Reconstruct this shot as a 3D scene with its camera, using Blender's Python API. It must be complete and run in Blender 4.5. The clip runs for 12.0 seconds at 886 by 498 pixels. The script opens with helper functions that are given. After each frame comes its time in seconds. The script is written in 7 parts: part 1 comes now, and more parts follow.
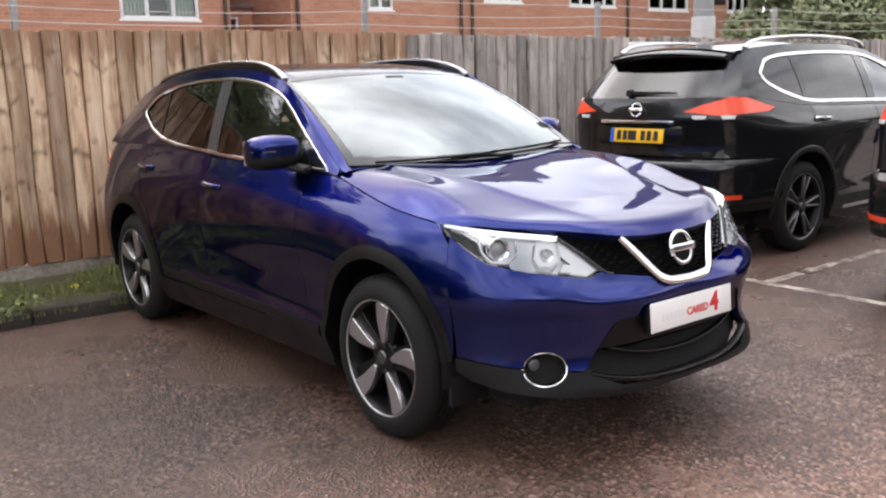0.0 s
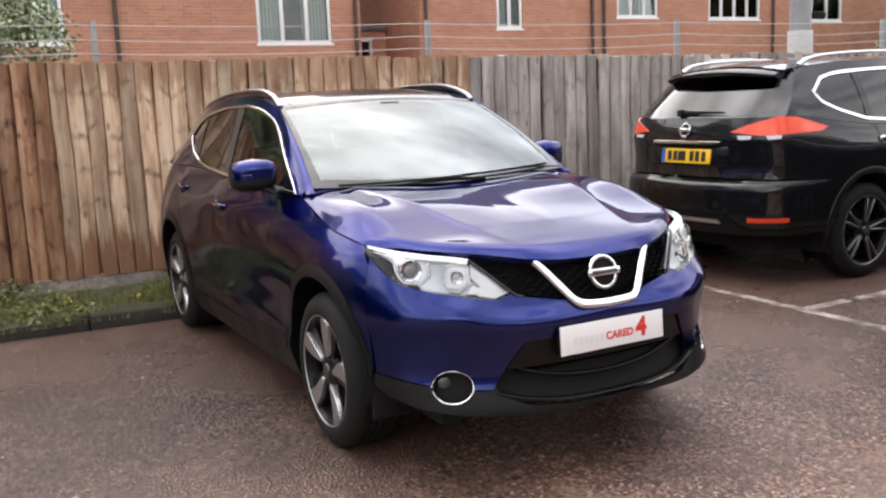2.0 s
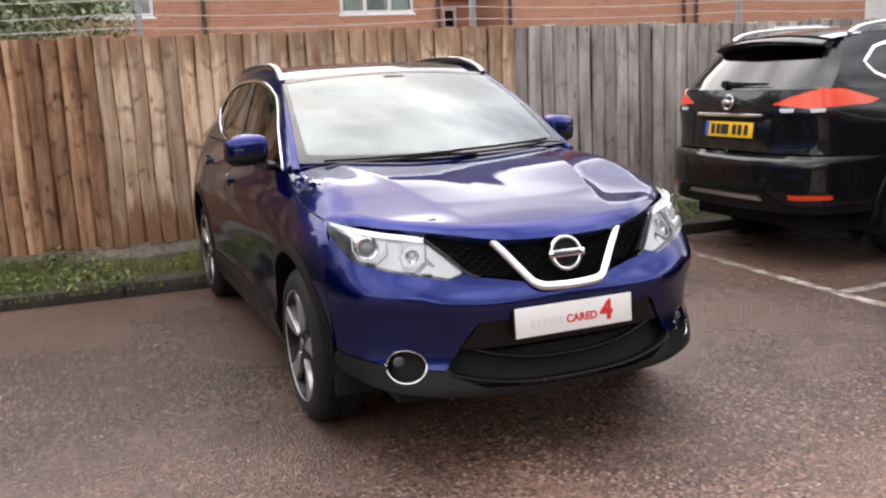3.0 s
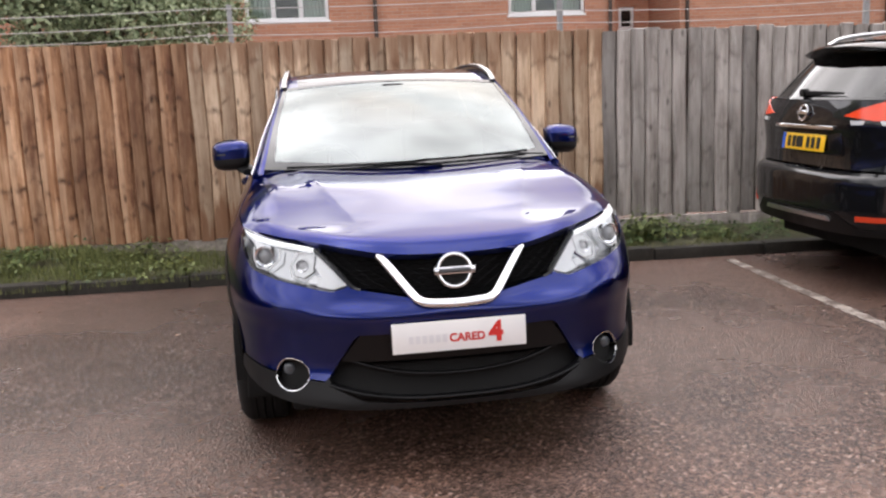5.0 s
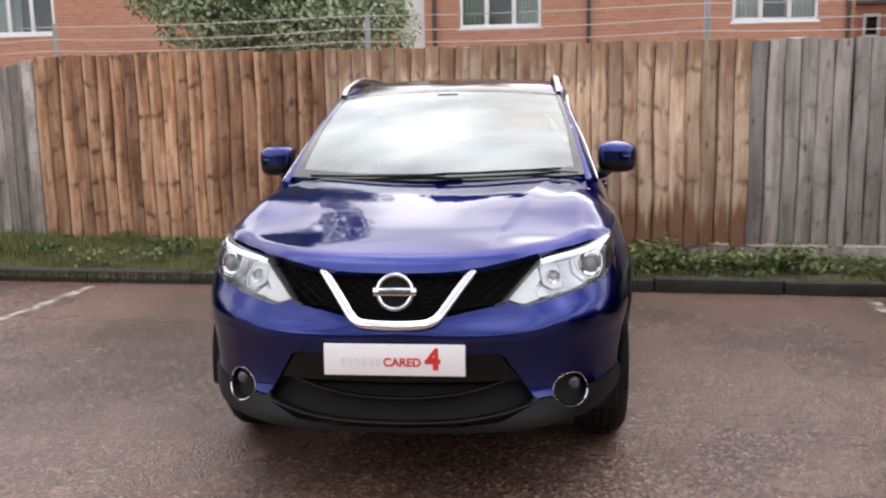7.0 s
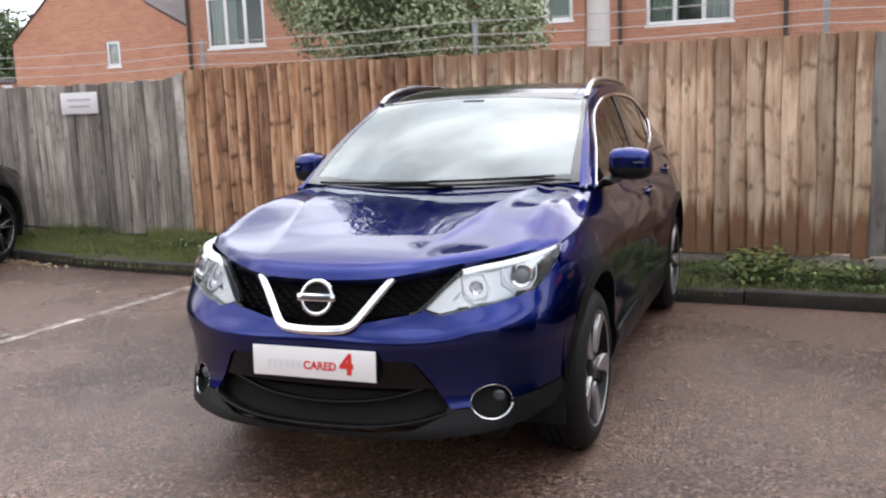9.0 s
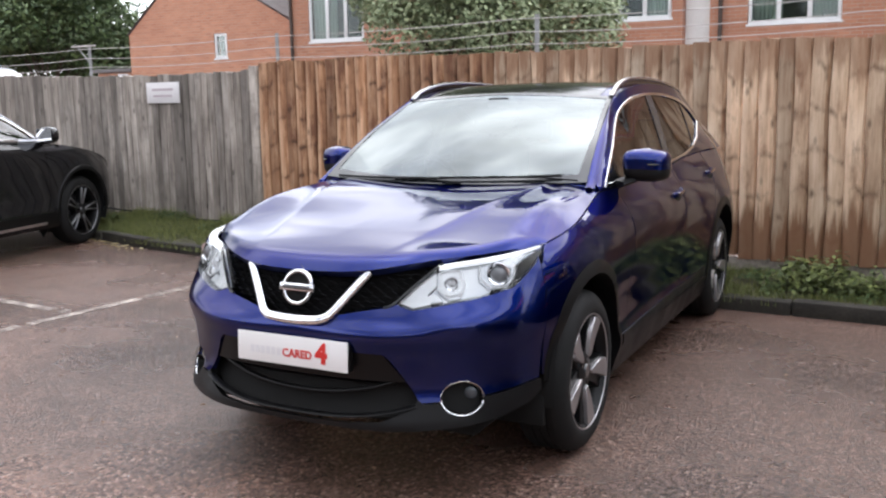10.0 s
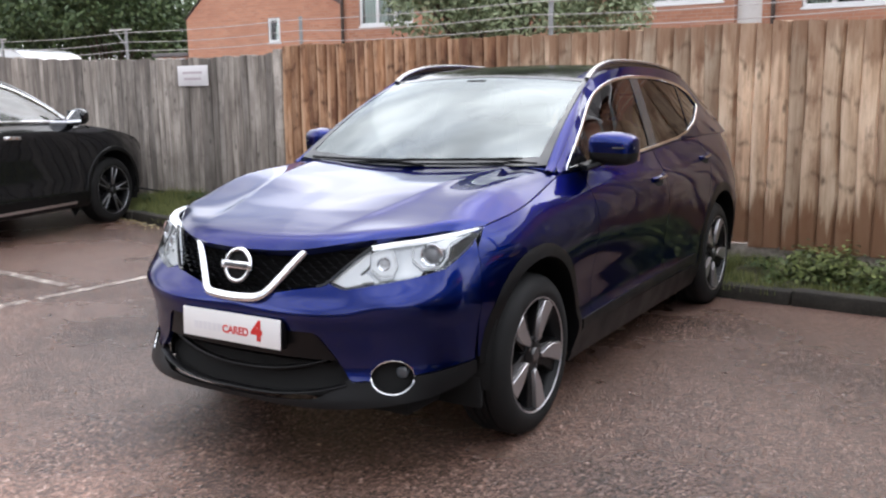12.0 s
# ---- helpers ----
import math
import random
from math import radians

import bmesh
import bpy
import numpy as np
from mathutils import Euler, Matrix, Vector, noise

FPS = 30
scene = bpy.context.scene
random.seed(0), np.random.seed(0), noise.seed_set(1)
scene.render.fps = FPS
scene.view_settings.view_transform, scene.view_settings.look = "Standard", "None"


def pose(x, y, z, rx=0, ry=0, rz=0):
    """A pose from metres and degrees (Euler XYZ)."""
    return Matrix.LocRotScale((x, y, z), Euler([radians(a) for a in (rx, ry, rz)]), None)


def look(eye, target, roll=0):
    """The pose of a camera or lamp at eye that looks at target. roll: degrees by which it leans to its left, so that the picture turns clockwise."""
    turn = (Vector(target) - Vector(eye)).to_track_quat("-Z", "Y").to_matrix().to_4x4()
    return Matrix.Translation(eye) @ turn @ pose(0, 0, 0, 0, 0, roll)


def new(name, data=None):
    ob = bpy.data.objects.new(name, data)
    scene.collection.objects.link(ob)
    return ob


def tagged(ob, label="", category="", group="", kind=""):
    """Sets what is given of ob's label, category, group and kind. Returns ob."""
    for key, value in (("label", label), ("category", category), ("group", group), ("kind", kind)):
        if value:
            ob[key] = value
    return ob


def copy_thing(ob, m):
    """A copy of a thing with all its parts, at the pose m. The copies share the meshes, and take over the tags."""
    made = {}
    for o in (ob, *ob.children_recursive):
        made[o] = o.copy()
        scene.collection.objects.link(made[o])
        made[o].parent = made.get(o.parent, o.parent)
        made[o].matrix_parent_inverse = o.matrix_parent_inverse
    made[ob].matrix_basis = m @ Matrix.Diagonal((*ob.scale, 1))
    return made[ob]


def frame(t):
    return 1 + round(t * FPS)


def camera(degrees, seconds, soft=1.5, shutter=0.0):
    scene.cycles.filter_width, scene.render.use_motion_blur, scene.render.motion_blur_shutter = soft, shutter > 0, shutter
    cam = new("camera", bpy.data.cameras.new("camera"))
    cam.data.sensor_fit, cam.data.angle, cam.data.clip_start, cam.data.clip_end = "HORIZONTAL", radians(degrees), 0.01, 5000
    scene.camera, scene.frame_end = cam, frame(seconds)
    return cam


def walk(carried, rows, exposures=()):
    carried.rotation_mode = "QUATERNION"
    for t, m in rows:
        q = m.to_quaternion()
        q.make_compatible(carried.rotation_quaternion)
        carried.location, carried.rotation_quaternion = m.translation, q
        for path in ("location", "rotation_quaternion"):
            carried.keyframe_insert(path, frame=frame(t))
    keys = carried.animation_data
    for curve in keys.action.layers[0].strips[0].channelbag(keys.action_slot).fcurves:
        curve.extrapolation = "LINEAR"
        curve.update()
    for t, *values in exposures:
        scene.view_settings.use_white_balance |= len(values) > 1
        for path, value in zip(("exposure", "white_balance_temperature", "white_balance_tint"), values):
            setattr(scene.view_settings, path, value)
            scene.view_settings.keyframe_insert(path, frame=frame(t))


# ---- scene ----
cam = camera(51.6, 12.0, soft=2.3)
PATH = [
    (0, (-2.845, -2.938, 1.426), (-1.619, -1.4, 1.063), -1.7),
    (0.5, (-2.754, -3.042, 1.421), (-1.571, -1.474, 1.049), -2.1),
    (1, (-2.522, -3.124, 1.436), (-1.388, -1.516, 1.077), -1.9),
    (1.5, (-2.372, -3.35, 1.443), (-1.319, -1.682, 1.108), -3.0),
    (2, (-2.183, -3.566, 1.442), (-1.241, -1.831, 1.125), -2.4),
    (2.5, (-1.923, -3.671, 1.445), (-1.091, -1.887, 1.091), -2.7),
    (4.3, (-0.953, -3.962, 1.446), (-0.469, -2.055, 1.082), -2.3),
    (4.5, (-0.808, -3.987, 1.436), (-0.374, -2.067, 1.083), -2.7),
    (5, (-0.537, -4.051, 1.446), (-0.237, -2.106, 1.09), -2.4),
    (5.5, (-0.264, -3.938, 1.44), (-0.08, -1.981, 1.071), -1.8),
    (6, (-0.003, -3.948, 1.445), (0.081, -1.982, 1.086), -2.2),
    (6.5, (0.277, -3.983, 1.445), (0.177, -2.016, 1.098), -1.6),
    (7, (0.53, -3.896, 1.44), (0.301, -1.937, 1.112), -1.1),
    (7.2, (0.625, -3.868, 1.451), (0.35, -1.915, 1.12), -1.5),
    (8.8, (1.474, -3.7, 1.459), (0.806, -1.843, 1.138), -1.9),
    (9, (1.588, -3.671, 1.448), (0.879, -1.828, 1.133), -2.2),
    (9.5, (1.873, -3.655, 1.455), (1.044, -1.862, 1.14), -1.3),
    (10, (2.018, -3.504, 1.44), (1.098, -1.756, 1.122), -1.0),
    (10.5, (2.182, -3.405, 1.441), (1.225, -1.68, 1.114), -0.8),
    (11, (2.335, -3.35, 1.424), (1.327, -1.66, 1.068), -0.3),
    (11.5, (2.417, -3.306, 1.42), (1.407, -1.618, 1.054), -0.1),
    (12, (2.433, -3.284, 1.418), (1.394, -1.61, 1.071), -0.8),
]
walk(cam, [(t, look(eye, target, roll)) for t, eye, target, roll in PATH],
     exposures=[(0.0, 0.2, 6600, 13), (2.5, 0.15, 6700, 14), (7.0, 0.07, 6550, 15), (9.5, 0.09, 6300, 12), (12.0, 0.1, 6250, 12)])

# ---- world, sun ----
world = bpy.data.worlds.new("sky")
scene.world = world
world.use_nodes = True
wn, wl = world.node_tree.nodes, world.node_tree.links
wn.clear()
SUN_EL, SUN_AZ = radians(44), radians(12)
SUN_DIR = Vector((math.sin(SUN_AZ) * math.cos(SUN_EL), math.cos(SUN_AZ) * math.cos(SUN_EL), math.sin(SUN_EL)))
sky = wn.new("ShaderNodeTexSky")
sky.sky_type, sky.sun_disc, sky.sun_elevation, sky.sun_rotation = "NISHITA", False, SUN_EL, SUN_AZ
sky.air_density, sky.dust_density = 1.0, 2.0
sky_coord = wn.new("ShaderNodeTexCoord")
sky_map = wn.new("ShaderNodeMapping")
sky_map.inputs["Scale"].default_value = (1.0, 1.0, 2.2)
wl.new(sky_coord.outputs["Generated"], sky_map.inputs["Vector"])
cloud = wn.new("ShaderNodeTexNoise")
cloud.inputs["Scale"].default_value, cloud.inputs["Detail"].default_value, cloud.inputs["Roughness"].default_value = 2.3, 7, 0.52
wl.new(sky_map.outputs["Vector"], cloud.inputs["Vector"])
cover = wn.new("ShaderNodeMapRange")
cover.inputs["From Min"].default_value, cover.inputs["From Max"].default_value = 0.37, 0.60
cover.inputs["To Min"].default_value, cover.inputs["To Max"].default_value = 0.3, 1.0
wl.new(cloud.outputs["Fac"], cover.inputs["Value"])
cloud_col = wn.new("ShaderNodeMix")
cloud_col.data_type = "RGBA"
cloud_col.inputs["B"].default_value = (16.3, 16.4, 16.6, 1)
wl.new(sky.outputs["Color"], cloud_col.inputs["A"])
wl.new(cover.outputs["Result"], cloud_col.inputs["Factor"])
# thin cloud is brighter round the hidden sun
toward = wn.new("ShaderNodeVectorMath")
toward.operation = "DOT_PRODUCT"
toward.inputs[1].default_value = SUN_DIR
wl.new(sky_coord.outputs["Generated"], toward.inputs[0])
glow = wn.new("ShaderNodeMapRange")
glow.interpolation_type = "SMOOTHSTEP"
for key, value in (("From Min", 0.0), ("From Max", 1.0), ("To Min", 0.85), ("To Max", 1.6)):
    glow.inputs[key].default_value = value
wl.new(toward.outputs["Value"], glow.inputs["Value"])
lit_cloud = wn.new("ShaderNodeVectorMath")
lit_cloud.operation = "SCALE"
bank = wn.new("ShaderNodeTexNoise")
bank.inputs["Scale"].default_value, bank.inputs["Detail"].default_value, bank.inputs["Roughness"].default_value = 2.4, 5, 0.48
bank_map = wn.new("ShaderNodeMapping")
bank_map.inputs["Location"].default_value = (4.3, 1.7, 2.2)
bank_map.inputs["Scale"].default_value = (1.0, 1.0, 1.5)
wl.new(sky_coord.outputs["Generated"], bank_map.inputs["Vector"])
wl.new(bank_map.outputs["Vector"], bank.inputs["Vector"])
thick = wn.new("ShaderNodeMapRange")
for key, value in (("From Min", 0.36), ("From Max", 0.62), ("To Min", 0.66), ("To Max", 1.42)):
    thick.inputs[key].default_value = value
wl.new(bank.outputs["Fac"], thick.inputs["Value"])
banked = wn.new("ShaderNodeVectorMath")
banked.operation = "SCALE"
wl.new(cloud_col.outputs["Result"], banked.inputs[0])
wl.new(thick.outputs["Result"], banked.inputs["Scale"])
wl.new(banked.outputs["Vector"], lit_cloud.inputs[0])
wl.new(glow.outputs["Result"], lit_cloud.inputs["Scale"])
back = wn.new("ShaderNodeBackground")
back.inputs["Strength"].default_value = 0.142
wl.new(lit_cloud.outputs["Vector"], back.inputs["Color"])
wout = wn.new("ShaderNodeOutputWorld")
wl.new(back.outputs["Background"], wout.inputs["Surface"])
sun_data = bpy.data.lights.new("sun", "SUN")
sun_data.energy, sun_data.angle, sun_data.color = 0.8, radians(100), (1.0, 0.96, 0.9)
sun = new("sun", sun_data)
sun.matrix_world = look(SUN_DIR * 30, (0, 0, 0))


# ---- materials ----
def material(name, base, rough=0.6, metal=0.0, **extra):
    m = bpy.data.materials.new(name)
    m.use_nodes = True
    p = m.node_tree.nodes["Principled BSDF"]
    p.inputs["Base Color"].default_value = (*base, 1)
    p.inputs["Roughness"].default_value = rough
    p.inputs["Metallic"].default_value = metal
    for key, value in extra.items():
        p.inputs[key.replace("_", " ")].default_value = value
    return m


def node(m, kind, **values):
    n = m.node_tree.nodes.new(kind)
    for key, value in values.items():
        n.inputs[key.replace("_", " ")].default_value = value
    return n


def link(m, a, b):
    m.node_tree.links.new(a, b)


def coords(m, scale=(1, 1, 1), what="Object", shift=(0, 0, 0)):
    c = m.node_tree.nodes.new("ShaderNodeTexCoord")
    mp = m.node_tree.nodes.new("ShaderNodeMapping")
    mp.inputs["Scale"].default_value = scale
    mp.inputs["Location"].default_value = shift
    link(m, c.outputs[what], mp.inputs["Vector"])
    return mp.outputs["Vector"]


def noise_tex(m, vec, scale, detail=4, rough=0.55):
    n = node(m, "ShaderNodeTexNoise", Scale=scale, Detail=detail, Roughness=rough)
    link(m, vec, n.inputs["Vector"])
    return n.outputs["Fac"]


def ramp(m, fac, stops):
    r = m.node_tree.nodes.new("ShaderNodeValToRGB")
    e = r.color_ramp.elements
    while len(e) < len(stops):
        e.new(0.5)
    for el, (pos, col) in zip(e, stops):
        el.position, el.color = pos, (*col, 1) if len(col) == 3 else col
    link(m, fac, r.inputs["Fac"])
    return r.outputs["Color"]


def mixed(m, a, b, fac, blend="MIX"):
    n = m.node_tree.nodes.new("ShaderNodeMix")
    n.data_type, n.blend_type = "RGBA", blend
    for sock, v in (("A", a), ("B", b), ("Factor", fac)):
        if isinstance(v, (int, float)):
            n.inputs[sock].default_value = v
        elif isinstance(v, tuple):
            n.inputs[sock].default_value = (*v, 1)
        else:
            link(m, v, n.inputs[sock])
    return n.outputs["Result"]


def ranged(m, v, a, b, c, d):
    n = node(m, "ShaderNodeMapRange")
    for key, x in zip(("From Min", "From Max", "To Min", "To Max"), (a, b, c, d)):
        n.inputs[key].default_value = x
    link(m, v, n.inputs["Value"])
    return n.outputs["Result"]


def bumped(m, height, strength=0.3, distance=0.01):
    b = node(m, "ShaderNodeBump", Strength=strength, Distance=distance)
    link(m, height, b.inputs["Height"])
    link(m, b.outputs["Normal"], m.node_tree.nodes["Principled BSDF"].inputs["Normal"])


def into(m, sock, out):
    link(m, out, m.node_tree.nodes["Principled BSDF"].inputs[sock])


def paint(name, base, metal=0.35, rough=0.4):
    m = material(name, base, rough, metal, Coat_Weight=1.0, Coat_Roughness=0.02)
    v = coords(m)
    flake = noise_tex(m, v, 900, 2)
    grime = noise_tex(m, v, 3.0, 5)
    light = tuple(min(1, c * 1.5 + 0.002) for c in base)
    into(m, "Base Color", mixed(m, base, light, ranged(m, flake, 0.35, 0.75, 0, 1)))
    into(m, "Coat Roughness", ranged(m, grime, 0.3, 0.8, 0.015, 0.06))
    return m


BLUE = paint("blue_metallic_paint", (0.0019, 0.0098, 0.1), 1.0, 0.28)
BLUE.node_tree.nodes["Principled BSDF"].inputs["Specular IOR Level"].default_value = 0.05
BLUE.node_tree.nodes["Principled BSDF"].inputs["Coat IOR"].default_value = 1.41
BLUE.node_tree.nodes["Principled BSDF"].inputs["Specular Tint"].default_value = (0.06, 0.09, 0.35, 1)
BLACK_PAINT = paint("black_paint", (0.0045, 0.0048, 0.0058), 0.0, 0.3)
BLACK_PAINT.node_tree.nodes["Principled BSDF"].inputs["Specular IOR Level"].default_value = 0.05
BLACK_PAINT.node_tree.nodes["Principled BSDF"].inputs["Coat IOR"].default_value = 1.47
GREY_PAINT = paint("dark_grey_paint", (0.03, 0.03, 0.034), 0.3, 0.35)


def plastic(name, base, rough):
    m = material(name, base, rough)
    v = coords(m)
    g = noise_tex(m, v, 500, 2)
    s = noise_tex(m, v, 5, 4)
    into(m, "Roughness", ranged(m, s, 0.3, 0.7, rough - 0.08, rough + 0.1))
    bumped(m, g, 0.15, 0.001)
    return m


CLAD = plastic("black_plastic", (0.0035, 0.0035, 0.004), 0.42)
CLAD.node_tree.nodes["Principled BSDF"].inputs["Specular IOR Level"].default_value = 0.26
DARK = material("unlit_black", (0.012, 0.012, 0.012), 0.8, 0.0, Specular_IOR_Level=0.15)
GLOSS_BLACK = material("gloss_black", (0.008, 0.008, 0.009), 0.12)
CHROME = material("chrome", (0.82, 0.82, 0.84), 0.07, 1.0)
SATIN = material("satin_aluminium", (0.66, 0.66, 0.67), 0.3, 1.0)
RAIL = material("weathered_aluminium_rail", (0.40, 0.385, 0.375), 0.27, 1.0)
DULL_ALLOY = material("dull_alloy", (0.3, 0.3, 0.31), 0.4, 1.0)
MACHINED = material("machined_alloy", (0.5, 0.49, 0.5), 0.42, 1.0)
WHEEL_BLACK = material("black_wheel_paint", (0.005, 0.005, 0.0055), 0.35, 0.0, Specular_IOR_Level=0.2)
FRIT = material("black_glass_border", (0.02, 0.021, 0.023), 0.06, 0.0, IOR=1.65)
PILLAR_GREY = material("grey_pillar_trim", (0.045, 0.047, 0.05), 0.25)
RUBBER = plastic("rubber", (0.007, 0.007, 0.007), 0.75)
RUBBER.node_tree.nodes["Principled BSDF"].inputs["Specular IOR Level"].default_value = 0.3
LAMP_RED = material("red_lens", (0.74, 0.062, 0.018), 0.12, 0.0, Coat_Weight=0.35)
LAMP_CLEAR = material("clear_lens_white", (0.55, 0.55, 0.56), 0.1, 0.0, Coat_Weight=1.0)
PROJECTOR = material("projector_lens", (0.22, 0.22, 0.23), 0.08, 0.0, Coat_Weight=1.0)
REFLECTOR = material("lamp_reflector", (0.42, 0.43, 0.44), 0.2, 0.85)
LAMP_BRIGHT = material("bright_lamp_panel", (0.82, 0.83, 0.83), 0.3, 0.15)
DRL_WHITE = material("white_light_guide", (0.88, 0.9, 0.91), 0.25, 0.0, Emission_Color=(0.93, 0.97, 1.0, 1), Emission_Strength=0.55)
INTERIOR = material("interior_fabric", (0.03, 0.03, 0.032), 0.8)
INTERIOR_GREY = material("interior_trim", (0.12, 0.12, 0.12), 0.7)


def glass(name, tint, rough=0.0, ior=1.6, sheen=(1.0, 1.0, 1.0)):
    m = bpy.data.materials.new(name)
    m.use_nodes = True
    n, l = m.node_tree.nodes, m.node_tree.links
    n.clear()
    see = n.new("ShaderNodeBsdfTransparent")
    see.inputs["Color"].default_value = (*tint, 1)
    gloss = n.new("ShaderNodeBsdfGlossy")
    gloss.inputs["Roughness"].default_value = rough
    gloss.inputs["Color"].default_value = (*sheen, 1)
    fres = n.new("ShaderNodeFresnel")
    fres.inputs["IOR"].default_value = ior
    mix, out = n.new("ShaderNodeMixShader"), n.new("ShaderNodeOutputMaterial")
    l.new(fres.outputs["Fac"], mix.inputs["Fac"])
    l.new(see.outputs["BSDF"], mix.inputs[1])
    l.new(gloss.outputs["BSDF"], mix.inputs[2])
    l.new(mix.outputs["Shader"], out.inputs["Surface"])
    return m


SCREEN_GLASS = glass("windscreen_glass", (0.27, 0.32, 0.30), 0.0, 2.45, (0.93, 1.0, 1.0))
DOOR_GLASS = glass("door_glass", (0.42, 0.46, 0.45), 0.0, 1.9)
PRIVACY = glass("privacy_glass", (0.06, 0.065, 0.065))
LAMP_GLASS = glass("lamp_glass", (0.95, 0.96, 0.97), 0.0, 1.33)


def asphalt():
    m = material("damp_asphalt", (0.08, 0.07, 0.065), 0.5)
    v = coords(m)
    grit = node(m, "ShaderNodeTexVoronoi", Scale=78)
    link(m, v, grit.inputs["Vector"])
    fine = noise_tex(m, v, 220, 3)
    patch = noise_tex(m, v, 0.55, 6, 0.6)
    broad = noise_tex(m, v, 2.6, 6, 0.65)
    stone = ramp(m, grit.outputs["Color"], [(0.0, (0.012, 0.007, 0.005)), (0.4, (0.112, 0.061, 0.044)), (0.78, (0.28, 0.164, 0.123)), (1.0, (0.56, 0.41, 0.345))])
    col = mixed(m, stone, (0.085, 0.05, 0.039), ranged(m, fine, 0.3, 0.8, 0, 0.35))
    col = mixed(m, col, (0.04, 0.024, 0.019), ranged(m, patch, 0.44, 0.62, 0.0, 0.55))
    col = mixed(m, col, (0.145, 0.092, 0.074), ranged(m, broad, 0.5, 0.75, 0.0, 0.4))
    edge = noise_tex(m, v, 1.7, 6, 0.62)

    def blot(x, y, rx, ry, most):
        """A soft patch with a ragged edge round (x, y)."""
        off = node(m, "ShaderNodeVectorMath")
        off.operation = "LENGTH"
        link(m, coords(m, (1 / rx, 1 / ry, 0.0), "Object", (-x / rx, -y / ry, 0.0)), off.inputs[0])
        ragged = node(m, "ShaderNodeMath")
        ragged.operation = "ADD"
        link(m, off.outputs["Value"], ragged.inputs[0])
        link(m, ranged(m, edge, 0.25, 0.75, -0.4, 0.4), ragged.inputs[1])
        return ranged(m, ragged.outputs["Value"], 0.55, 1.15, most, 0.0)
    # pale patch paints sky glare ahead; dark patches paint the shade beside the car
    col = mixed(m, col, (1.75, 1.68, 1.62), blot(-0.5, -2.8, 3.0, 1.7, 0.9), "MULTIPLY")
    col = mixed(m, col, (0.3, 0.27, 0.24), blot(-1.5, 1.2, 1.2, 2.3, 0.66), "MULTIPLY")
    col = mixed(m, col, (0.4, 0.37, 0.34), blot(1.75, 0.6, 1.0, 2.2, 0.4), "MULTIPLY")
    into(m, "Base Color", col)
    into(m, "Roughness", ranged(m, patch, 0.35, 0.65, 0.36, 0.2))
    m.node_tree.nodes["Principled BSDF"].inputs["IOR"].default_value = 1.65
    bumped(m, mixed(m, grit.outputs["Distance"], fine, 0.35), 0.9, 0.011)
    return m


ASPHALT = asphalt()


def line_paint():
    m = material("worn_line_paint", (0.55, 0.52, 0.48), 0.6)
    v = coords(m)
    wear = noise_tex(m, v, 7, 8, 0.7)
    fine = noise_tex(m, v, 120, 3)
    f = ranged(m, mixed(m, wear, fine, 0.35), 0.4, 0.54, 0, 1)
    into(m, "Base Color", mixed(m, (0.62, 0.54, 0.475), (0.1, 0.07, 0.058), f))
    bumped(m, fine, 0.4, 0.003)
    return m


LINE = line_paint()


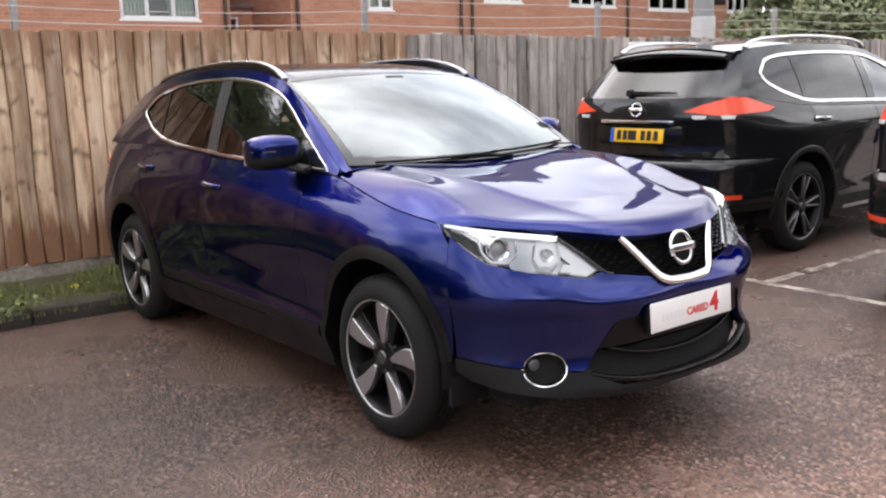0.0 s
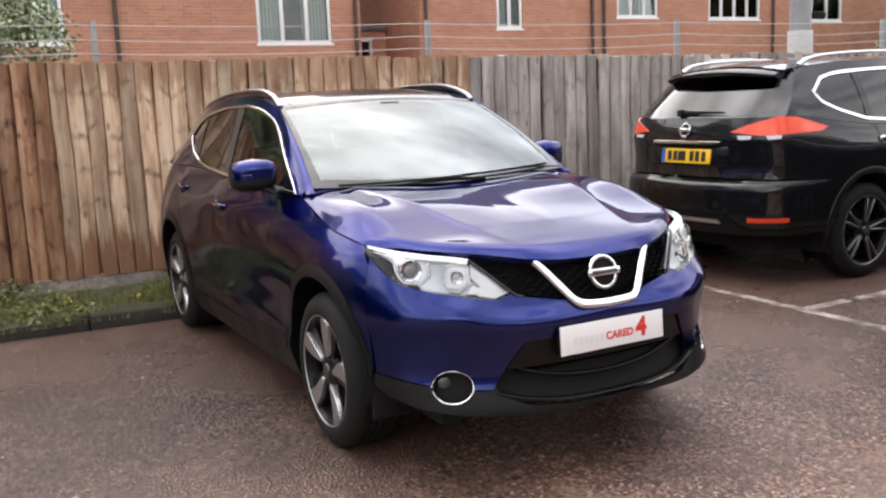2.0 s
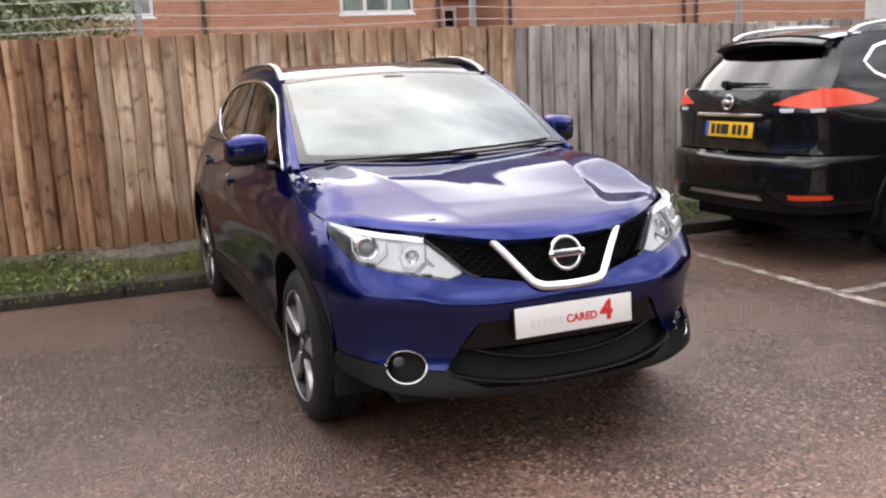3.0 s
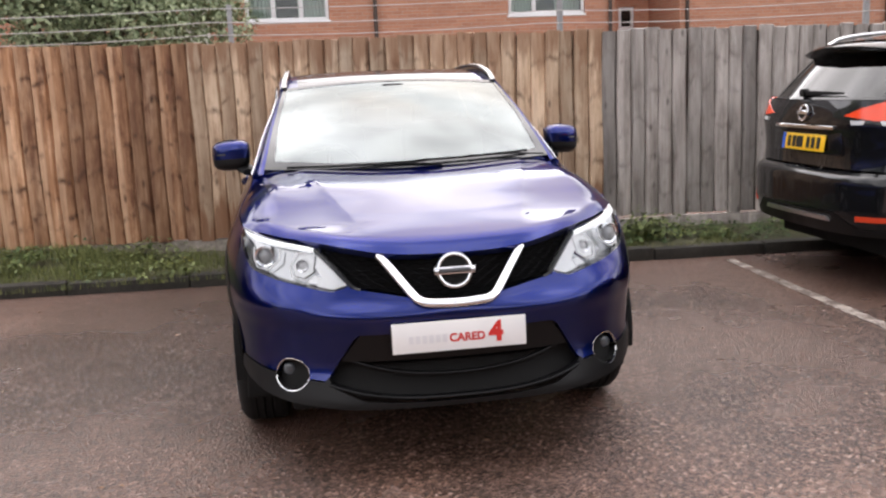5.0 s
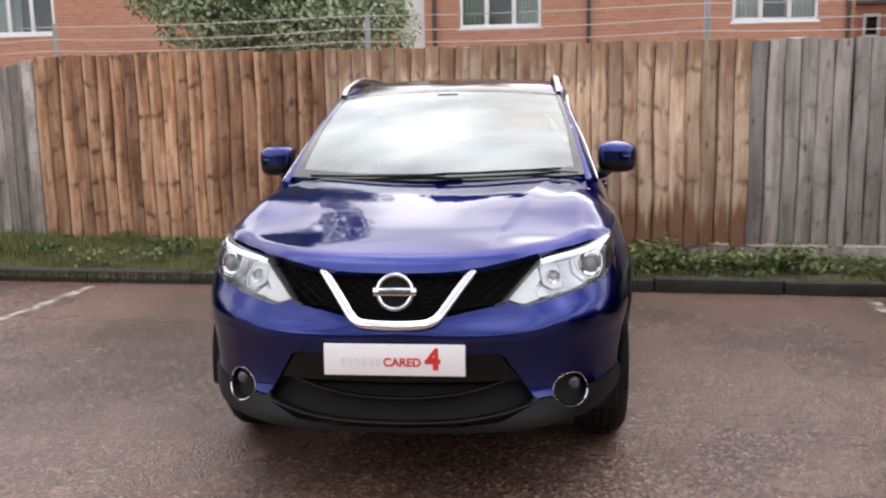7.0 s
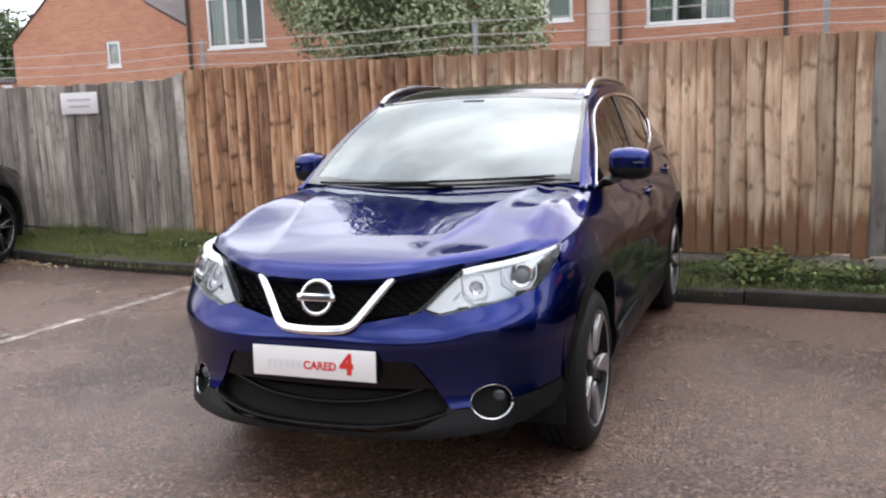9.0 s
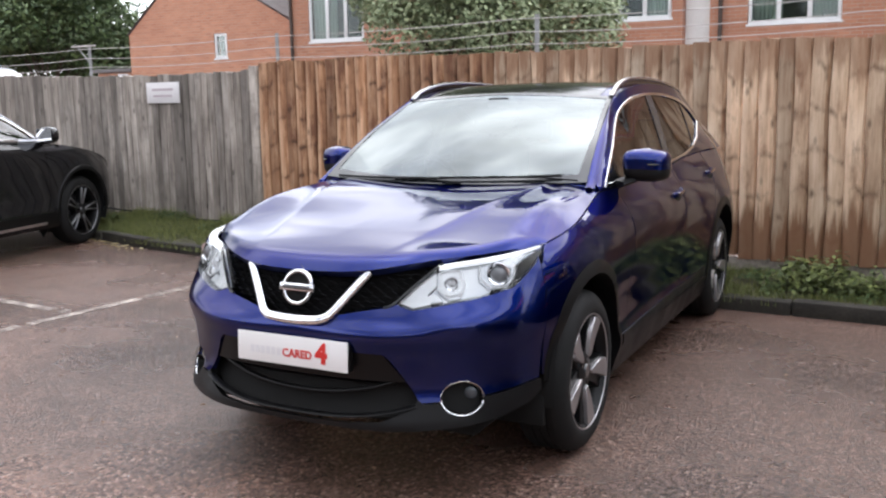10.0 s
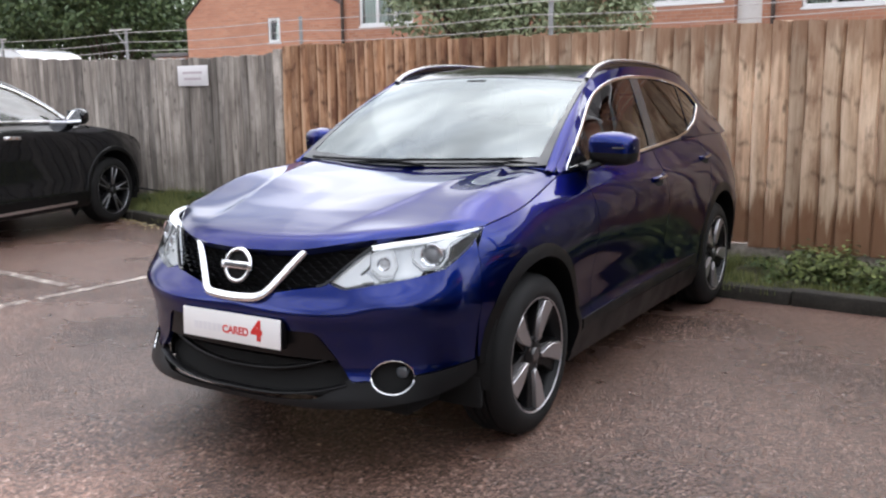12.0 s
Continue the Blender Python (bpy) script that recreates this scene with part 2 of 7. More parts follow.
def timber(name, dark, mid, lightc, stain, stain_amount, stain_from=0.5, whorl=0.9, damp=(0.0, 0.0), pale=0.0):
    """Rough sawn boards: grain along the board, knots, saw and growth marks, stains, each board of its own tone."""
    m = material(name, mid, 0.8)
    v = coords(m, (1, 1, 1.65))
    info = m.node_tree.nodes.new("ShaderNodeObjectInfo")

    def math_op(op, a, b):
        n = m.node_tree.nodes.new("ShaderNodeMath")
        n.operation = op
        for k, q in enumerate((a, b)):
            if isinstance(q, (int, float)):
                n.inputs[k].default_value = q
            else:
                link(m, q, n.inputs[k])
        return n.outputs[0]
    comb = m.node_tree.nodes.new("ShaderNodeCombineXYZ")
    for ax in "XYZ":
        link(m, math_op("MULTIPLY", info.outputs["Random"], 37.0), comb.inputs[ax])
    add = m.node_tree.nodes.new("ShaderNodeVectorMath")
    link(m, v, add.inputs[0])
    link(m, comb.outputs[0], add.inputs[1])

    def stretched(sx, sz, source=None):
        mp = m.node_tree.nodes.new("ShaderNodeMapping")
        mp.inputs["Scale"].default_value = (sx, sx, sz)
        link(m, source or add.outputs[0], mp.inputs["Vector"])
        return mp.outputs["Vector"]
    grain = noise_tex(m, stretched(70, 2.0), 1.0, 6, 0.65)
    broad = noise_tex(m, stretched(11, 1.8), 1.0, 5, 0.6)
    blot = noise_tex(m, stretched(8, 3.4), 1.0, 6, 0.65)
    wet = noise_tex(m, stretched(9, 0.9), 1.3, 4, 0.6)
    wander = noise_tex(m, stretched(8, 1.2), 1.0, 1, 0.4)
    knots = m.node_tree.nodes.new("ShaderNodeTexVoronoi")
    link(m, stretched(9.0, 3.6), knots.inputs["Vector"])
    knots.inputs["Scale"].default_value = 1.0
    # growth marks run across neighbouring boards at nearly one height
    sep = m.node_tree.nodes.new("ShaderNodeSeparateXYZ")
    link(m, v, sep.inputs[0])
    height = math_op("ADD", math_op("MULTIPLY", sep.outputs[2], 3.4), math_op("MULTIPLY", wander, 0.9))
    height = math_op("ADD", height, math_op("MULTIPLY", info.outputs["Random"], 0.45))
    away = math_op("ABSOLUTE", math_op("SUBTRACT", math_op("FRACT", height, 0.0), 0.5), 0.0)
    mark = math_op("MULTIPLY", ranged(m, away, 0.0, 0.13, 1.0, 0.0), ranged(m, blot, 0.45, 0.62, 0.0, 1.0))
    col = ramp(m, mixed(m, grain, broad, 0.72), [(0.32, dark), (0.5, mid), (0.68, lightc)])
    tint = m.node_tree.nodes.new("ShaderNodeVectorMath")
    tint.operation = "SCALE"
    link(m, col, tint.inputs[0])
    link(m, ranged(m, info.outputs["Random"], 0, 1, 0.56, 1.32), tint.inputs["Scale"])
    col = mixed(m, tint.outputs[0], stain, ranged(m, mixed(m, blot, wet, 0.5), stain_from, stain_from + 0.13, 0.0, stain_amount))
    if pale:
        # the strip along the thick edge has bleached on some boards
        strip_at = math_op("ADD", sep.outputs[0], math_op("MULTIPLY", math_op("SUBTRACT", wander, 0.5), 0.05))
        bleached = math_op("MULTIPLY", ranged(m, strip_at, -0.034, -0.014, 1.0, 0.0), ranged(m, info.outputs["Random"], 0.35, 0.75, 0.15, pale))
        col = mixed(m, col, lightc, math_op("MULTIPLY", bleached, ranged(m, wet, 0.4, 0.6, 1.0, 0.35)))
    col = mixed(m, col, tuple(c * 0.5 for c in dark), math_op("MULTIPLY", mark, whorl))
    col = mixed(m, col, tuple(c * 0.28 for c in dark), ranged(m, knots.outputs["Distance"], 0.04, 0.17, 0.7, 0.0))
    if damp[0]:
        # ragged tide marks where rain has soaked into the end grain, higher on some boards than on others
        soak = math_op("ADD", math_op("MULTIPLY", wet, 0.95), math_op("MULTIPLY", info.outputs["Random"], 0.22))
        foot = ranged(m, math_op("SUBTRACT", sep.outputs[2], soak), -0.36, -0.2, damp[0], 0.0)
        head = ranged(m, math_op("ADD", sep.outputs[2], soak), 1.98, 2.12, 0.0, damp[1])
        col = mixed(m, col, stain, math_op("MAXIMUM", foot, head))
    into(m, "Base Color", col)
    bumped(m, mixed(m, grain, knots.outputs["Distance"], 0.3), 0.6, 0.006)
    return m


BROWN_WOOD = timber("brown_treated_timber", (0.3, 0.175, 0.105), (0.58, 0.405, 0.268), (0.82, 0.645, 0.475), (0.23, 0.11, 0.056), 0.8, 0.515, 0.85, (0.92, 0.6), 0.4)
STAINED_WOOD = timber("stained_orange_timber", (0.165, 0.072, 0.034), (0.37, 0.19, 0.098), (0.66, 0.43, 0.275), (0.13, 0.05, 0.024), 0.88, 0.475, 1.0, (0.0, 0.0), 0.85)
GREY_WOOD = timber("weathered_grey_timber", (0.18, 0.155, 0.14), (0.36, 0.322, 0.295), (0.53, 0.485, 0.45), (0.18, 0.15, 0.13), 0.6, 0.52, 0.4)
OLD_WOOD = timber("old_olive_grey_timber", (0.12, 0.1, 0.085), (0.285, 0.248, 0.215), (0.48, 0.43, 0.385), (0.14, 0.12, 0.11), 0.6, 0.5, 0.3)
GAP_SHADE = material("gap_shade_brown", (0.035, 0.022, 0.016), 0.9)


def speckled(name, a, b, scale, rough=0.85, bump=0.4, dist=0.01):
    m = material(name, a, rough)
    v = coords(m)
    n1, n2 = noise_tex(m, v, scale, 6, 0.65), noise_tex(m, v, scale * 9, 4)
    into(m, "Base Color", mixed(m, a, b, ranged(m, mixed(m, n1, n2, 0.4), 0.35, 0.65, 0, 1)))
    bumped(m, n2, bump, dist)
    return m


CONCRETE = speckled("damp_kerb_concrete", (0.013, 0.012, 0.009), (0.048, 0.042, 0.034), 5)
PALE_CONCRETE = speckled("pale_gravel_board", (0.1, 0.085, 0.068), (0.4, 0.35, 0.3), 3)
SOIL = speckled("verge_soil", (0.035, 0.035, 0.016), (0.09, 0.085, 0.04), 4, 0.95, 0.8, 0.02)
ROOF_TILE = speckled("roof_tiles", (0.12, 0.11, 0.11), (0.2, 0.18, 0.18), 3)
POST_METAL = speckled("galvanised_post", (0.2, 0.2, 0.2), (0.34, 0.34, 0.34), 8, 0.6, 0.1)
WHITE_UPVC = speckled("white_upvc", (0.8, 0.8, 0.8), (0.72, 0.72, 0.72), 2, 0.35, 0.02)
WHITE_SIGN = speckled("white_sign", (0.78, 0.75, 0.75), (0.7, 0.67, 0.68), 3, 0.4, 0.02)
SIGN_PRINT = material("faded_sign_print", (0.5, 0.42, 0.45), 0.5)
PLATE_WHITE = material("white_plate", (0.8, 0.8, 0.8), 0.25, 0.0, Coat_Weight=0.6)
PLATE_YELLOW = material("yellow_plate", (0.85, 0.5, 0.02), 0.3)
PRINT_RED = material("red_print", (0.6, 0.03, 0.025), 0.4)
PRINT_GREY = material("grey_print", (0.66, 0.66, 0.68), 0.4)
PRINT_BLACK = material("black_print", (0.01, 0.01, 0.01), 0.4)
PLATE_BLUE = material("blue_print", (0.02, 0.1, 0.5), 0.4)
FOIL_BLUE = material("blue_film", (0.05, 0.25, 0.7), 0.4)
BARK = speckled("bark", (0.06, 0.045, 0.035), (0.16, 0.13, 0.1), 8)


def leafy(name, a, b):
    m = material(name, a, 0.55)
    g = m.node_tree.nodes.new("ShaderNodeNewGeometry")
    into(m, "Base Color", mixed(m, a, b, g.outputs["Random Per Island"]))
    p = m.node_tree.nodes["Principled BSDF"]
    p.inputs["Subsurface Weight"].default_value = 0.0
    return m


LEAF = leafy("green_leaves", (0.022, 0.05, 0.012), (0.1, 0.155, 0.04))
WIRE = speckled("pale_wire", (0.45, 0.42, 0.4), (0.6, 0.56, 0.54), 8, 0.5, 0.05)
LEAF_PALE = leafy("pale_green_leaves", (0.12, 0.165, 0.075), (0.38, 0.43, 0.25))
LEAF_DARK = leafy("dark_leaves", (0.03, 0.06, 0.02), (0.12, 0.17, 0.06))
GRASS = leafy("grass_blades", (0.05, 0.07, 0.016), (0.25, 0.265, 0.085))
WEED = leafy("weed_leaves", (0.04, 0.065, 0.017), (0.2, 0.235, 0.07))


def brick_wall(name, k):
    m = material(name, (0.4, 0.17, 0.1), 0.85)
    v = coords(m)
    sep = m.node_tree.nodes.new("ShaderNodeSeparateXYZ")
    link(m, v, sep.inputs[0])
    comb = m.node_tree.nodes.new("ShaderNodeCombineXYZ")
    sumxy = m.node_tree.nodes.new("ShaderNodeMath")
    link(m, sep.outputs[0], sumxy.inputs[0])
    link(m, sep.outputs[1], sumxy.inputs[1])
    link(m, sumxy.outputs[0], comb.inputs[0])
    link(m, sep.outputs[2], comb.inputs[1])
    b = node(m, "ShaderNodeTexBrick", Scale=1.0, Mortar_Size=0.006, Brick_Width=0.225, Row_Height=0.075)
    b.inputs["Color1"].default_value = (0.58 * k, 0.27 * k, 0.165 * k, 1)
    b.inputs["Color2"].default_value = (0.47 * k, 0.205 * k, 0.125 * k, 1)
    b.inputs["Mortar"].default_value = (0.5 * k, 0.36 * k, 0.28 * k, 1)
    link(m, comb.outputs[0], b.inputs["Vector"])
    n = noise_tex(m, v, 1.2, 6, 0.6)
    col = mixed(m, b.outputs["Color"], (0.4 * k, 0.18 * k, 0.115 * k), ranged(m, n, 0.45, 0.7, 0, 0.5))
    into(m, "Base Color", col)
    bumped(m, b.outputs["Fac"], 0.3, -0.01)
    return m


BRICK = brick_wall("red_brick", 0.82)
ORANGE_BRICK = brick_wall("orange_brick", 1.0)
PANE = glass("window_glass", (0.75, 0.8, 0.78), 0.0, 1.5)
LAMP_EYE = material("dark_lamp_lens", (0.05, 0.06, 0.07), 0.03, 0.0, Coat_Weight=1.0)
ROOM = material("dark_room", (0.03, 0.032, 0.033), 0.9)
CURTAIN = material("curtain", (0.72, 0.76, 0.72), 0.9)


# ---- mesh helpers ----
def part(name, data, mat, parent=None, label="", sharp=38, kind=""):
    """data: a bmesh, or (verts, faces). Links it as one mesh object under parent."""
    me = bpy.data.meshes.new(name)
    if isinstance(data, tuple):
        me.from_pydata([tuple(map(float, p)) for p in data[0]], [], data[1])
    else:
        data.to_mesh(me)
        data.free()
    me.materials.append(mat)
    me.shade_smooth()
    me.set_sharp_from_angle(angle=radians(sharp))
    ob = new(name, me)
    if parent:
        ob.parent = parent
    if label:
        ob["label"] = label
    if kind:
        ob["kind"] = kind
    return ob


def empty(name, label, category, group="", kind="", m=None):
    ob = new(name)
    if m is not None:
        ob.matrix_world = m
    return tagged(ob, label, category, group, kind)


def box(bm, x0, y0, z0, x1, y1, z1, bevel=0.0, seg=2):
    r = bmesh.ops.create_cube(bm, size=1)
    vs = r["verts"]
    for v in vs:
        v.co = Vector((x0 + (v.co.x + 0.5) * (x1 - x0), y0 + (v.co.y + 0.5) * (y1 - y0), z0 + (v.co.z + 0.5) * (z1 - z0)))
    if bevel:
        es = list({e for v in vs for e in v.link_edges})
        bmesh.ops.bevel(bm, geom=es, offset=bevel, segments=seg, affect="EDGES", profile=0.5)
    return bm


def boxed(*args, **kw):
    return box(bmesh.new(), *args, **kw)


def pchip(pts):
    """A monotone smooth curve through (x, y) points, as a function of arrays."""
    xs, ys = np.array([p[0] for p in pts], float), np.array([p[1] for p in pts], float)
    h, d = np.diff(xs), np.diff(ys) / np.diff(xs)
    m = np.zeros(len(xs))
    m[0], m[-1] = d[0], d[-1]
    for i in range(1, len(xs) - 1):
        if d[i - 1] * d[i] > 0:
            w1, w2 = 2 * h[i] + h[i - 1], h[i] + 2 * h[i - 1]
            m[i] = (w1 + w2) / (w1 / d[i - 1] + w2 / d[i])

    def f(x):
        x = np.asarray(x, float)
        i = np.clip(np.searchsorted(xs, x) - 1, 0, len(xs) - 2)
        t = np.clip((x - xs[i]) / h[i], 0, 1)
        return (ys[i] * (2 * t**3 - 3 * t**2 + 1) + m[i] * h[i] * (t**3 - 2 * t**2 + t) + ys[i + 1] * (3 * t**2 - 2 * t**3) + m[i + 1] * h[i] * (t**3 - t**2))
    return f


def spline(pts, per=16, closed=False):
    """Points along a Catmull-Rom curve."""
    p = np.array(pts, float)
    n = len(p)
    out = []
    for i in range(n if closed else n - 1):
        if closed:
            a, b, c, d = p[i - 1], p[i], p[(i + 1) % n], p[(i + 2) % n]
        else:
            a, b, c, d = p[max(i - 1, 0)], p[i], p[i + 1], p[min(i + 2, n - 1)]
        for t in np.arange(per) / per:
            out.append(0.5 * (2 * b + (c - a) * t + (2 * a - 5 * b + 4 * c - d) * t**2 + (3 * b - a - 3 * c + d) * t**3))
    if not closed:
        out.append(p[-1])
    return np.array(out)


def sweep(path, w, h, up=(0, 0, 1), closed=False, taper=None, n=10, power=2.6):
    """A rounded bar along a path: (verts, faces). w across, h along up; taper scales by place 0 to 1."""
    P = np.array(path, float)
    N = len(P)
    T = np.gradient(P, axis=0) if not closed else np.roll(P, -1, 0) - np.roll(P, 1, 0)
    T /= np.linalg.norm(T, axis=1)[:, None] + 1e-12
    U = np.array(up, float)
    if U.ndim == 1:
        U = np.tile(U, (N, 1))
    S = np.cross(T, U)
    S /= np.linalg.norm(S, axis=1)[:, None] + 1e-12
    V = np.cross(S, T)
    th = np.linspace(0, 2 * np.pi, n, endpoint=False)
    cx = np.sign(np.cos(th)) * np.abs(np.cos(th)) ** (2 / power) * w / 2
    cy = np.sign(np.sin(th)) * np.abs(np.sin(th)) ** (2 / power) * h / 2
    verts, faces = [], []
    for i in range(N):
        k = 1.0 if taper is None else taper(i / (N - 1))
        for a, b in zip(cx, cy):
            verts.append(P[i] + S[i] * a * k + V[i] * b * k)
    M = N if closed else N - 1
    for i in range(M):
        for j in range(n):
            a, b = i * n + j, i * n + (j + 1) % n
            c, d = ((i + 1) % N) * n + (j + 1) % n, ((i + 1) % N) * n + j
            faces.append((a, b, c, d))
    if not closed:
        faces.append(tuple(range(n))[::-1])
        faces.append(tuple((N - 1) * n + j for j in range(n)))
    return verts, faces


def tube(a, b, r, n=12, r2=None):
    a, b = Vector(a), Vector(b)
    bm = bmesh.new()
    d = b - a
    bmesh.ops.create_cone(bm, cap_ends=True, segments=n, radius1=r, radius2=r if r2 is None else r2, depth=d.length, matrix=Matrix.Translation((a + b) / 2) @ d.to_track_quat("Z", "Y").to_matrix().to_4x4())
    return bm


def lathe(profile, n=48, axis="x"):
    """Turns (r, w) points round an axis. Returns (verts, faces)."""
    verts, faces = [], []
    for i in range(n):
        c, s = math.cos(2 * math.pi * i / n), math.sin(2 * math.pi * i / n)
        for r, w in profile:
            verts.append((w, r * c, r * s) if axis == "x" else (r * c, r * s, w))
    k = len(profile)
    for i in range(n):
        for j in range(k - 1):
            a, b = i * k + j, i * k + j + 1
            c, d = ((i + 1) % n) * k + j + 1, ((i + 1) % n) * k + j
            faces.append((a, b, c, d))
    return verts, faces


def in_poly(P, poly):
    x, y = P[:, 0], P[:, 1]
    inside = np.zeros(len(P), bool)
    q = np.roll(poly, -1, 0)
    for (x0, y0), (x1, y1) in zip(poly, q):
        if y0 == y1:
            continue
        hit = ((y0 > y) != (y1 > y)) & (x < (x1 - x0) * (y - y0) / (y1 - y0) + x0)
        inside ^= hit
    return inside


def nearest_on(P, polys):
    best, place = np.full(len(P), 1e9), P.copy()
    for poly in polys:
        for a, b in zip(poly, np.roll(poly, -1, 0)):
            ab = b - a
            t = np.clip(((P - a) @ ab) / (ab @ ab + 1e-15), 0, 1)
            q = a + t[:, None] * ab
            d = ((P - q) ** 2).sum(1)
            m = d < best
            best[m], place[m] = d[m], q[m]
    return place


def patch(S, poly, step, holes=(), lift=0.0, flange=0.0, corner=28):
    """The piece of the surface S(u, v) inside an outline and outside the holes, as (verts, faces).
    lift: metres out of the surface; flange: metres by which its rim turns inwards."""
    poly = np.array(poly, float)
    holes = [np.array(h, float) for h in holes]
    su, sv = step
    u0, v0 = poly.min(0)
    u1, v1 = poly.max(0)
    nu, nv = max(2, math.ceil((u1 - u0) / su)), max(2, math.ceil((v1 - v0) / sv))
    U, V = np.meshgrid(np.linspace(u0, u1, nu + 1), np.linspace(v0, v1, nv + 1), indexing="ij")
    G = np.stack([U.ravel(), V.ravel()], 1)
    C = np.stack([(U[:-1, :-1] + U[1:, 1:]).ravel() / 2, (V[:-1, :-1] + V[1:, 1:]).ravel() / 2], 1)
    keep = in_poly(C, poly)
    for h in holes:
        keep &= ~in_poly(C, h)
    keep = keep.reshape(nu, nv)
    ids = np.arange((nu + 1) * (nv + 1)).reshape(nu + 1, nv + 1)
    quads = np.stack([ids[:-1, :-1], ids[1:, :-1], ids[1:, 1:], ids[:-1, 1:]], -1)[keep]
    count = np.bincount(quads.ravel(), minlength=len(G))
    rim = np.where((count > 0) & (count < 4))[0]
    scale = np.array([1 / su, 1 / sv])
    outs = [poly] + holes
    G[rim] = nearest_on(G[rim] * scale, [o * scale for o in outs]) / scale
    for o in outs:
        for a, b, c in zip(np.roll(o, 1, 0), o, np.roll(o, -1, 0)):
            p, q = (b - a) * scale, (c - b) * scale
            turn = abs(math.degrees(math.atan2(p[0] * q[1] - p[1] * q[0], p @ q)))
            if turn > corner and len(rim):
                d = (((G[rim] - b) * scale) ** 2).sum(1)
                k = int(d.argmin())
                if d[k] < 2.5:
                    G[rim[k]] = b
    used = np.where(count > 0)[0]
    remap = np.full(len(G), -1)
    remap[used] = np.arange(len(used))
    G = G[used]
    faces = [tuple(int(x) for x in remap[q]) for q in quads]
    P = S(G[:, 0], G[:, 1])
    e = 2e-3
    N = np.cross(S(G[:, 0] + e, G[:, 1]) - S(G[:, 0] - e, G[:, 1]), S(G[:, 0], G[:, 1] + e) - S(G[:, 0], G[:, 1] - e))
    N /= np.linalg.norm(N, axis=1)[:, None] + 1e-15
    P = P + N * lift
    verts = list(P)
    if flange:
        edge = {}
        for f in faces:
            for a, b in zip(f, f[1:] + f[:1]):
                edge[(a, b)] = edge.get((a, b), 0) + 1
        extra = {}
        for (a, b) in list(edge):
            if (b, a) not in edge:
                for k in (a, b):
                    if k not in extra:
                        extra[k] = len(verts)
                        verts.append(P[k] - N[k] * flange)
                faces.append((b, a, extra[a], extra[b]))
    return verts, faces


def clip_poly(poly, axis, value, keep_less):
    out = []
    p = [np.array(q, float) for q in poly]
    for a, b in zip(p, p[1:] + p[:1]):
        ia, ib = (a[axis] <= value) == keep_less, (b[axis] <= value) == keep_less
        if ia:
            out.append(a)
        if ia != ib:
            t = (value - a[axis]) / (b[axis] - a[axis])
            out.append(a + t * (b - a))
    return np.array(out)


def ring(cx, cy, rx, ry, n=48, turn=0.0, a0=0.0, a1=360.0):
    t = np.radians(np.linspace(a0, a1, n, endpoint=a1 - a0 < 359.9))
    x, y, c, s = rx * np.cos(t), ry * np.sin(t), math.cos(turn), math.sin(turn)
    return np.stack([cx + x * c - y * s, cy + x * s + y * c], 1)


def dense(poly, step):
    """The outline with points no further apart than step, smooth where it bends little."""
    out = []
    p = np.array(poly, float)
    for a, b in zip(p, np.roll(p, -1, 0)):
        n = max(1, int(np.linalg.norm(b - a) / step))
        out += [a + (b - a) * k / n for k in range(n)]
    return np.array(out)


# ---- ground, kerb and verge ----
def fence_y(x):
    return 3.919 - 0.0772 * x


def kerb_y(x):
    return float(KERB(x))


KERB = pchip([(-40, 6.6), (-14, 4.7), (-8, 4.05), (-6.2, 3.62), (-4.8, 3.26), (-3.6, 3.09), (0, 2.88), (3, 2.655), (12, 2.0), (40, 0.0)])

verts, faces = [], []
gx = [-900, -120, -30, -12, 0, 12, 30, 120, 900]
for x in gx:
    for y in gx:
        verts.append((x, y + 2, 0))
for i in range(8):
    for j in range(8):
        faces.append((i * 9 + j, (i + 1) * 9 + j, (i + 1) * 9 + j + 1, i * 9 + j + 1))
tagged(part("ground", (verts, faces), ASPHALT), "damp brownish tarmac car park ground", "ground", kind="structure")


def verge_rise(x):
    """How far the verge climbs between kerb and fence at x."""
    t = min(1.0, max(0.0, (x + 2.7) / 1.0))
    return 0.135 - 0.105 * t * t * (3 - 2 * t)


def strip(x0, x1, n, front, rear, zf, zr, rows=1):
    """A strip along the fence between two lines y(x), rising from zf to zr."""
    vs, fs = [], []
    for i in range(n + 1):
        x = x0 + (x1 - x0) * i / n
        for j in range(rows + 1):
            t = j / rows
            vs.append((x, front(x) + (rear(x) - front(x)) * t, zf + (zr - zf) * t))
    for i in range(n):
        for j in range(rows):
            a = i * (rows + 1) + j
            fs.append((a, a + rows + 1, a + rows + 2, a + 1))
    return vs, fs


kerb = empty("kerb", "dark damp concrete kerb stones along the grass verge", "kerb", kind="structure")
x = -14.0
stone = 0
while x < 12:
    bm = bmesh.new()
    y0, y1 = kerb_y(x), kerb_y(x + 0.9)
    box(bm, 0, 0, -0.05, 0.893, 0.125, 0.095 + 0.006 * math.sin(stone * 2.3), bevel=0.014)
    ob = part("kerb_stone", bm, CONCRETE, kerb)
    ob.matrix_world = Matrix.Translation((x, y0, 0)) @ Matrix.Rotation(math.atan2(y1 - y0, 0.9), 4, "Z")
    x += 0.9
    stone += 1

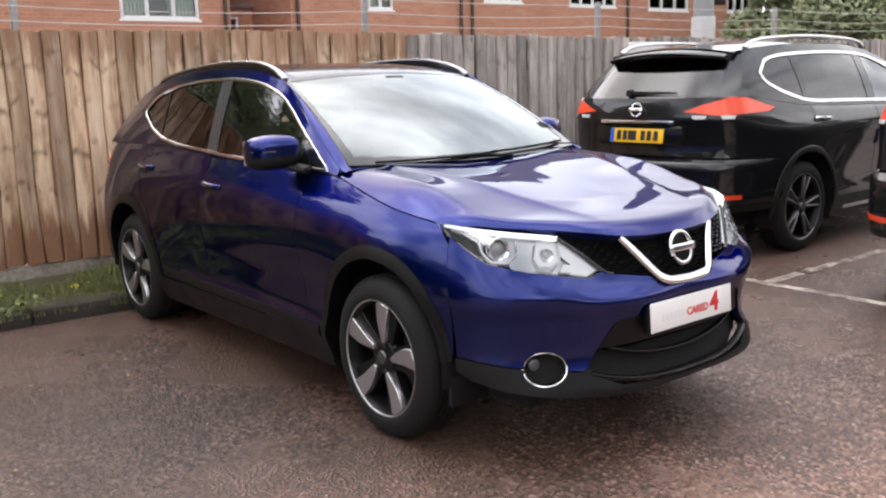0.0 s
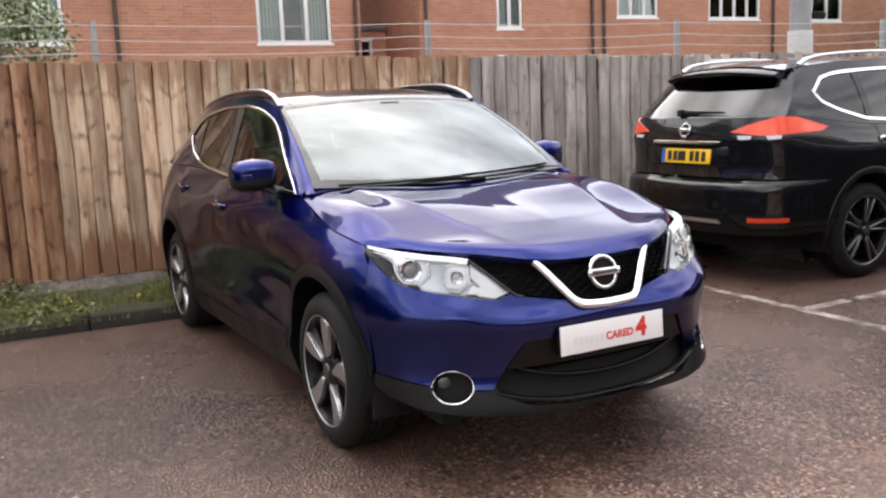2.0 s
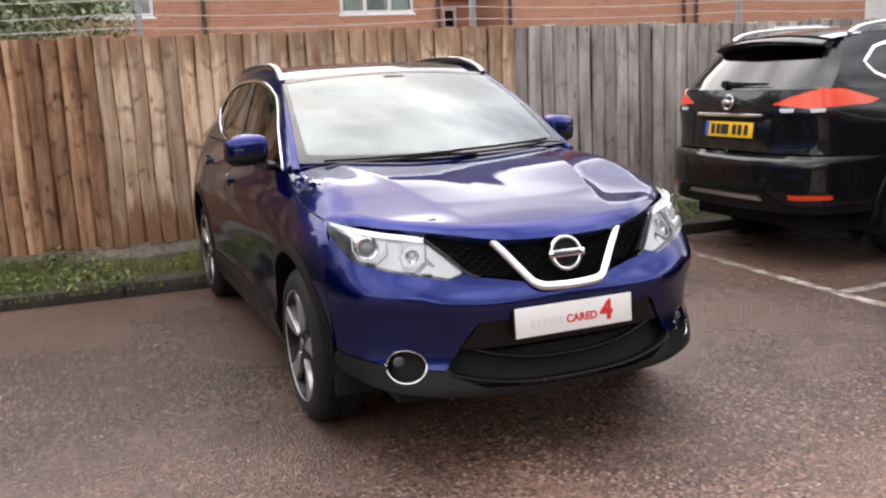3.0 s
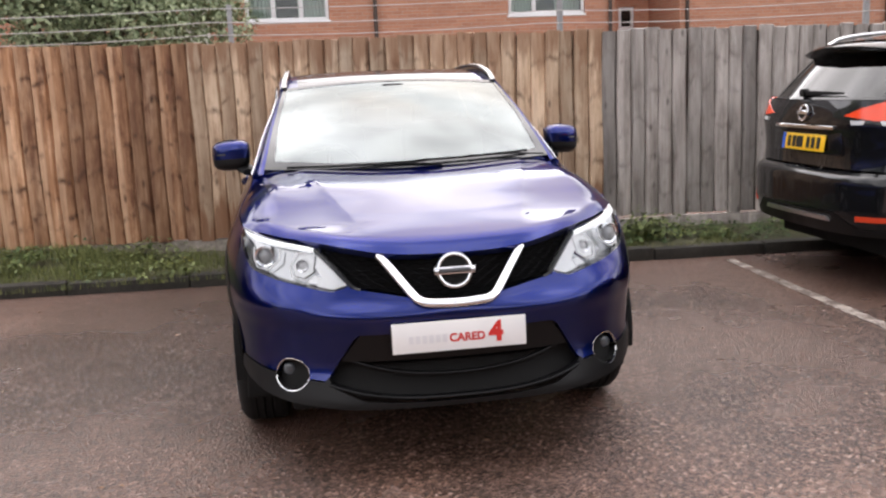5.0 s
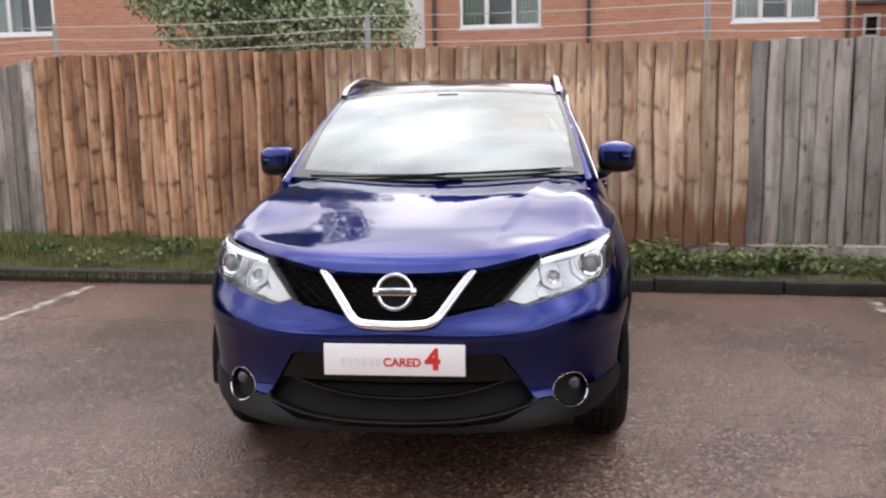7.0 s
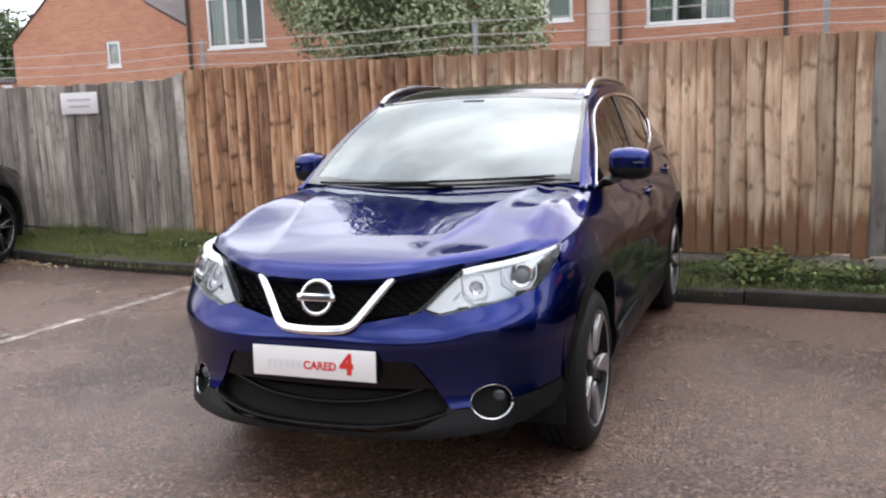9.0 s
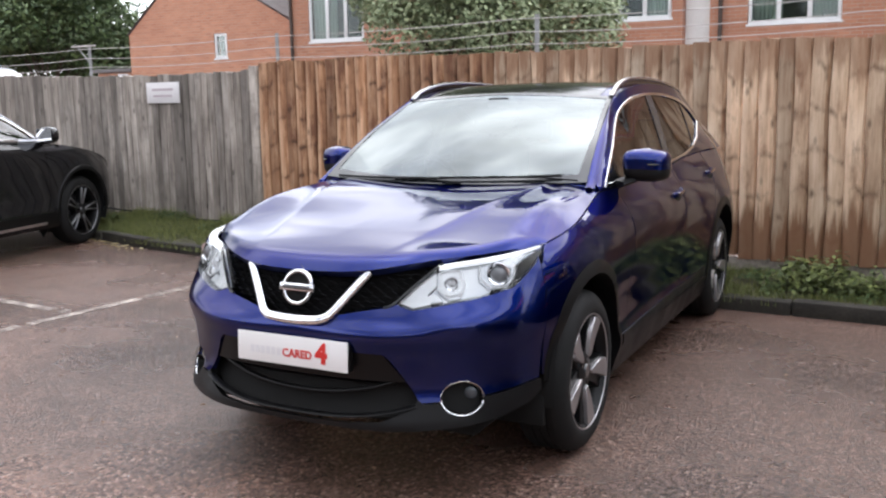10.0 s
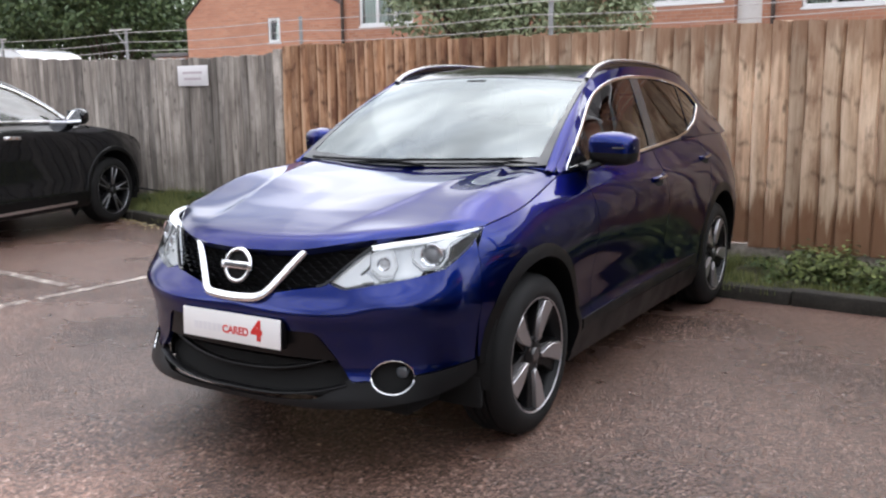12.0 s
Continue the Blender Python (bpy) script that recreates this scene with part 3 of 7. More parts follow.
vs, fs = strip(-14, 12, 260, lambda x: kerb_y(x) + 0.1, lambda x: fence_y(x) + 0.3, 0.075, 0.21, 10)
vs = [(x, y, z + 0.025 * noise.noise(Vector((x * 2.1, y * 2.1, 0))) + 0.02 * noise.noise(Vector((x * 7, y * 7, 3))) - (z - 0.075) * (1 - verge_rise(x) / 0.135)) for x, y, z in vs]
tagged(part("verge", (vs, fs), SOIL), "strip of dark soil and moss under the fence", "ground", kind="structure")


def blades(name, count, x0, x1, hgt, wid, mat, label, seed, lo=0.1, hi=0.85, patchy=0.0):
    rnd = random.Random(seed)
    vs, fs = [], []
    tries = 0
    while len(fs) < count and tries < count * 4:
        tries += 1
        x = rnd.uniform(x0, x1)
        t = rnd.uniform(lo, hi)
        y = kerb_y(x) + 0.12 + (fence_y(x) - 0.04 - kerb_y(x) - 0.12) * t
        if noise.noise(Vector((x * 1.3, y * 2.5, seed))) < patchy:
            continue
        z = 0.08 + verge_rise(x) * t
        h, a, lean = hgt * rnd.uniform(0.35, 1.1), rnd.uniform(0, 6.283), rnd.uniform(0.1, 0.7)
        dx, dy = math.cos(a), math.sin(a)
        b = len(vs)
        w = wid * rnd.uniform(0.6, 1.2)
        vs += [(x - dy * w, y + dx * w, z - 0.02), (x + dy * w, y - dx * w, z - 0.02), (x + dx * lean * h, y + dy * lean * h, z + h)]
        fs.append((b, b + 1, b + 2))
    return tagged(part(name, (vs, fs), mat), label, "grass", kind="stuff")


blades("verge_grass", 27000, -9, 1.0, 0.055, 0.0035, GRASS, "short uneven green grass on the verge", 3, -0.14, 1.0, -0.15)
blades("verge_grass", 8000, -9, 0.8, 0.10, 0.004, GRASS, "taller tufts of grass along the fence foot", 4, 0.3, 1.0, 0.15)

blades("verge_grass", 14000, -9, 1.2, 0.042, 0.004, GRASS, "short ragged grass hanging over the kerb", 6, -0.16, 0.4, -0.5)


def weeds(name, count, x0, x1, mat, label, seed, size, lo, hi, hmax, patchy):
    """Low broad-leaved plants: small folded leaves in clumps."""
    rnd = random.Random(seed)
    vs, fs = [], []
    made = 0
    while made < count:
        x, t = rnd.uniform(x0, x1), rnd.uniform(lo, hi)
        if noise.noise(Vector((x * 1.7, t * 2, seed))) < patchy:
            made += 0.2
            continue
        y = kerb_y(x) + 0.12 + (fence_y(x) - 0.06 - kerb_y(x) - 0.12) * t
        top = rnd.uniform(0.02, hmax)
        for _ in range(5):
            c = Vector((x + rnd.uniform(-0.05, 0.05), y + rnd.uniform(-0.05, 0.05), 0.09 + verge_rise(x) * t + top * rnd.uniform(0.3, 1)))
            a, tilt, s = rnd.uniform(0, 6.28), rnd.uniform(-0.3, 0.7), size * rnd.uniform(0.6, 1.3)
            r = Matrix.Rotation(a, 3, "Z") @ Matrix.Rotation(tilt, 3, "Y")
            b = len(vs)
            for q in ((0, 0, 0), (0.5, 0.32, 0.08), (1.0, 0, -0.05), (0.5, -0.32, 0.08)):
                vs.append(c + r @ (Vector(q) * s))
            fs += [(b, b + 1, b + 2), (b, b + 2, b + 3)]
        made += 1
    return tagged(part(name, (vs, fs), mat), label, "weeds", kind="stuff")


blades("verge_grass", 5000, 1.0, 6, 0.05, 0.0035, GRASS, "sparse short grass along the kerb", 5, -0.1, 0.5, 0.0)
weeds("verge_weeds", 420, 1.15, 2.5, WEED, "clump of bright broad-leaved weeds against the fence", 18, 0.05, 0.25, 0.95, 0.2, -0.2)
weeds("verge_weeds", 120, 2.4, 4.6, WEED, "leafy weeds at the foot of the grey fence", 19, 0.045, 0.3, 0.95, 0.15, 0.0)
weeds("verge_weeds", 150, -3.4, -1.0, WEED, "leafy weeds growing in the verge grass", 20, 0.045, 0.05, 0.95, 0.16, 0.12)
weeds("verge_weeds", 60, -2.25, -1.35, WEED, "straggling weeds leaning over the kerb", 21, 0.045, -0.12, 0.35, 0.12, -0.1)
weeds("verge_weeds", 480, 0.9, 4.5, LEAF, "low broad-leaved weeds under the fence", 8, 0.036, 0.1, 0.9, 0.065, -0.25)
weeds("verge_weeds", 350, -9, -2.6, LEAF, "scattered low weeds in the grass", 9, 0.045, 0.4, 1.0, 0.10, 0.12)
weeds("dandelions", 4, -2.2, -0.9, material("yellow_petals", (0.75, 0.6, 0.05), 0.6), "a few yellow dandelion flowers in the grass", 10, 0.022, 0.3, 0.7, 0.05, -1)

# bay markings: worn white lines
def marking(x0, y0, x1, y1, w=0.085):
    d = Vector((x1 - x0, y1 - y0, 0))
    n = max(2, int(d.length / 0.07))
    side = Vector((-d.y, d.x, 0)).normalized() * w / 2
    rnd = random.Random(int(x0 * 100 + y0))
    vs, fs = [], []
    for i in range(n + 1):
        p = Vector((x0, y0, 0.003)) + d * i / n
        a, b = rnd.uniform(-0.008, 0.008), rnd.uniform(-0.008, 0.008)
        vs += [p + side * (1 + a * 20), p - side * (1 + b * 20)]
        if i and rnd.random() > 0.05:
            k = 2 * i
            fs.append((k - 2, k - 1, k + 1, k))
    return tagged(part("line_marking", (vs, fs), LINE), "worn white painted bay line on the tarmac", "road marking", kind="structure")


marking(2.73, 2.56, 2.60, -1.4)
marking(2.68, 0.46, 9.5, 0.40)
marking(-3.08, 2.88, -3.38, -0.6)
marking(-3.36, 0.91, -9.0, 1.35)


# ---- fence: one board is a part of its own ----
def board_mesh(name, mat, w, h, seed):
    """A sawn feather-edge board: thin at one side, with an uneven top."""
    rnd = random.Random(seed)
    rows = [0, 0.08, 0.2, 0.33, 0.47, 0.6, 0.73, 0.86, 0.95, 1.0]
    phase, swing = rnd.uniform(0, 6.28), rnd.uniform(0.003, 0.008)
    vs, fs = [], []
    for k, t in enumerate(rows):
        wob = rnd.uniform(-0.002, 0.002) + swing * math.sin(phase + t * 7.5)
        z = h * t
        for x, y in ((-w / 2, 0.012), (-w * 0.485, -0.022), (-w * 0.4, -0.034), (w * 0.28, -0.026), (w / 2, 0.008)):
            vs.append((x + wob, y, z + (rnd.uniform(-0.004, 0.006) if k == len(rows) - 1 else 0)))
    for k in range(len(rows) - 1):
        for j in range(5):
            a, b = k * 5 + j, k * 5 + (j + 1) % 5
            fs.append((a, a + 5, b + 5, b)[::-1])
    fs += [(0, 1, 2, 3, 4)[::-1], tuple(5 * len(rows) - 5 + j for j in range(5))]
    me = bpy.data.meshes.new(name)
    me.from_pydata(vs, [], fs)
    me.materials.append(mat)
    me.update()
    return me


def build_fence(label, mat, x0, x1, z0, top, width, seed, stained_to=-99):
    f = empty("fence", label, "fence", kind="structure")
    rnd = random.Random(seed)
    ang = math.atan(-0.0772)
    kinds = [board_mesh("fence_board", mat, width * 1.07, 1.0, seed + k) for k in range(6)]
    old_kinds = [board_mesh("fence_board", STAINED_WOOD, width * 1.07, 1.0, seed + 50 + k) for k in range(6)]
    x = x0
    while x < x1:
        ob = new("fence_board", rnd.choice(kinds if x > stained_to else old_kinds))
        ob.parent = f
        zt = top(x) + rnd.uniform(-0.014, 0.012)
        zb = z0 + rnd.uniform(-0.02, 0.015)
        ob.matrix_world = (Matrix.Translation((x + width / 2, fence_y(x + width / 2) + rnd.uniform(-0.003, 0.003), zb)) @ Matrix.Rotation(ang + 0.03 + rnd.uniform(-0.03, 0.04), 4, "Z")
                           @ Matrix.Rotation(rnd.uniform(-0.007, 0.007), 4, "Y") @ Matrix.Diagonal((rnd.uniform(0.98, 1.05), 1, zt - zb, 1)))
        x += width * rnd.uniform(0.94, 1.05)
    a, b = Vector((x0, fence_y(x0) + 0.025, 0)), Vector((x1, fence_y(x1) + 0.025, 0))
    n = int((x1 - x0) / 0.25)
    bx = [x0 + (x1 - x0) * i / n for i in range(n + 1)]
    bv = [(q, fence_y(q) + 0.016, z) for q in bx for z in (z0 + 0.02, top(q) - 0.03)]
    # added dark sheet, stands for the shade in the gaps between boards
    part("backing", (bv, [(2 * i, 2 * i + 2, 2 * i + 3, 2 * i + 1) for i in range(n)]), GAP_SHADE, f)
    for z in (0.45, 1.05, 1.62):
        part("rail", sweep([a + Vector((0, 0.03, z)), b + Vector((0, 0.03, z))], 0.05, 0.08, n=4), mat, f)
    return f


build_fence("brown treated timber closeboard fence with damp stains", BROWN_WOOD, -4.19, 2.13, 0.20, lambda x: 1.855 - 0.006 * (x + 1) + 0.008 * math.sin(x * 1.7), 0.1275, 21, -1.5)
build_fence("weathered silver-grey timber closeboard fence", GREY_WOOD, 2.13, 14, 0.20, lambda x: 1.832 - 0.008 * (x - 2.1), 0.1275, 22)
build_fence("weathered grey timber fence with a drooping top line", OLD_WOOD, -15, -4.19, 0.12, lambda x: 1.80 + 0.0075 * (x + 4.2) ** 2 - 0.02 * (x + 4.2) * -1, 0.10, 23)
for x0, x1, mat, z in ((-4.19, 2.13, PALE_CONCRETE, 0.225), (2.13, 14, GREY_WOOD, 0.215), (-15, -4.19, GREY_WOOD, 0.13)):
    bm = boxed(0, -0.03, 0.0, x1 - x0 - 0.01, 0.02, z - 0.03, bevel=0.004)
    ob = tagged(part("gravel_board", bm, mat), "stained board along the foot of the fence", "board", kind="structure")
    ob.matrix_world = Matrix.Translation((x0, fence_y(x0) + 0.012, 0)) @ Matrix.Rotation(math.atan(-0.0772), 4, "Z")

fp = tagged(part("fence_post", boxed(-0.05, -0.05, 0, 0.05, 0.04, 1.84, bevel=0.008), OLD_WOOD), "grey timber post where two fences meet", "post", kind="structure")
fp.matrix_world = Matrix.Translation((-4.24, fence_y(-4.24) - 0.01, 0.0))

# sign on the grey fence
sign = empty("sign", "small faded white notice board fixed to the grey fence", "sign")
sign.matrix_world = Matrix.Translation((-5.61, fence_y(-5.61) - 0.055, 1.59)) @ Matrix.Rotation(math.atan(-0.0772), 4, "Z")
part("panel", boxed(-0.265, -0.006, -0.115, 0.265, 0.006, 0.115, bevel=0.004), WHITE_SIGN, sign)
for z, w in ((0.035, 0.17), (-0.035, 0.15)):
    part("print_bar", boxed(-w, -0.0085, z - 0.012, w, -0.0065, z + 0.012), SIGN_PRINT, sign)

# wire posts and wires over the fence
wire_posts = []
for x in (-9.9, -7.0, -4.0, -1.02, 1.8, 4.57, 7.5, 10.4):
    p = empty("wire_post", "thin galvanised angle post holding wires over the fence", "post", "wire posts")
    y = fence_y(x) + 0.09
    bm = boxed(x - 0.022, y - 0.004, 0.0, x + 0.022, y + 0.004, 2.17, bevel=0.001)
    part("upright", bm, POST_METAL, p)
    if x < -5:
        part("cross_arm", boxed(x - 0.3, y - 0.012, 2.165, x + 0.1, y + 0.012, 2.185, bevel=0.003), WIRE, p)
        part("brace", sweep([(x - 0.2, y, 2.165), (x - 0.015, y, 1.98)], 0.016, 0.016, n=6), POST_METAL, p)
    part("flange", boxed(x - 0.022, y, 0.0, x - 0.014, y + 0.04, 2.17, bevel=0.001), POST_METAL, p)
for z, s in ((2.14, 0.02), (2.03, 0.035), (1.925, 0.03)):
    pts = []
    for i in range(121):
        x = -14 + 26 * i / 120
        ph = ((x + 9.9) / 2.9) % 1
        pts.append((x, fence_y(x) + 0.08, z - s * 4 * ph * (1 - ph)))
    tagged(part("fence_wire", sweep(pts, 0.008, 0.008, n=5), WIRE), "strand of wire strung above the fence", "wire")

# tall post beyond the grey fence, with a camera bracket
pole = empty("utility_post", "thick pale grey post with a small bracket behind the fence", "post")
py = fence_y(6.43) + 0.28
part("shaft", tube((6.43, py, 0), (6.43, py, 2.06), 0.135, 20), speckled("pale_post_paint", (0.5, 0.5, 0.5), (0.62, 0.62, 0.62), 4, 0.5, 0.05), pole)
part("sleeve", tube((6.43, py, 2.06), (6.43, py, 4.4), 0.115, 20), speckled("grey_post_paint", (0.22, 0.23, 0.24), (0.3, 0.3, 0.31), 4, 0.5, 0.05), pole)
part("bracket", boxed(6.56, py - 0.06, 2.2, 6.78, py + 0.04, 2.27, bevel=0.01), DARK, pole)

# ---- brick houses beyond the fence ----
def window_unit(parent, x0, x1, z0, z1, y, lights, curtains=0):
    top = part("window", boxed(x0 - 0.04, y - 0.07, z0 - 0.05, x1 + 0.04, y + 0.02, z0, bevel=0.008), WHITE_UPVC, parent)
    for a, b, c, d in ((x0, z0, x0 + 0.07, z1), (x1 - 0.07, z0, x1, z1), (x0 + 0.07, z0, x1 - 0.07, z0 + 0.07), (x0 + 0.07, z1 - 0.07, x1 - 0.07, z1)):
        part("frame", boxed(a, y - 0.04, b, c, y + 0.03, d, bevel=0.006), WHITE_UPVC, top)
    for k in range(1, lights):
        xm = x0 + (x1 - x0) * k / lights
        part("mullion", boxed(xm - 0.045, y - 0.035, z0 + 0.07, xm + 0.045, y + 0.03, z1 - 0.07, bevel=0.006), WHITE_UPVC, top)
    for k in range(lights):
        a, b = x0 + (x1 - x0) * k / lights + 0.05, x0 + (x1 - x0) * (k + 1) / lights - 0.05
        part("pane", boxed(a, y + 0.0, z0 + 0.05, b, y + 0.008, z1 - 0.05), PANE, top)
    part("room_backing", boxed(x0 + 0.02, y + 0.19, z0 + 0.02, x1 - 0.02, y + 0.2, z1 - 0.02), ROOM, top)
    span = (x1 - x0 - 0.1) * (0.36 if curtains == 2 else 0.46)
    for k in range(curtains):
        a = x0 + 0.05 if k == 0 else x1 - 0.05 - span
        pts = [(a + span * i / 30, y + 0.12 + 0.022 * math.sin(i * 1.5)) for i in range(31)]
        vs = [(px, pyy, z) for px, pyy in pts for z in (z0 + 0.03, z1 - 0.03)]
        fs = [(2 * i, 2 * i + 2, 2 * i + 3, 2 * i + 1) for i in range(30)]
        part("curtain", (vs, fs), CURTAIN, top)
    return top


def wall_with_openings(x0, x1, z0, z1, y, openings, depth=0.28):
    """A brick wall with real openings; each opening (xa, xb, za, zb)."""
    xs = sorted({x0, x1, *[o[0] for o in openings], *[o[1] for o in openings]})
    zs = sorted({z0, z1, *[o[2] for o in openings], *[o[3] for o in openings]})
    vs, fs = [], []

    def quad(*p):
        b = len(vs)
        vs.extend(p)
        fs.append((b, b + 1, b + 2, b + 3))
    for a, b in zip(xs, xs[1:]):
        for c, d in zip(zs, zs[1:]):
            mx, mz = (a + b) / 2, (c + d) / 2
            if any(o[0] < mx < o[1] and o[2] < mz < o[3] for o in openings):
                continue
            quad((a, y, c), (b, y, c), (b, y, d), (a, y, d))
    for xa, xb, za, zb in openings:
        quad((xa, y, za), (xa, y + depth, za), (xa, y + depth, zb), (xa, y, zb))
        quad((xb, y + depth, za), (xb, y, za), (xb, y, zb), (xb, y + depth, zb))
        quad((xa, y, za), (xb, y, za), (xb, y + depth, za), (xa, y + depth, za))
        quad((xa, y + depth, zb), (xb, y + depth, zb), (xb, y, zb), (xa, y, zb))
        quad((xa, y + depth, za), (xb, y + depth, za), (xb, y + depth, zb), (xa, y + depth, zb))
    quad((x0, y, z0), (x0, y, z1), (x0, y + 8, z1), (x0, y + 8, z0))
    quad((x1, y, z1), (x1, y, z0), (x1, y + 8, z0), (x1, y + 8, z1))
    return vs, fs


def house(label, x0, x1, zt, y, wins, pipes, rise=2.8):
    h = empty("house", label, "house")
    ops = [(a, b, c, d) for a, b, c, d, *_ in wins]
    part("wall", wall_with_openings(x0, x1, -1.0, zt, y, ops), BRICK, h)
    for a, b, c, d, lights, cur in wins:
        window_unit(h, a + 0.01, b - 0.01, c + 0.01, d - 0.01, y + 0.06, lights, cur)
    vs = [(x0 - 0.3, y - 0.45, zt - 0.05), (x1 + 0.3, y - 0.45, zt - 0.05), (x1 + 0.3, y + 4, zt + rise), (x0 - 0.3, y + 4, zt + rise), (x0 - 0.3, y + 8.4, zt - 0.05), (x1 + 0.3, y + 8.4, zt - 0.05)]
    part("roof", (vs, [(0, 1, 2, 3), (3, 2, 5, 4), (0, 3, 4), (1, 5, 2)]), ROOF_TILE, h)
    part("fascia", boxed(x0 - 0.3, y - 0.47, zt - 0.22, x1 + 0.3, y - 0.44, zt - 0.03, bevel=0.005), WHITE_UPVC, h)
    for px, mat in pipes:
        part("downpipe", tube((px, y - 0.06, -0.9), (px, y - 0.06, zt - 0.1), 0.045, 12), mat, h)
    return h


BROWN_PIPE = material("brown_pipe", (0.05, 0.03, 0.022), 0.45)
WY = 17.0
house("red brick terraced house with white casement windows", -13.3, -2.81, 6.4, WY,
      [(-12.69, -10.96, 3.05, 4.35, 3, 1), (-4.85, -3.05, 3.15, 4.35, 3, 2)],
      [(-13.22, BROWN_PIPE)])
second = house("red brick terraced house with curtained white windows", -2.23, 7.0, 6.5, WY,
               [(-1.45, 0.38, 2.92, 4.2, 3, 2), (4.45, 6.26, 2.9, 4.2, 3, 2)],
               [(-2.0, BROWN_PIPE), (6.86, BROWN_PIPE), (1.4, BROWN_PIPE)], 2.2)
part("rendered_link", boxed(-2.80, WY + 0.25, -1.0, -2.24, WY + 0.45, 6.3, bevel=0.01), speckled("white_render", (0.82, 0.82, 0.8), (0.74, 0.74, 0.72), 3, 0.7, 0.1), second, "white rendered wall between the houses")
house("red brick house block with small white windows", 8.6, 28.2, 7.6, WY,
      [(10.85, 11.65, 3.24, 4.35, 2, 1), (14.8, 16.3, 3.55, 4.6, 3, 2), (18.25, 20.4, 3.52, 4.6, 4, 2), (22.0, 24.15, 3.48, 4.6, 3, 1), (26.4, 27.9, 3.5, 4.6, 3, 2)],
      [(14.3, BROWN_PIPE), (13.9, BROWN_PIPE), (8.75, BROWN_PIPE), (20.9, BROWN_PIPE)], 3.8)
# low brick annexe in the gap between two houses, with a narrow window
annexe = empty("annexe", "low red brick annexe with one narrow white window", "building")
part("wall", wall_with_openings(7.02, 11.0, -1.0, 3.36, WY + 2.0, [(7.8, 8.22, 2.6, 3.17)]), ORANGE_BRICK, annexe)
window_unit(annexe, 7.81, 8.21, 2.61, 3.16, WY + 2.06, 1)
part("roof", boxed(7.0, WY + 1.9, 3.36, 11.0, WY + 6.0, 3.46, bevel=0.02), ROOF_TILE, annexe)
# gable-ended house further along
gable = empty("house", "orange brick gable-ended house with a small narrow window", "house")
gy = WY + 0.5
gl, gr = -19.75, -13.3
ga, gb, gc, gd = -16.4, -15.93, 2.78, 3.49
vs = [(gl, gy, -1), (gr, gy, -1), (gr, gy, 3.5), (-14.93, gy, 4.42), (-16.6, gy, 6.15), (gl, gy, 3.6), (ga, gy, gc), (gb, gy, gc), (gb, gy, gd), (ga, gy, gd), (gl - 1.5, gy + 9, -1), (gl - 1.5, gy + 9, 3.6), (gr, gy + 9, -1), (gr, gy + 9, 3.5)]
part("wall", (vs, [(0, 1, 7, 6), (1, 2, 8, 7), (2, 3, 4, 8), (4, 9, 8), (4, 5, 9), (5, 0, 6, 9), (0, 5, 11, 10), (1, 12, 13, 2)]), ORANGE_BRICK, gable)
window_unit(gable, ga + 0.01, gb - 0.01, gc + 0.01, gd - 0.01, gy + 0.05, 1)
vs = [(gl - 0.05, gy - 0.06, 3.6), (-16.6, gy - 0.06, 6.22), (gl - 1.6, gy + 9, 3.6), (-18.1, gy + 9, 6.22), (gr + 0.1, gy - 0.06, 3.55), (-14.93, gy - 0.06, 4.47), (gr + 0.1, gy + 9, 3.55)]
part("roof", (vs, [(0, 1, 3, 2), (1, 5, 6, 3), (5, 4, 6)]), ROOF_TILE, gable)


# ---- trees ----
def leaf_cloud(centres, count, size, seed, flat=0.55):
    """Many small folded leaves scattered through clumps (centre, radius)."""
    rng = np.random.default_rng(seed)
    C = np.array([c for c, r in centres])
    R = np.array([r for c, r in centres])
    k = rng.choice(len(C), count, p=R**2 / (R**2).sum())
    d = rng.normal(size=(count, 3))
    d /= np.linalg.norm(d, axis=1)[:, None]
    p = C[k] + d * (R[k] * rng.uniform(0.45, 1.05, count) ** 0.6)[:, None] * [1, 1, 0.8]
    n = d * 0.6 + rng.normal(size=(count, 3)) * 0.6 + [0, 0, flat]
    n /= np.linalg.norm(n, axis=1)[:, None]
    t = np.cross(n, rng.normal(size=(count, 3)))
    t /= np.linalg.norm(t, axis=1)[:, None]
    b = np.cross(n, t)
    s = (size * rng.uniform(0.6, 1.3, count))[:, None]
    V = np.stack([p - t * s, p + b * s * 0.5 + n * s * 0.12, p + t * s, p - b * s * 0.5 + n * s * 0.12], 1).reshape(-1, 3)
    F = np.arange(count * 4).reshape(-1, 4)
    return V, F


def leaf_part(name, V, F, mat, parent):
    me = bpy.data.meshes.new(name)
    me.vertices.add(len(V))
    me.vertices.foreach_set("co", V.ravel())
    me.loops.add(F.size)
    me.loops.foreach_set("vertex_index", F.ravel())
    me.polygons.add(len(F))
    me.polygons.foreach_set("loop_start", np.arange(0, F.size, F.shape[1]))
    me.update(calc_edges=True)
    me.materials.append(mat)
    ob = new(name, me)
    ob.parent = parent
    return ob


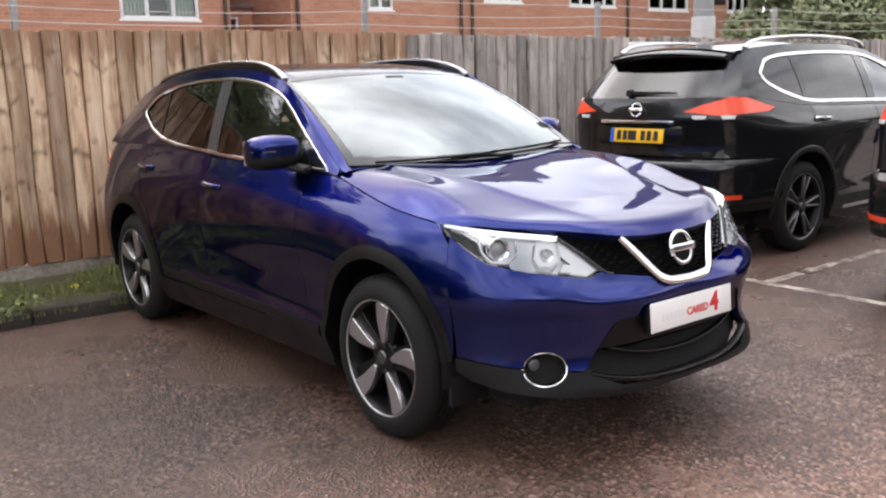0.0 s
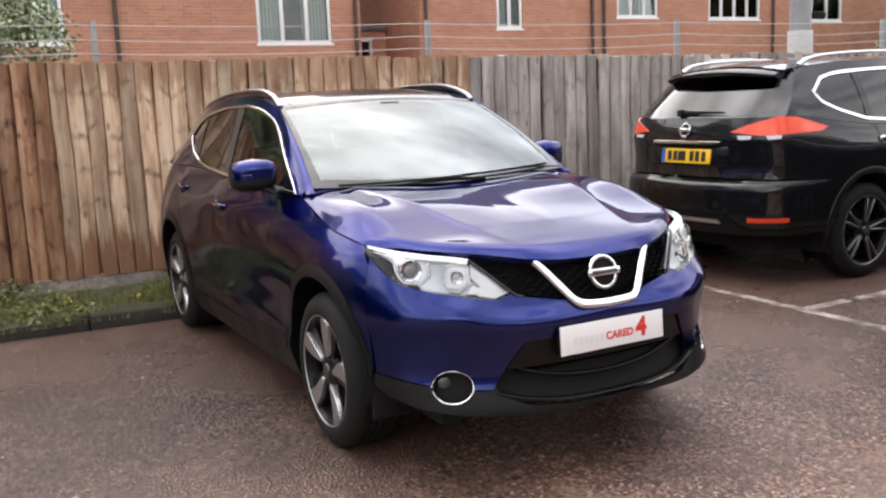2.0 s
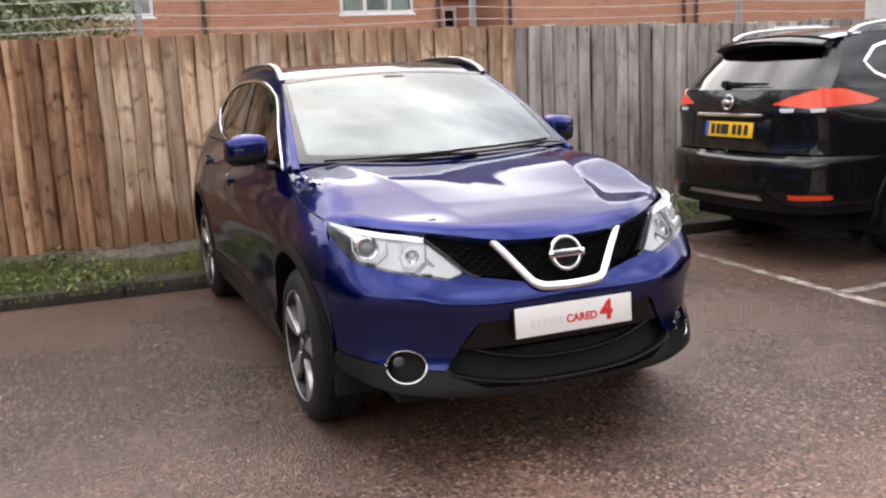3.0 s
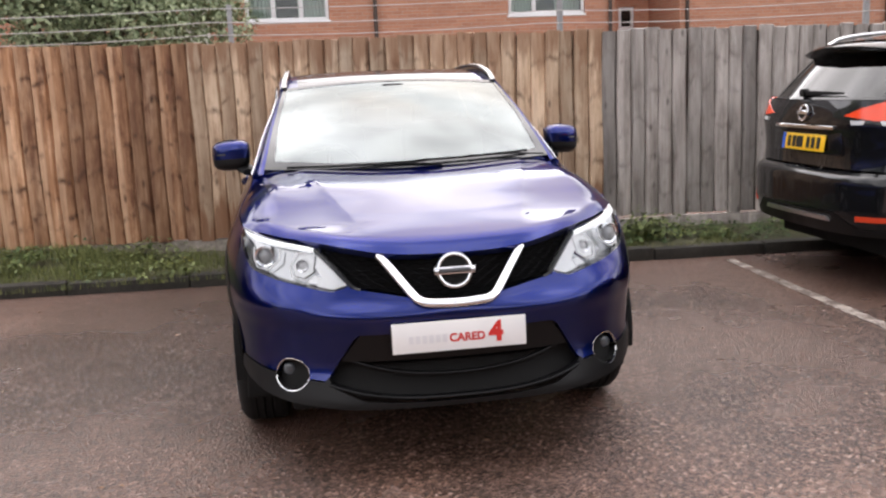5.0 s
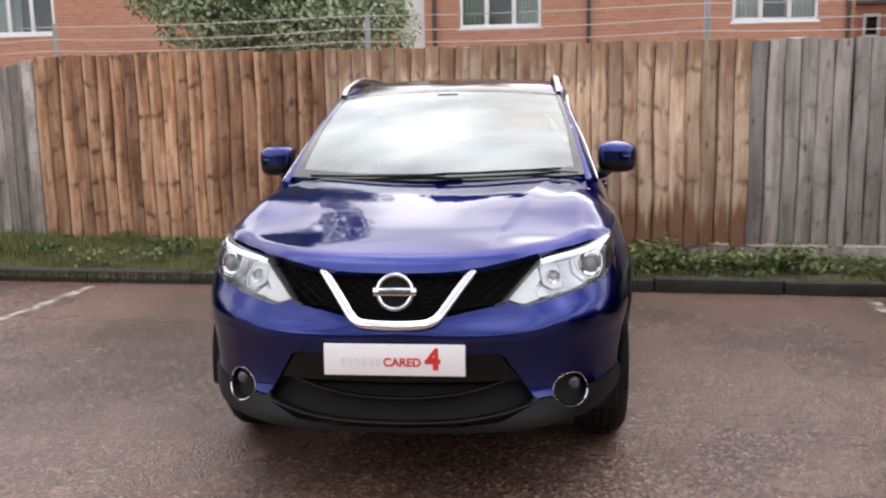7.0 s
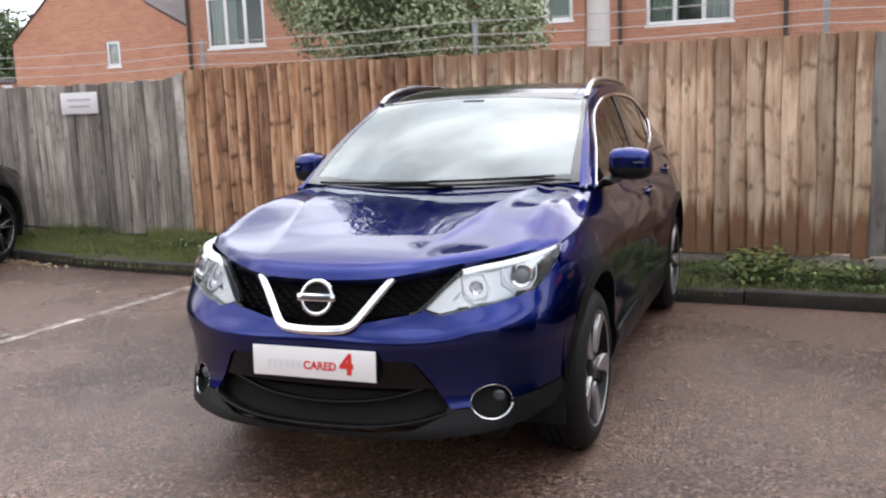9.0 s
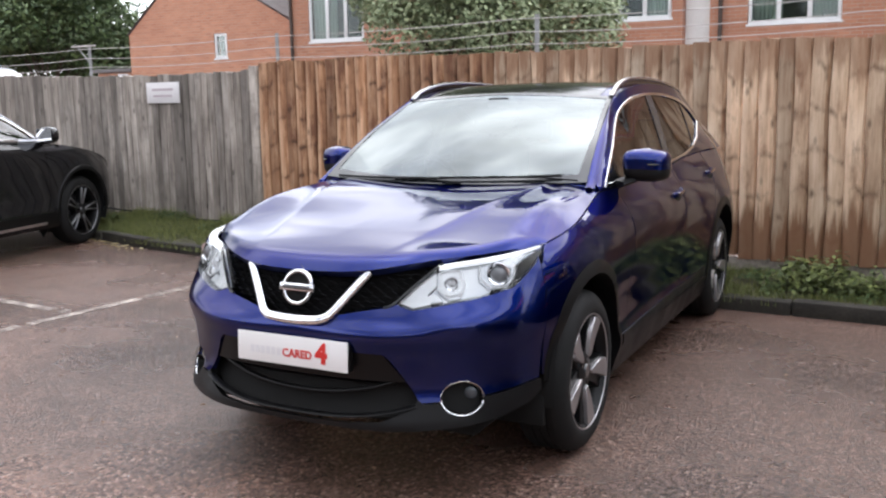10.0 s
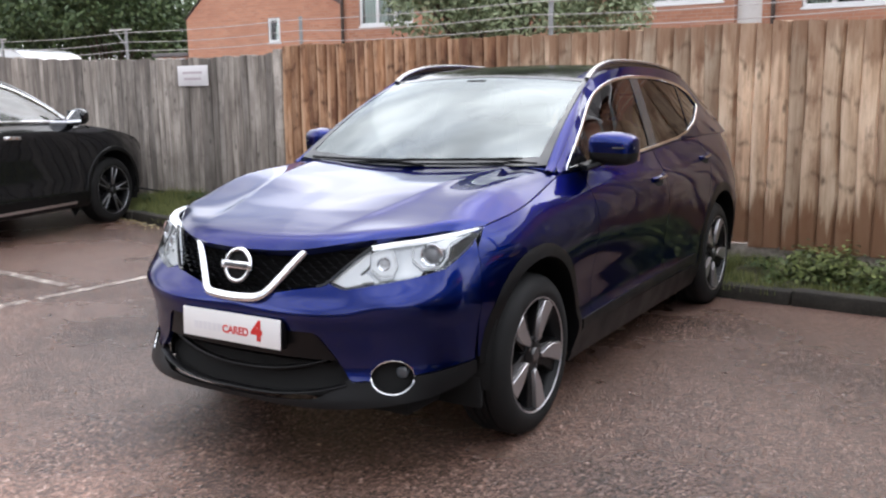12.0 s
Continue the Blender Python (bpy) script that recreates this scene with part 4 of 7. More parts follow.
def tree(label, x, y, trunk_h, r, h, mat, seed, leaves=9000, size=0.09, clumps=26, name="tree"):
    rnd = random.Random(seed)
    t = empty(name, label, "tree")
    top = Vector((x + rnd.uniform(-0.2, 0.2), y, trunk_h))
    rad = min(0.05 * h, 0.14)
    part("trunk", sweep(spline([(x, y, -0.3), (x + 0.05, y, trunk_h * 0.5), tuple(top), (top.x - 0.1, y, trunk_h + 0.5 * h)], 6), rad * 2, rad * 2, up=(0, 1, 0), taper=lambda k: 1.0 - 0.8 * k, n=9, power=2), BARK, t)
    cs = []
    for i in range(clumps):
        a, e = rnd.uniform(0, 6.283), rnd.uniform(-0.35, 1.0)
        q = rnd.uniform(0.35, 0.95)
        wdt = r * q * math.sqrt(max(0.05, 1 - max(e, -0.3) ** 2 * 0.8))
        c = Vector((x + wdt * math.cos(a), y + wdt * math.sin(a), trunk_h + h * 0.42 * (1 + e)))
        cs.append((tuple(c), r * rnd.uniform(0.22, 0.4)))
        if i % 3 == 0:
            part("branch", sweep(spline([tuple(top), tuple(top.lerp(c, 0.5) + Vector((0, 0, 0.1))), tuple(c)], 5), rad * 0.7, rad * 0.7, up=(0.1, 1, 0.1), taper=lambda k: 1 - 0.8 * k, n=6, power=2), BARK, t)
    V, F = leaf_cloud(cs, leaves, size, seed)
    leaf_part("crown", V, F, mat, t)
    return t


tree("pale green leafy tree behind the fence", -2.5, 6.3, 0.95, 1.45, 4.3, LEAF_PALE, 31, 66000, 0.032, 56)
tree("slender green tree seen between the brick houses", 13.9, 30, 2.6, 1.0, 5.2, LEAF_PALE, 32, 7000, 0.09, 20)
tree("large dark green tree beyond the grey fence", -28.0, 21, 1.5, 4.0, 6.0, LEAF_DARK, 33, 40000, 0.1, 40)
tree("large dark green tree beyond the grey fence", -35, 24, 1.5, 5.5, 6.5, LEAF_DARK, 34, 40000, 0.12, 40)
tree("low dark green bush beside the gable-ended house", -23.2, 22, 0.3, 1.9, 3.4, LEAF_DARK, 39, 16000, 0.08, 22, name="bush")
tree("white-flowering bush tree beyond the grey fence", -24.2, 12.5, 0.6, 1.6, 2.7, leafy("white_blossom", (0.2, 0.25, 0.1), (0.6, 0.6, 0.45)), 35, 9000, 0.07, 20)
tree("yellow-green tree beside the brick houses", 25.0, 13.0, 1.0, 2.6, 4.6, LEAF_PALE, 36, 14000, 0.12, 28)
tree("dark green tree beside the brick houses", 30.5, 13.5, 1.0, 3.2, 5.0, LEAF_DARK, 37, 14000, 0.14, 28)
tree("dark green tree beside the brick houses", 40, 16, 1.0, 5, 6.0, LEAF_DARK, 38, 14000, 0.2, 28)

tree("tall dark green tree behind the brick houses", -2.0, 27.5, 5.0, 2.2, 11.0, LEAF_DARK, 41, 14000, 0.16, 26)
tree("tall dark green tree behind the brick houses", 27.0, 27.0, 4.0, 3.4, 12.5, LEAF_DARK, 42, 12000, 0.2, 26)

# white van standing beyond the fence: only its roof shows
van = empty("van", "white van parked beyond the grey fence", "van")
prof = spline([(-1.0, 0.35), (-1.0, 1.2), (-0.95, 2.4), (-0.85, 2.76), (0.0, 2.74), (0.6, 2.64), (1.0, 2.46), (1.3, 2.2), (1.75, 1.5), (2.4, 1.15), (2.5, 0.6), (2.45, 0.35)], 6)
vs, fs = [], []
for k, (yy, inset) in enumerate(((-0.93, 0.06), (-0.97, 0.0), (0.97, 0.0), (0.93, 0.06))):
    for px, pz in prof:
        vs.append((px, yy * (1 - 0.08 * max(0, pz - 1.2)), pz - inset * 0.5))
n = len(prof)
for k in range(3):
    for i in range(n - 1):
        fs.append((k * n + i, k * n + i + 1, (k + 1) * n + i + 1, (k + 1) * n + i))
fs += [tuple(range(n)), tuple(range(3 * n, 4 * n))[::-1]]
part("body", (vs, fs), material("white_van_paint", (0.75, 0.76, 0.78), 0.25, 0.0, Coat_Weight=1.0), van)
for sx in (-0.5, 1.6):
    for sy in (-0.85, 0.85):
        part("wheel", lathe([(0.0, sy - 0.1), (0.3, sy - 0.1), (0.33, sy - 0.06), (0.33, sy + 0.06), (0.3, sy + 0.1), (0.0, sy + 0.1)], 24, "x"), RUBBER, van).matrix_local = Matrix.Translation((sx, 0, 0.33)) @ Matrix.Rotation(radians(90), 4, "Z")
van.matrix_world = Matrix.Translation((-21.0, 12.9, -0.12))

# low brick outbuilding beside the gable-ended house, with a pale panel on its wall
out_house = empty("outbuilding", "low orange brick outbuilding with a flat dark roof", "outbuilding")
part("wall", boxed(-21.3, WY + 0.6, -0.5, -19.85, WY + 3.5, 2.5, bevel=0.01), ORANGE_BRICK, out_house)
part("roof", boxed(-21.45, WY + 0.5, 2.5, -19.8, WY + 3.6, 2.62, bevel=0.02), ROOF_TILE, out_house)
part("panel", boxed(-20.42, WY + 0.56, 1.85, -20.0, WY + 0.6, 2.45, bevel=0.01), WHITE_SIGN, out_house)

# plain unseen walls added behind and beside the walk, to darken car reflections
BACK_WALL = speckled("dark_reflected_wall", (0.07, 0.055, 0.045), (0.12, 0.095, 0.08), 0.8, 0.8, 0.1)
for nm, x0, y0, x1, y1, z in (("wall_south", -26, -16.4, 30, -16.0, 5.2), ("wall_west", -26.4, -16.4, -26.0, 7.0, 2.0), ("wall_east", 30, -16.4, 30.4, 8.0, 2.2)):
    tagged(part(nm, boxed(x0, y0, -0.1, x1, y1, z, bevel=0.03), BACK_WALL), "plain dark unseen wall added to darken reflections", "wall", kind="structure")


# ---- car bodies: a plan outline with a height profile at each station ----
class Hull:
    """The side wall of a car: wall(a, z), with a the arc from the middle of the nose (negative on the right-hand side)."""

    def __init__(self, outline, heights, stations, top):
        pts = spline(outline, 24)
        arc = np.r_[0, np.cumsum(np.linalg.norm(np.diff(pts, axis=0), axis=1))]
        self.length = arc[-1]
        self.a = np.linspace(0, self.length, 900)
        self.x, self.y = np.interp(self.a, arc, pts[:, 0]), np.interp(self.a, arc, pts[:, 1])
        tx, ty = np.gradient(self.x), np.gradient(self.y)
        ln = np.hypot(tx, ty)
        ker = np.ones(15) / 15
        nx, ny = np.convolve(np.pad(ty / ln, 7, "edge"), ker, "valid"), np.convolve(np.pad(-tx / ln, 7, "edge"), ker, "valid")
        nx[:8] *= np.linspace(0, 1, 8)
        ln = np.hypot(nx, ny)
        self.nx, self.ny = nx / ln, ny / ln
        self.z = np.linspace(heights[0], heights[-1], 400)
        cols, places = [], []
        for (sx, sy), prof in stations:
            places.append(self.near(sx, sy))
            cols.append(pchip(list(zip(heights, prof)))(self.z))
        cols = np.array(cols)
        self.off = np.stack([pchip(list(zip(places, cols[:, j])))(self.a) for j in range(len(self.z))], 1)
        self.top = pchip(top)

    def near(self, x, y):
        return float(self.a[np.argmin((self.x - x) ** 2 + (self.y - y) ** 2)])

    def at_y(self, y):
        """The arc at which the flank passes y."""
        lo = int(np.argmax(self.x > 0.6))
        hi = len(self.x) - int(np.argmax(self.x[::-1] > 0.6))
        return float(np.interp(y, self.y[lo:hi], self.a[lo:hi]))

    def wall(self, a, z):
        a, z = np.asarray(a, float), np.asarray(z, float)
        s, b = np.where(a < 0, -1.0, 1.0), np.abs(a)
        fi = np.clip(b / self.length * (len(self.a) - 1), 0, len(self.a) - 1.001)
        fj = np.clip((z - self.z[0]) / (self.z[-1] - self.z[0]) * (len(self.z) - 1), 0, len(self.z) - 1.001)
        i, j = fi.astype(int), fj.astype(int)
        u, v = fi - i, fj - j
        o = self.off
        off = o[i, j] * (1 - u) * (1 - v) + o[i + 1, j] * u * (1 - v) + o[i, j + 1] * (1 - u) * v + o[i + 1, j + 1] * u * v
        x, y, nx, ny = (np.interp(b, self.a, q) for q in (self.x, self.y, self.nx, self.ny))
        return np.stack([s * (x + nx * off), y + ny * off, z], -1)


def side_sign(side):
    return 1 if side == "left" else -1


def mirrored(data):
    return [(-x, y, z) for x, y, z in data[0]], [f[::-1] for f in data[1]]


OUTLINE = [(0, -0.885), (0.26, -0.872), (0.45, -0.828), (0.61, -0.738), (0.702, -0.648), (0.766, -0.552), (0.815, -0.433), (0.85, -0.275), (0.868, -0.1), (0.872, 0.1), (0.87, 0.4), (0.868, 1.3), (0.872, 2.2), (0.876, 2.65),
           (0.86, 3.0), (0.81, 3.25), (0.69, 3.39), (0.40, 3.45), (0, 3.465)]
HEIGHTS = [0.18, 0.29, 0.37, 0.44, 0.56, 0.625, 0.645, 0.66, 0.68, 0.74, 0.80, 0.87, 0.94, 1.02, 1.10]
STATIONS = [
    ((0, -0.885), [-0.12, -0.006, -0.03, -0.04, -0.028, -0.02, -0.027, -0.032, -0.038, -0.045, -0.07, -0.1, -0.14, -0.18, -0.22]),
    ((0.38, -0.85), [-0.13, 0.002, -0.024, -0.042, -0.022, -0.003, -0.01, -0.03, -0.05, -0.085, -0.115, -0.145, -0.18, -0.22, -0.26]),
    ((0.61, -0.738), [-0.13, 0.0, -0.018, -0.034, -0.02, -0.003, -0.001, 0, -0.01, -0.062, -0.098, -0.135, -0.17, -0.2, -0.24]),
    ((0.80, -0.5), [-0.12, -0.012, -0.014, -0.02, -0.012, 0, 0, -0.0017, -0.004, -0.016, -0.034, -0.062, -0.125, -0.16, -0.2]),
    ((0.872, 0.0), [-0.06, -0.02, -0.005, -0.005, 0, 0, 0, 0, 0, -0.002, -0.008, -0.03, -0.068, -0.14, -0.19]),
    ((0.87, 0.6), [-0.08, -0.04, -0.02, -0.038, -0.034, -0.022, -0.018, -0.0155, -0.012, -0.006, -0.005, -0.016, -0.045, -0.095, -0.135]),
    ((0.868, 1.3), [-0.08, -0.04, -0.02, -0.044, -0.04, -0.027, -0.023, -0.0195, -0.015, -0.007, -0.005, -0.012, -0.032, -0.08, -0.125]),
    ((0.876, 2.65), [-0.08, -0.04, -0.02, -0.01, 0, 0, 0, 0, 0, -0.004, -0.012, -0.028, -0.055, -0.1, -0.15]),
    ((0.81, 3.25), [-0.1, -0.05, -0.02, -0.01, 0, 0, 0, -0.0022, -0.005, -0.01, -0.02, -0.04, -0.06, -0.09, -0.13]),
    ((0, 3.465), [-0.12, -0.06, -0.02, -0.01, 0, 0, 0, -0.0129, -0.03, -0.04, -0.05, -0.06, -0.08, -0.1, -0.12]),
]
BELT = [(-0.9, 0.83), (-0.32, 0.907), (-0.08, 0.941), (0.1, 0.973), (0.25, 1.003), (0.42, 1.036), (0.7, 1.045), (1.0, 1.05), (1.5, 1.065), (2.1, 1.09), (2.6, 1.095), (3.5, 1.08)]
hull = Hull(OUTLINE, HEIGHTS, STATIONS, BELT)
ARCH_Z, WHEELBASE = 0.345, 2.646
zA = pchip([(0.38, 1.05), (0.6, 1.172), (0.8, 1.288), (1.0, 1.395), (1.12, 1.448), (1.35, 1.497), (1.7, 1.518), (2.2, 1.508), (2.7, 1.455), (3.1, 1.38), (3.3, 1.33)])
xA = pchip([(0.38, 0.735), (0.7, 0.685), (1.1, 0.605), (1.6, 0.605), (2.2, 0.595), (2.8, 0.555), (3.15, 0.515), (3.3, 0.49)])
Y_GRID = np.linspace(-0.45, 3.2, 300)
A_GRID = np.array([hull.at_y(y) for y in Y_GRID])
BX = pchip([(float(y), float(hull.wall(a, hull.top(y))[0])) for y, a in zip(Y_GRID[::6], A_GRID[::6])])


def arc_y(y):
    return np.interp(y, Y_GRID, A_GRID)


def cabin(y, z):
    """The left flank above the belt line."""
    y, z = np.asarray(y, float), np.asarray(z, float)
    zb, zt = hull.top(y), zA(y)
    t = (z - zb) / np.maximum(zt - zb, 0.02)
    xb, xt = BX(y), xA(y)
    x = xb + (xt - xb) * t + 0.03 * np.clip(t, 0, 1) * (1 - np.clip(t, 0, 1))
    return np.stack([x, y, z], -1)


def hood_front(X):
    return HOOD_F(np.abs(X))


HOOD_F = pchip([(0, -0.792), (0.2, -0.785), (0.36, -0.762), (0.5, -0.715), (0.65, -0.63), (0.8, -0.52), (0.92, -0.415), (1.0, -0.335)])
HOOD_B = pchip([(0, 0.275), (0.5, 0.305), (0.85, 0.37), (1.0, 0.43)])
HOOD_R = pchip([(-0.9, 0.80), (-0.79, 0.857), (-0.715, 0.888), (-0.63, 0.902), (-0.5, 0.914), (-0.42, 0.93), (-0.3, 0.962), (-0.2, 0.994), (-0.1, 1.02), (0, 1.035), (0.2, 1.052), (0.45, 1.068)])
HOOD_C = pchip([(-0.9, 0.80), (-0.80, 0.853), (-0.77, 0.868), (-0.70, 0.891), (-0.5, 0.932), (-0.2, 0.98), (0.1, 1.022), (0.45, 1.06)])


def hood(X, t):
    """The bonnet: X from -1 (right) to 1 (left), t from the nose to the screen. It swells to a crest over each wing and folds down to the shut line."""
    X, t = np.asarray(X, float), np.asarray(t, float)
    f, b = hood_front(X), HOOD_B(np.abs(X))
    y = f + (b - f) * t
    x = X * BX(np.maximum(y, -0.335))
    a, d = np.abs(X), y - f
    ze, zr = hull.top(np.maximum(y, -0.335)), HOOD_R(y)
    zc = HOOD_C(y) + 0.011 * np.clip((t - 0.1) / 0.9, 0, 1) ** 2
    fold = np.clip((a - 0.80) / 0.194, 0, 1)
    z = np.where(a < 0.80, zc + (zr - zc) * (a / 0.80) ** 1.4, ze + (zr - ze) * (1 - fold ** 2))
    z = z - 0.024 * np.clip(1 - d / 0.07, 0, 1) ** 2
    # the middle stands up between two creases that run together towards the nose
    r = np.abs(x) - (0.265 + 0.26 * np.clip((y + 0.79) / 1.05, 0, 1))
    crease = 0.012 * np.exp(-np.maximum(r, 0) / 0.045) - 0.004 * np.clip(-r / 0.3, 0, 1)
    z = z + crease * (1 - a ** 6) * np.clip((d - 0.02) / 0.3, 0, 1)
    return np.stack([x, y, z], -1)


def screen(s, t):
    """The windscreen: s from -1 to 1 across, t from the cowl to the roof."""
    s, t = np.asarray(s, float), np.asarray(t, float)
    x = s * (0.706 + (0.598 - 0.706) * t)
    yb = 0.395 - 0.15 * (1 - s**2)
    yt = 1.115 - 0.05 * (1 - s**2)
    zb, zt = 1.062 + 0.012 * s**2, 1.478 - 0.03 * s**2
    bow = 0.022 * 4 * t * (1 - t)
    return np.stack([x, yb + (yt - yb) * t - bow * 0.5, zb + (zt - zb) * t + bow], -1)


def roof(s, y):
    s, y = np.asarray(s, float), np.asarray(y, float)
    crown = 0.02
    z = zA(y) + crown * (1 - np.abs(s) ** 2.2) * np.clip((y - 0.5) / 1.1, 0.55, 1)
    return np.stack([s * xA(y), y, z], -1)


def arch_ring(yc, k=1.0, n=64, t=None):
    """The wheel opening's edge in (arc, height): fuller ahead of the wheel than behind it. k scales it."""
    t = np.linspace(0, 2 * np.pi, n, endpoint=False) if t is None else t
    c, s = np.cos(t), np.sin(t)
    if yc == 0:
        power = np.where(c < 0, 2.2, 1.88)
        ry = np.where(c < 0, 0.425, 0.438)
        mid = 0.004
    else:
        power, ry, mid = 2.1 + 0 * c, 0.425 + 0 * c, 0.0
    y = yc + mid + ry * k * np.sign(c) * np.abs(c) ** (2 / power)
    z = 0.345 + 0.452 * k * np.sign(s) * np.abs(s) ** (2 / power)
    return np.stack([arc_y(y), z], 1)


def flip(poly):
    p = np.array(poly, float)
    p[:, 0] *= -1
    return p[::-1]


def wheel(parent, side, y, mats, r=0.333, rim_r=0.241, spokes=5, x_face=0.836, twin=False):
    """A road wheel: tyre, rim barrel, spokes, cap, brake disc. Its face looks outwards."""
    s = side_sign(side)
    w = new("wheel")
    w.parent = parent
    w.matrix_local = Matrix.Translation((s * x_face, y, r)) @ (Matrix.Identity(4) if s > 0 else Matrix.Rotation(math.pi, 4, "Z"))
    tyre = [(rim_r - 0.012, -0.18), (rim_r + 0.02, -0.192), (r - 0.035, -0.194), (r - 0.008, -0.184), (r, -0.165)]
    for k in range(4):
        x0 = -0.155 + k * 0.033
        tyre += [(r, x0), (r, x0 + 0.022), (r - 0.007, x0 + 0.024), (r - 0.007, x0 + 0.031)]
    tyre += [(r, -0.034), (r - 0.004, -0.02), (r - 0.016, -0.004), (r - 0.038, 0.010), (r - 0.06, 0.016), (rim_r + 0.018, 0.017), (rim_r + 0.004, 0.014), (rim_r - 0.012, 0.0)]
    part("tyre", lathe(tyre, 72), RUBBER, w)
    rim = [(rim_r - 0.03, -0.19), (rim_r - 0.035, -0.04), (rim_r - 0.022, -0.012), (rim_r - 0.016, 0.004), (rim_r - 0.012, 0.010)]
    part("rim", lathe(rim, 72), mats["web"], w)
    part("rim_edge", lathe([(rim_r - 0.008, 0.009), (rim_r - 0.005, 0.012), (rim_r - 0.001, 0.012), (rim_r + 0.002, 0.006), (rim_r + 0.002, -0.01)], 72), mats["lip"], w)
    part("barrel", lathe([(0.0, -0.12), (rim_r - 0.03, -0.12), (rim_r - 0.03, -0.16)], 40), DARK, w)
    part("brake_disc", lathe([(0.05, -0.075), (0.155, -0.075), (0.155, -0.09), (0.05, -0.09)], 40), GREY_PAINT, w)
    # black web under the faces, then the bright faces
    for k in range(spokes):
        th = 2 * math.pi * k / spokes + math.pi / 2 + (0.37 if s > 0 else -0.52)
        mt = Matrix.Rotation(th, 4, "X")
        if twin:
            shapes = [[(0.06, -0.014), (0.24, -0.048), (0.24, -0.034), (0.06, -0.002)], [(0.06, 0.002), (0.24, 0.034), (0.24, 0.048), (0.06, 0.014)]]
        else:
            shapes = [[(0.06, -0.006), (0.105, -0.034), (0.155, -0.055), (0.22, -0.063), (0.232, -0.02), (0.230, 0.026), (0.155, 0.015), (0.073, 0.012)]]
        web = [(0.03, -0.04), (0.12, -0.052), (0.23, -0.085), (0.232, 0.085), (0.12, 0.052), (0.03, 0.04)] if not twin else [(0.03, -0.03), (0.236, -0.055), (0.236, 0.055), (0.03, 0.03)]
        for poly, x0, x1, mat, nm in [(web, -0.055, -0.018, mats["web"], "spoke_web")] + [(q, -0.03, 0.0, mats["face"], "spoke") for q in shapes]:
            bm = bmesh.new()
            lo = [bm.verts.new((x0, a * 0 + b, a)) for a, b in poly]
            hi = [bm.verts.new((x1 + 0.012 * (a / 0.24) ** 2, b * 0.93, a)) for a, b in poly]
            bm.faces.new(lo[::-1])
            bm.faces.new(hi)
            for i in range(len(poly)):
                j = (i + 1) % len(poly)
                bm.faces.new((lo[i], lo[j], hi[j], hi[i]))
            bmesh.ops.recalc_face_normals(bm, faces=bm.faces)
            bmesh.ops.bevel(bm, geom=[e for e in bm.edges], offset=0.003, segments=1, affect="EDGES")
            bm.transform(mt)
            part(nm, bm, mat, w)
    part("hub", lathe([(0.0, -0.004), (0.03, -0.004), (0.07, -0.012), (0.085, -0.03), (0.085, -0.06)], 40), mats["web"], w)
    part("centre_cap", lathe([(0.0, 0.003), (0.026, 0.002), (0.03, -0.004)], 28), GREY_PAINT, w)
    for k in range(5):
        th = 2 * math.pi * (k + 0.5) / 5 + math.pi / 2
        part("wheel_nut", tube((-0.02, -math.sin(th) * 0.055, math.cos(th) * 0.055), (-0.004, -math.sin(th) * 0.055, math.cos(th) * 0.055), 0.009, 6), GREY_PAINT, w)
    return w


# ---- the blue car ----
car = empty("car", "dark blue metallic crossover car with five-spoke alloy wheels, parked on tarmac", "car")
STEP = (0.022, 0.02)
FA, FD, DB, RD = arc_y(-0.44), arc_y(0.60), arc_y(1.60), arc_y(2.34)

# outlines on the nose, in (arc, height), left half
near = hull.near
HL = [(1.135, 0.907), (0.983, 0.828), (0.885, 0.776), (0.74, 0.748), (0.655, 0.737), (0.48, 0.712), (0.405, 0.73), (0.496, 0.798), (0.592, 0.857), (0.81, 0.879), (0.968, 0.895)]
GRILLE_TOP = [(0.62, 0.87), (near(0.40, -0.845), 0.866), (near(0.2, -0.876), 0.862), (0, 0.86)]
GRILLE_LOW = [(0, 0.655), (near(0.125, -0.88), 0.66), (near(0.17, -0.878), 0.685), (near(0.27, -0.87), 0.703), (0.40, 0.722), (0.45, 0.735), (0.53, 0.80), (0.60, 0.85)]
GRILLE = np.array(GRILLE_LOW + GRILLE_TOP[:-1] + [(-a, z) for a, z in GRILLE_TOP[::-1]] + [(-a, z) for a, z in GRILLE_LOW[::-1][:-1]])
LOW_HALF = [(0, 0.300), (0.2, 0.304), (0.365, 0.318), (0.478, 0.362), (0.50, 0.395), (0.465, 0.445), (0.39, 0.545), (0.365, 0.56), (0, 0.562)]
LOWER = np.array(LOW_HALF + [(-a, z) for a, z in LOW_HALF[::-1][1:-1]])
FOG = ring(0.665, 0.397, 0.084, 0.061, 40)
FOG_R = flip(FOG)
HL_R = flip(HL)
CLAD_LINE = [(near(0.50, -0.80), 0.384), (near(0.58, -0.765), 0.390), (near(0.75, -0.638), 0.405), (arc_y(-0.47), 0.425)]

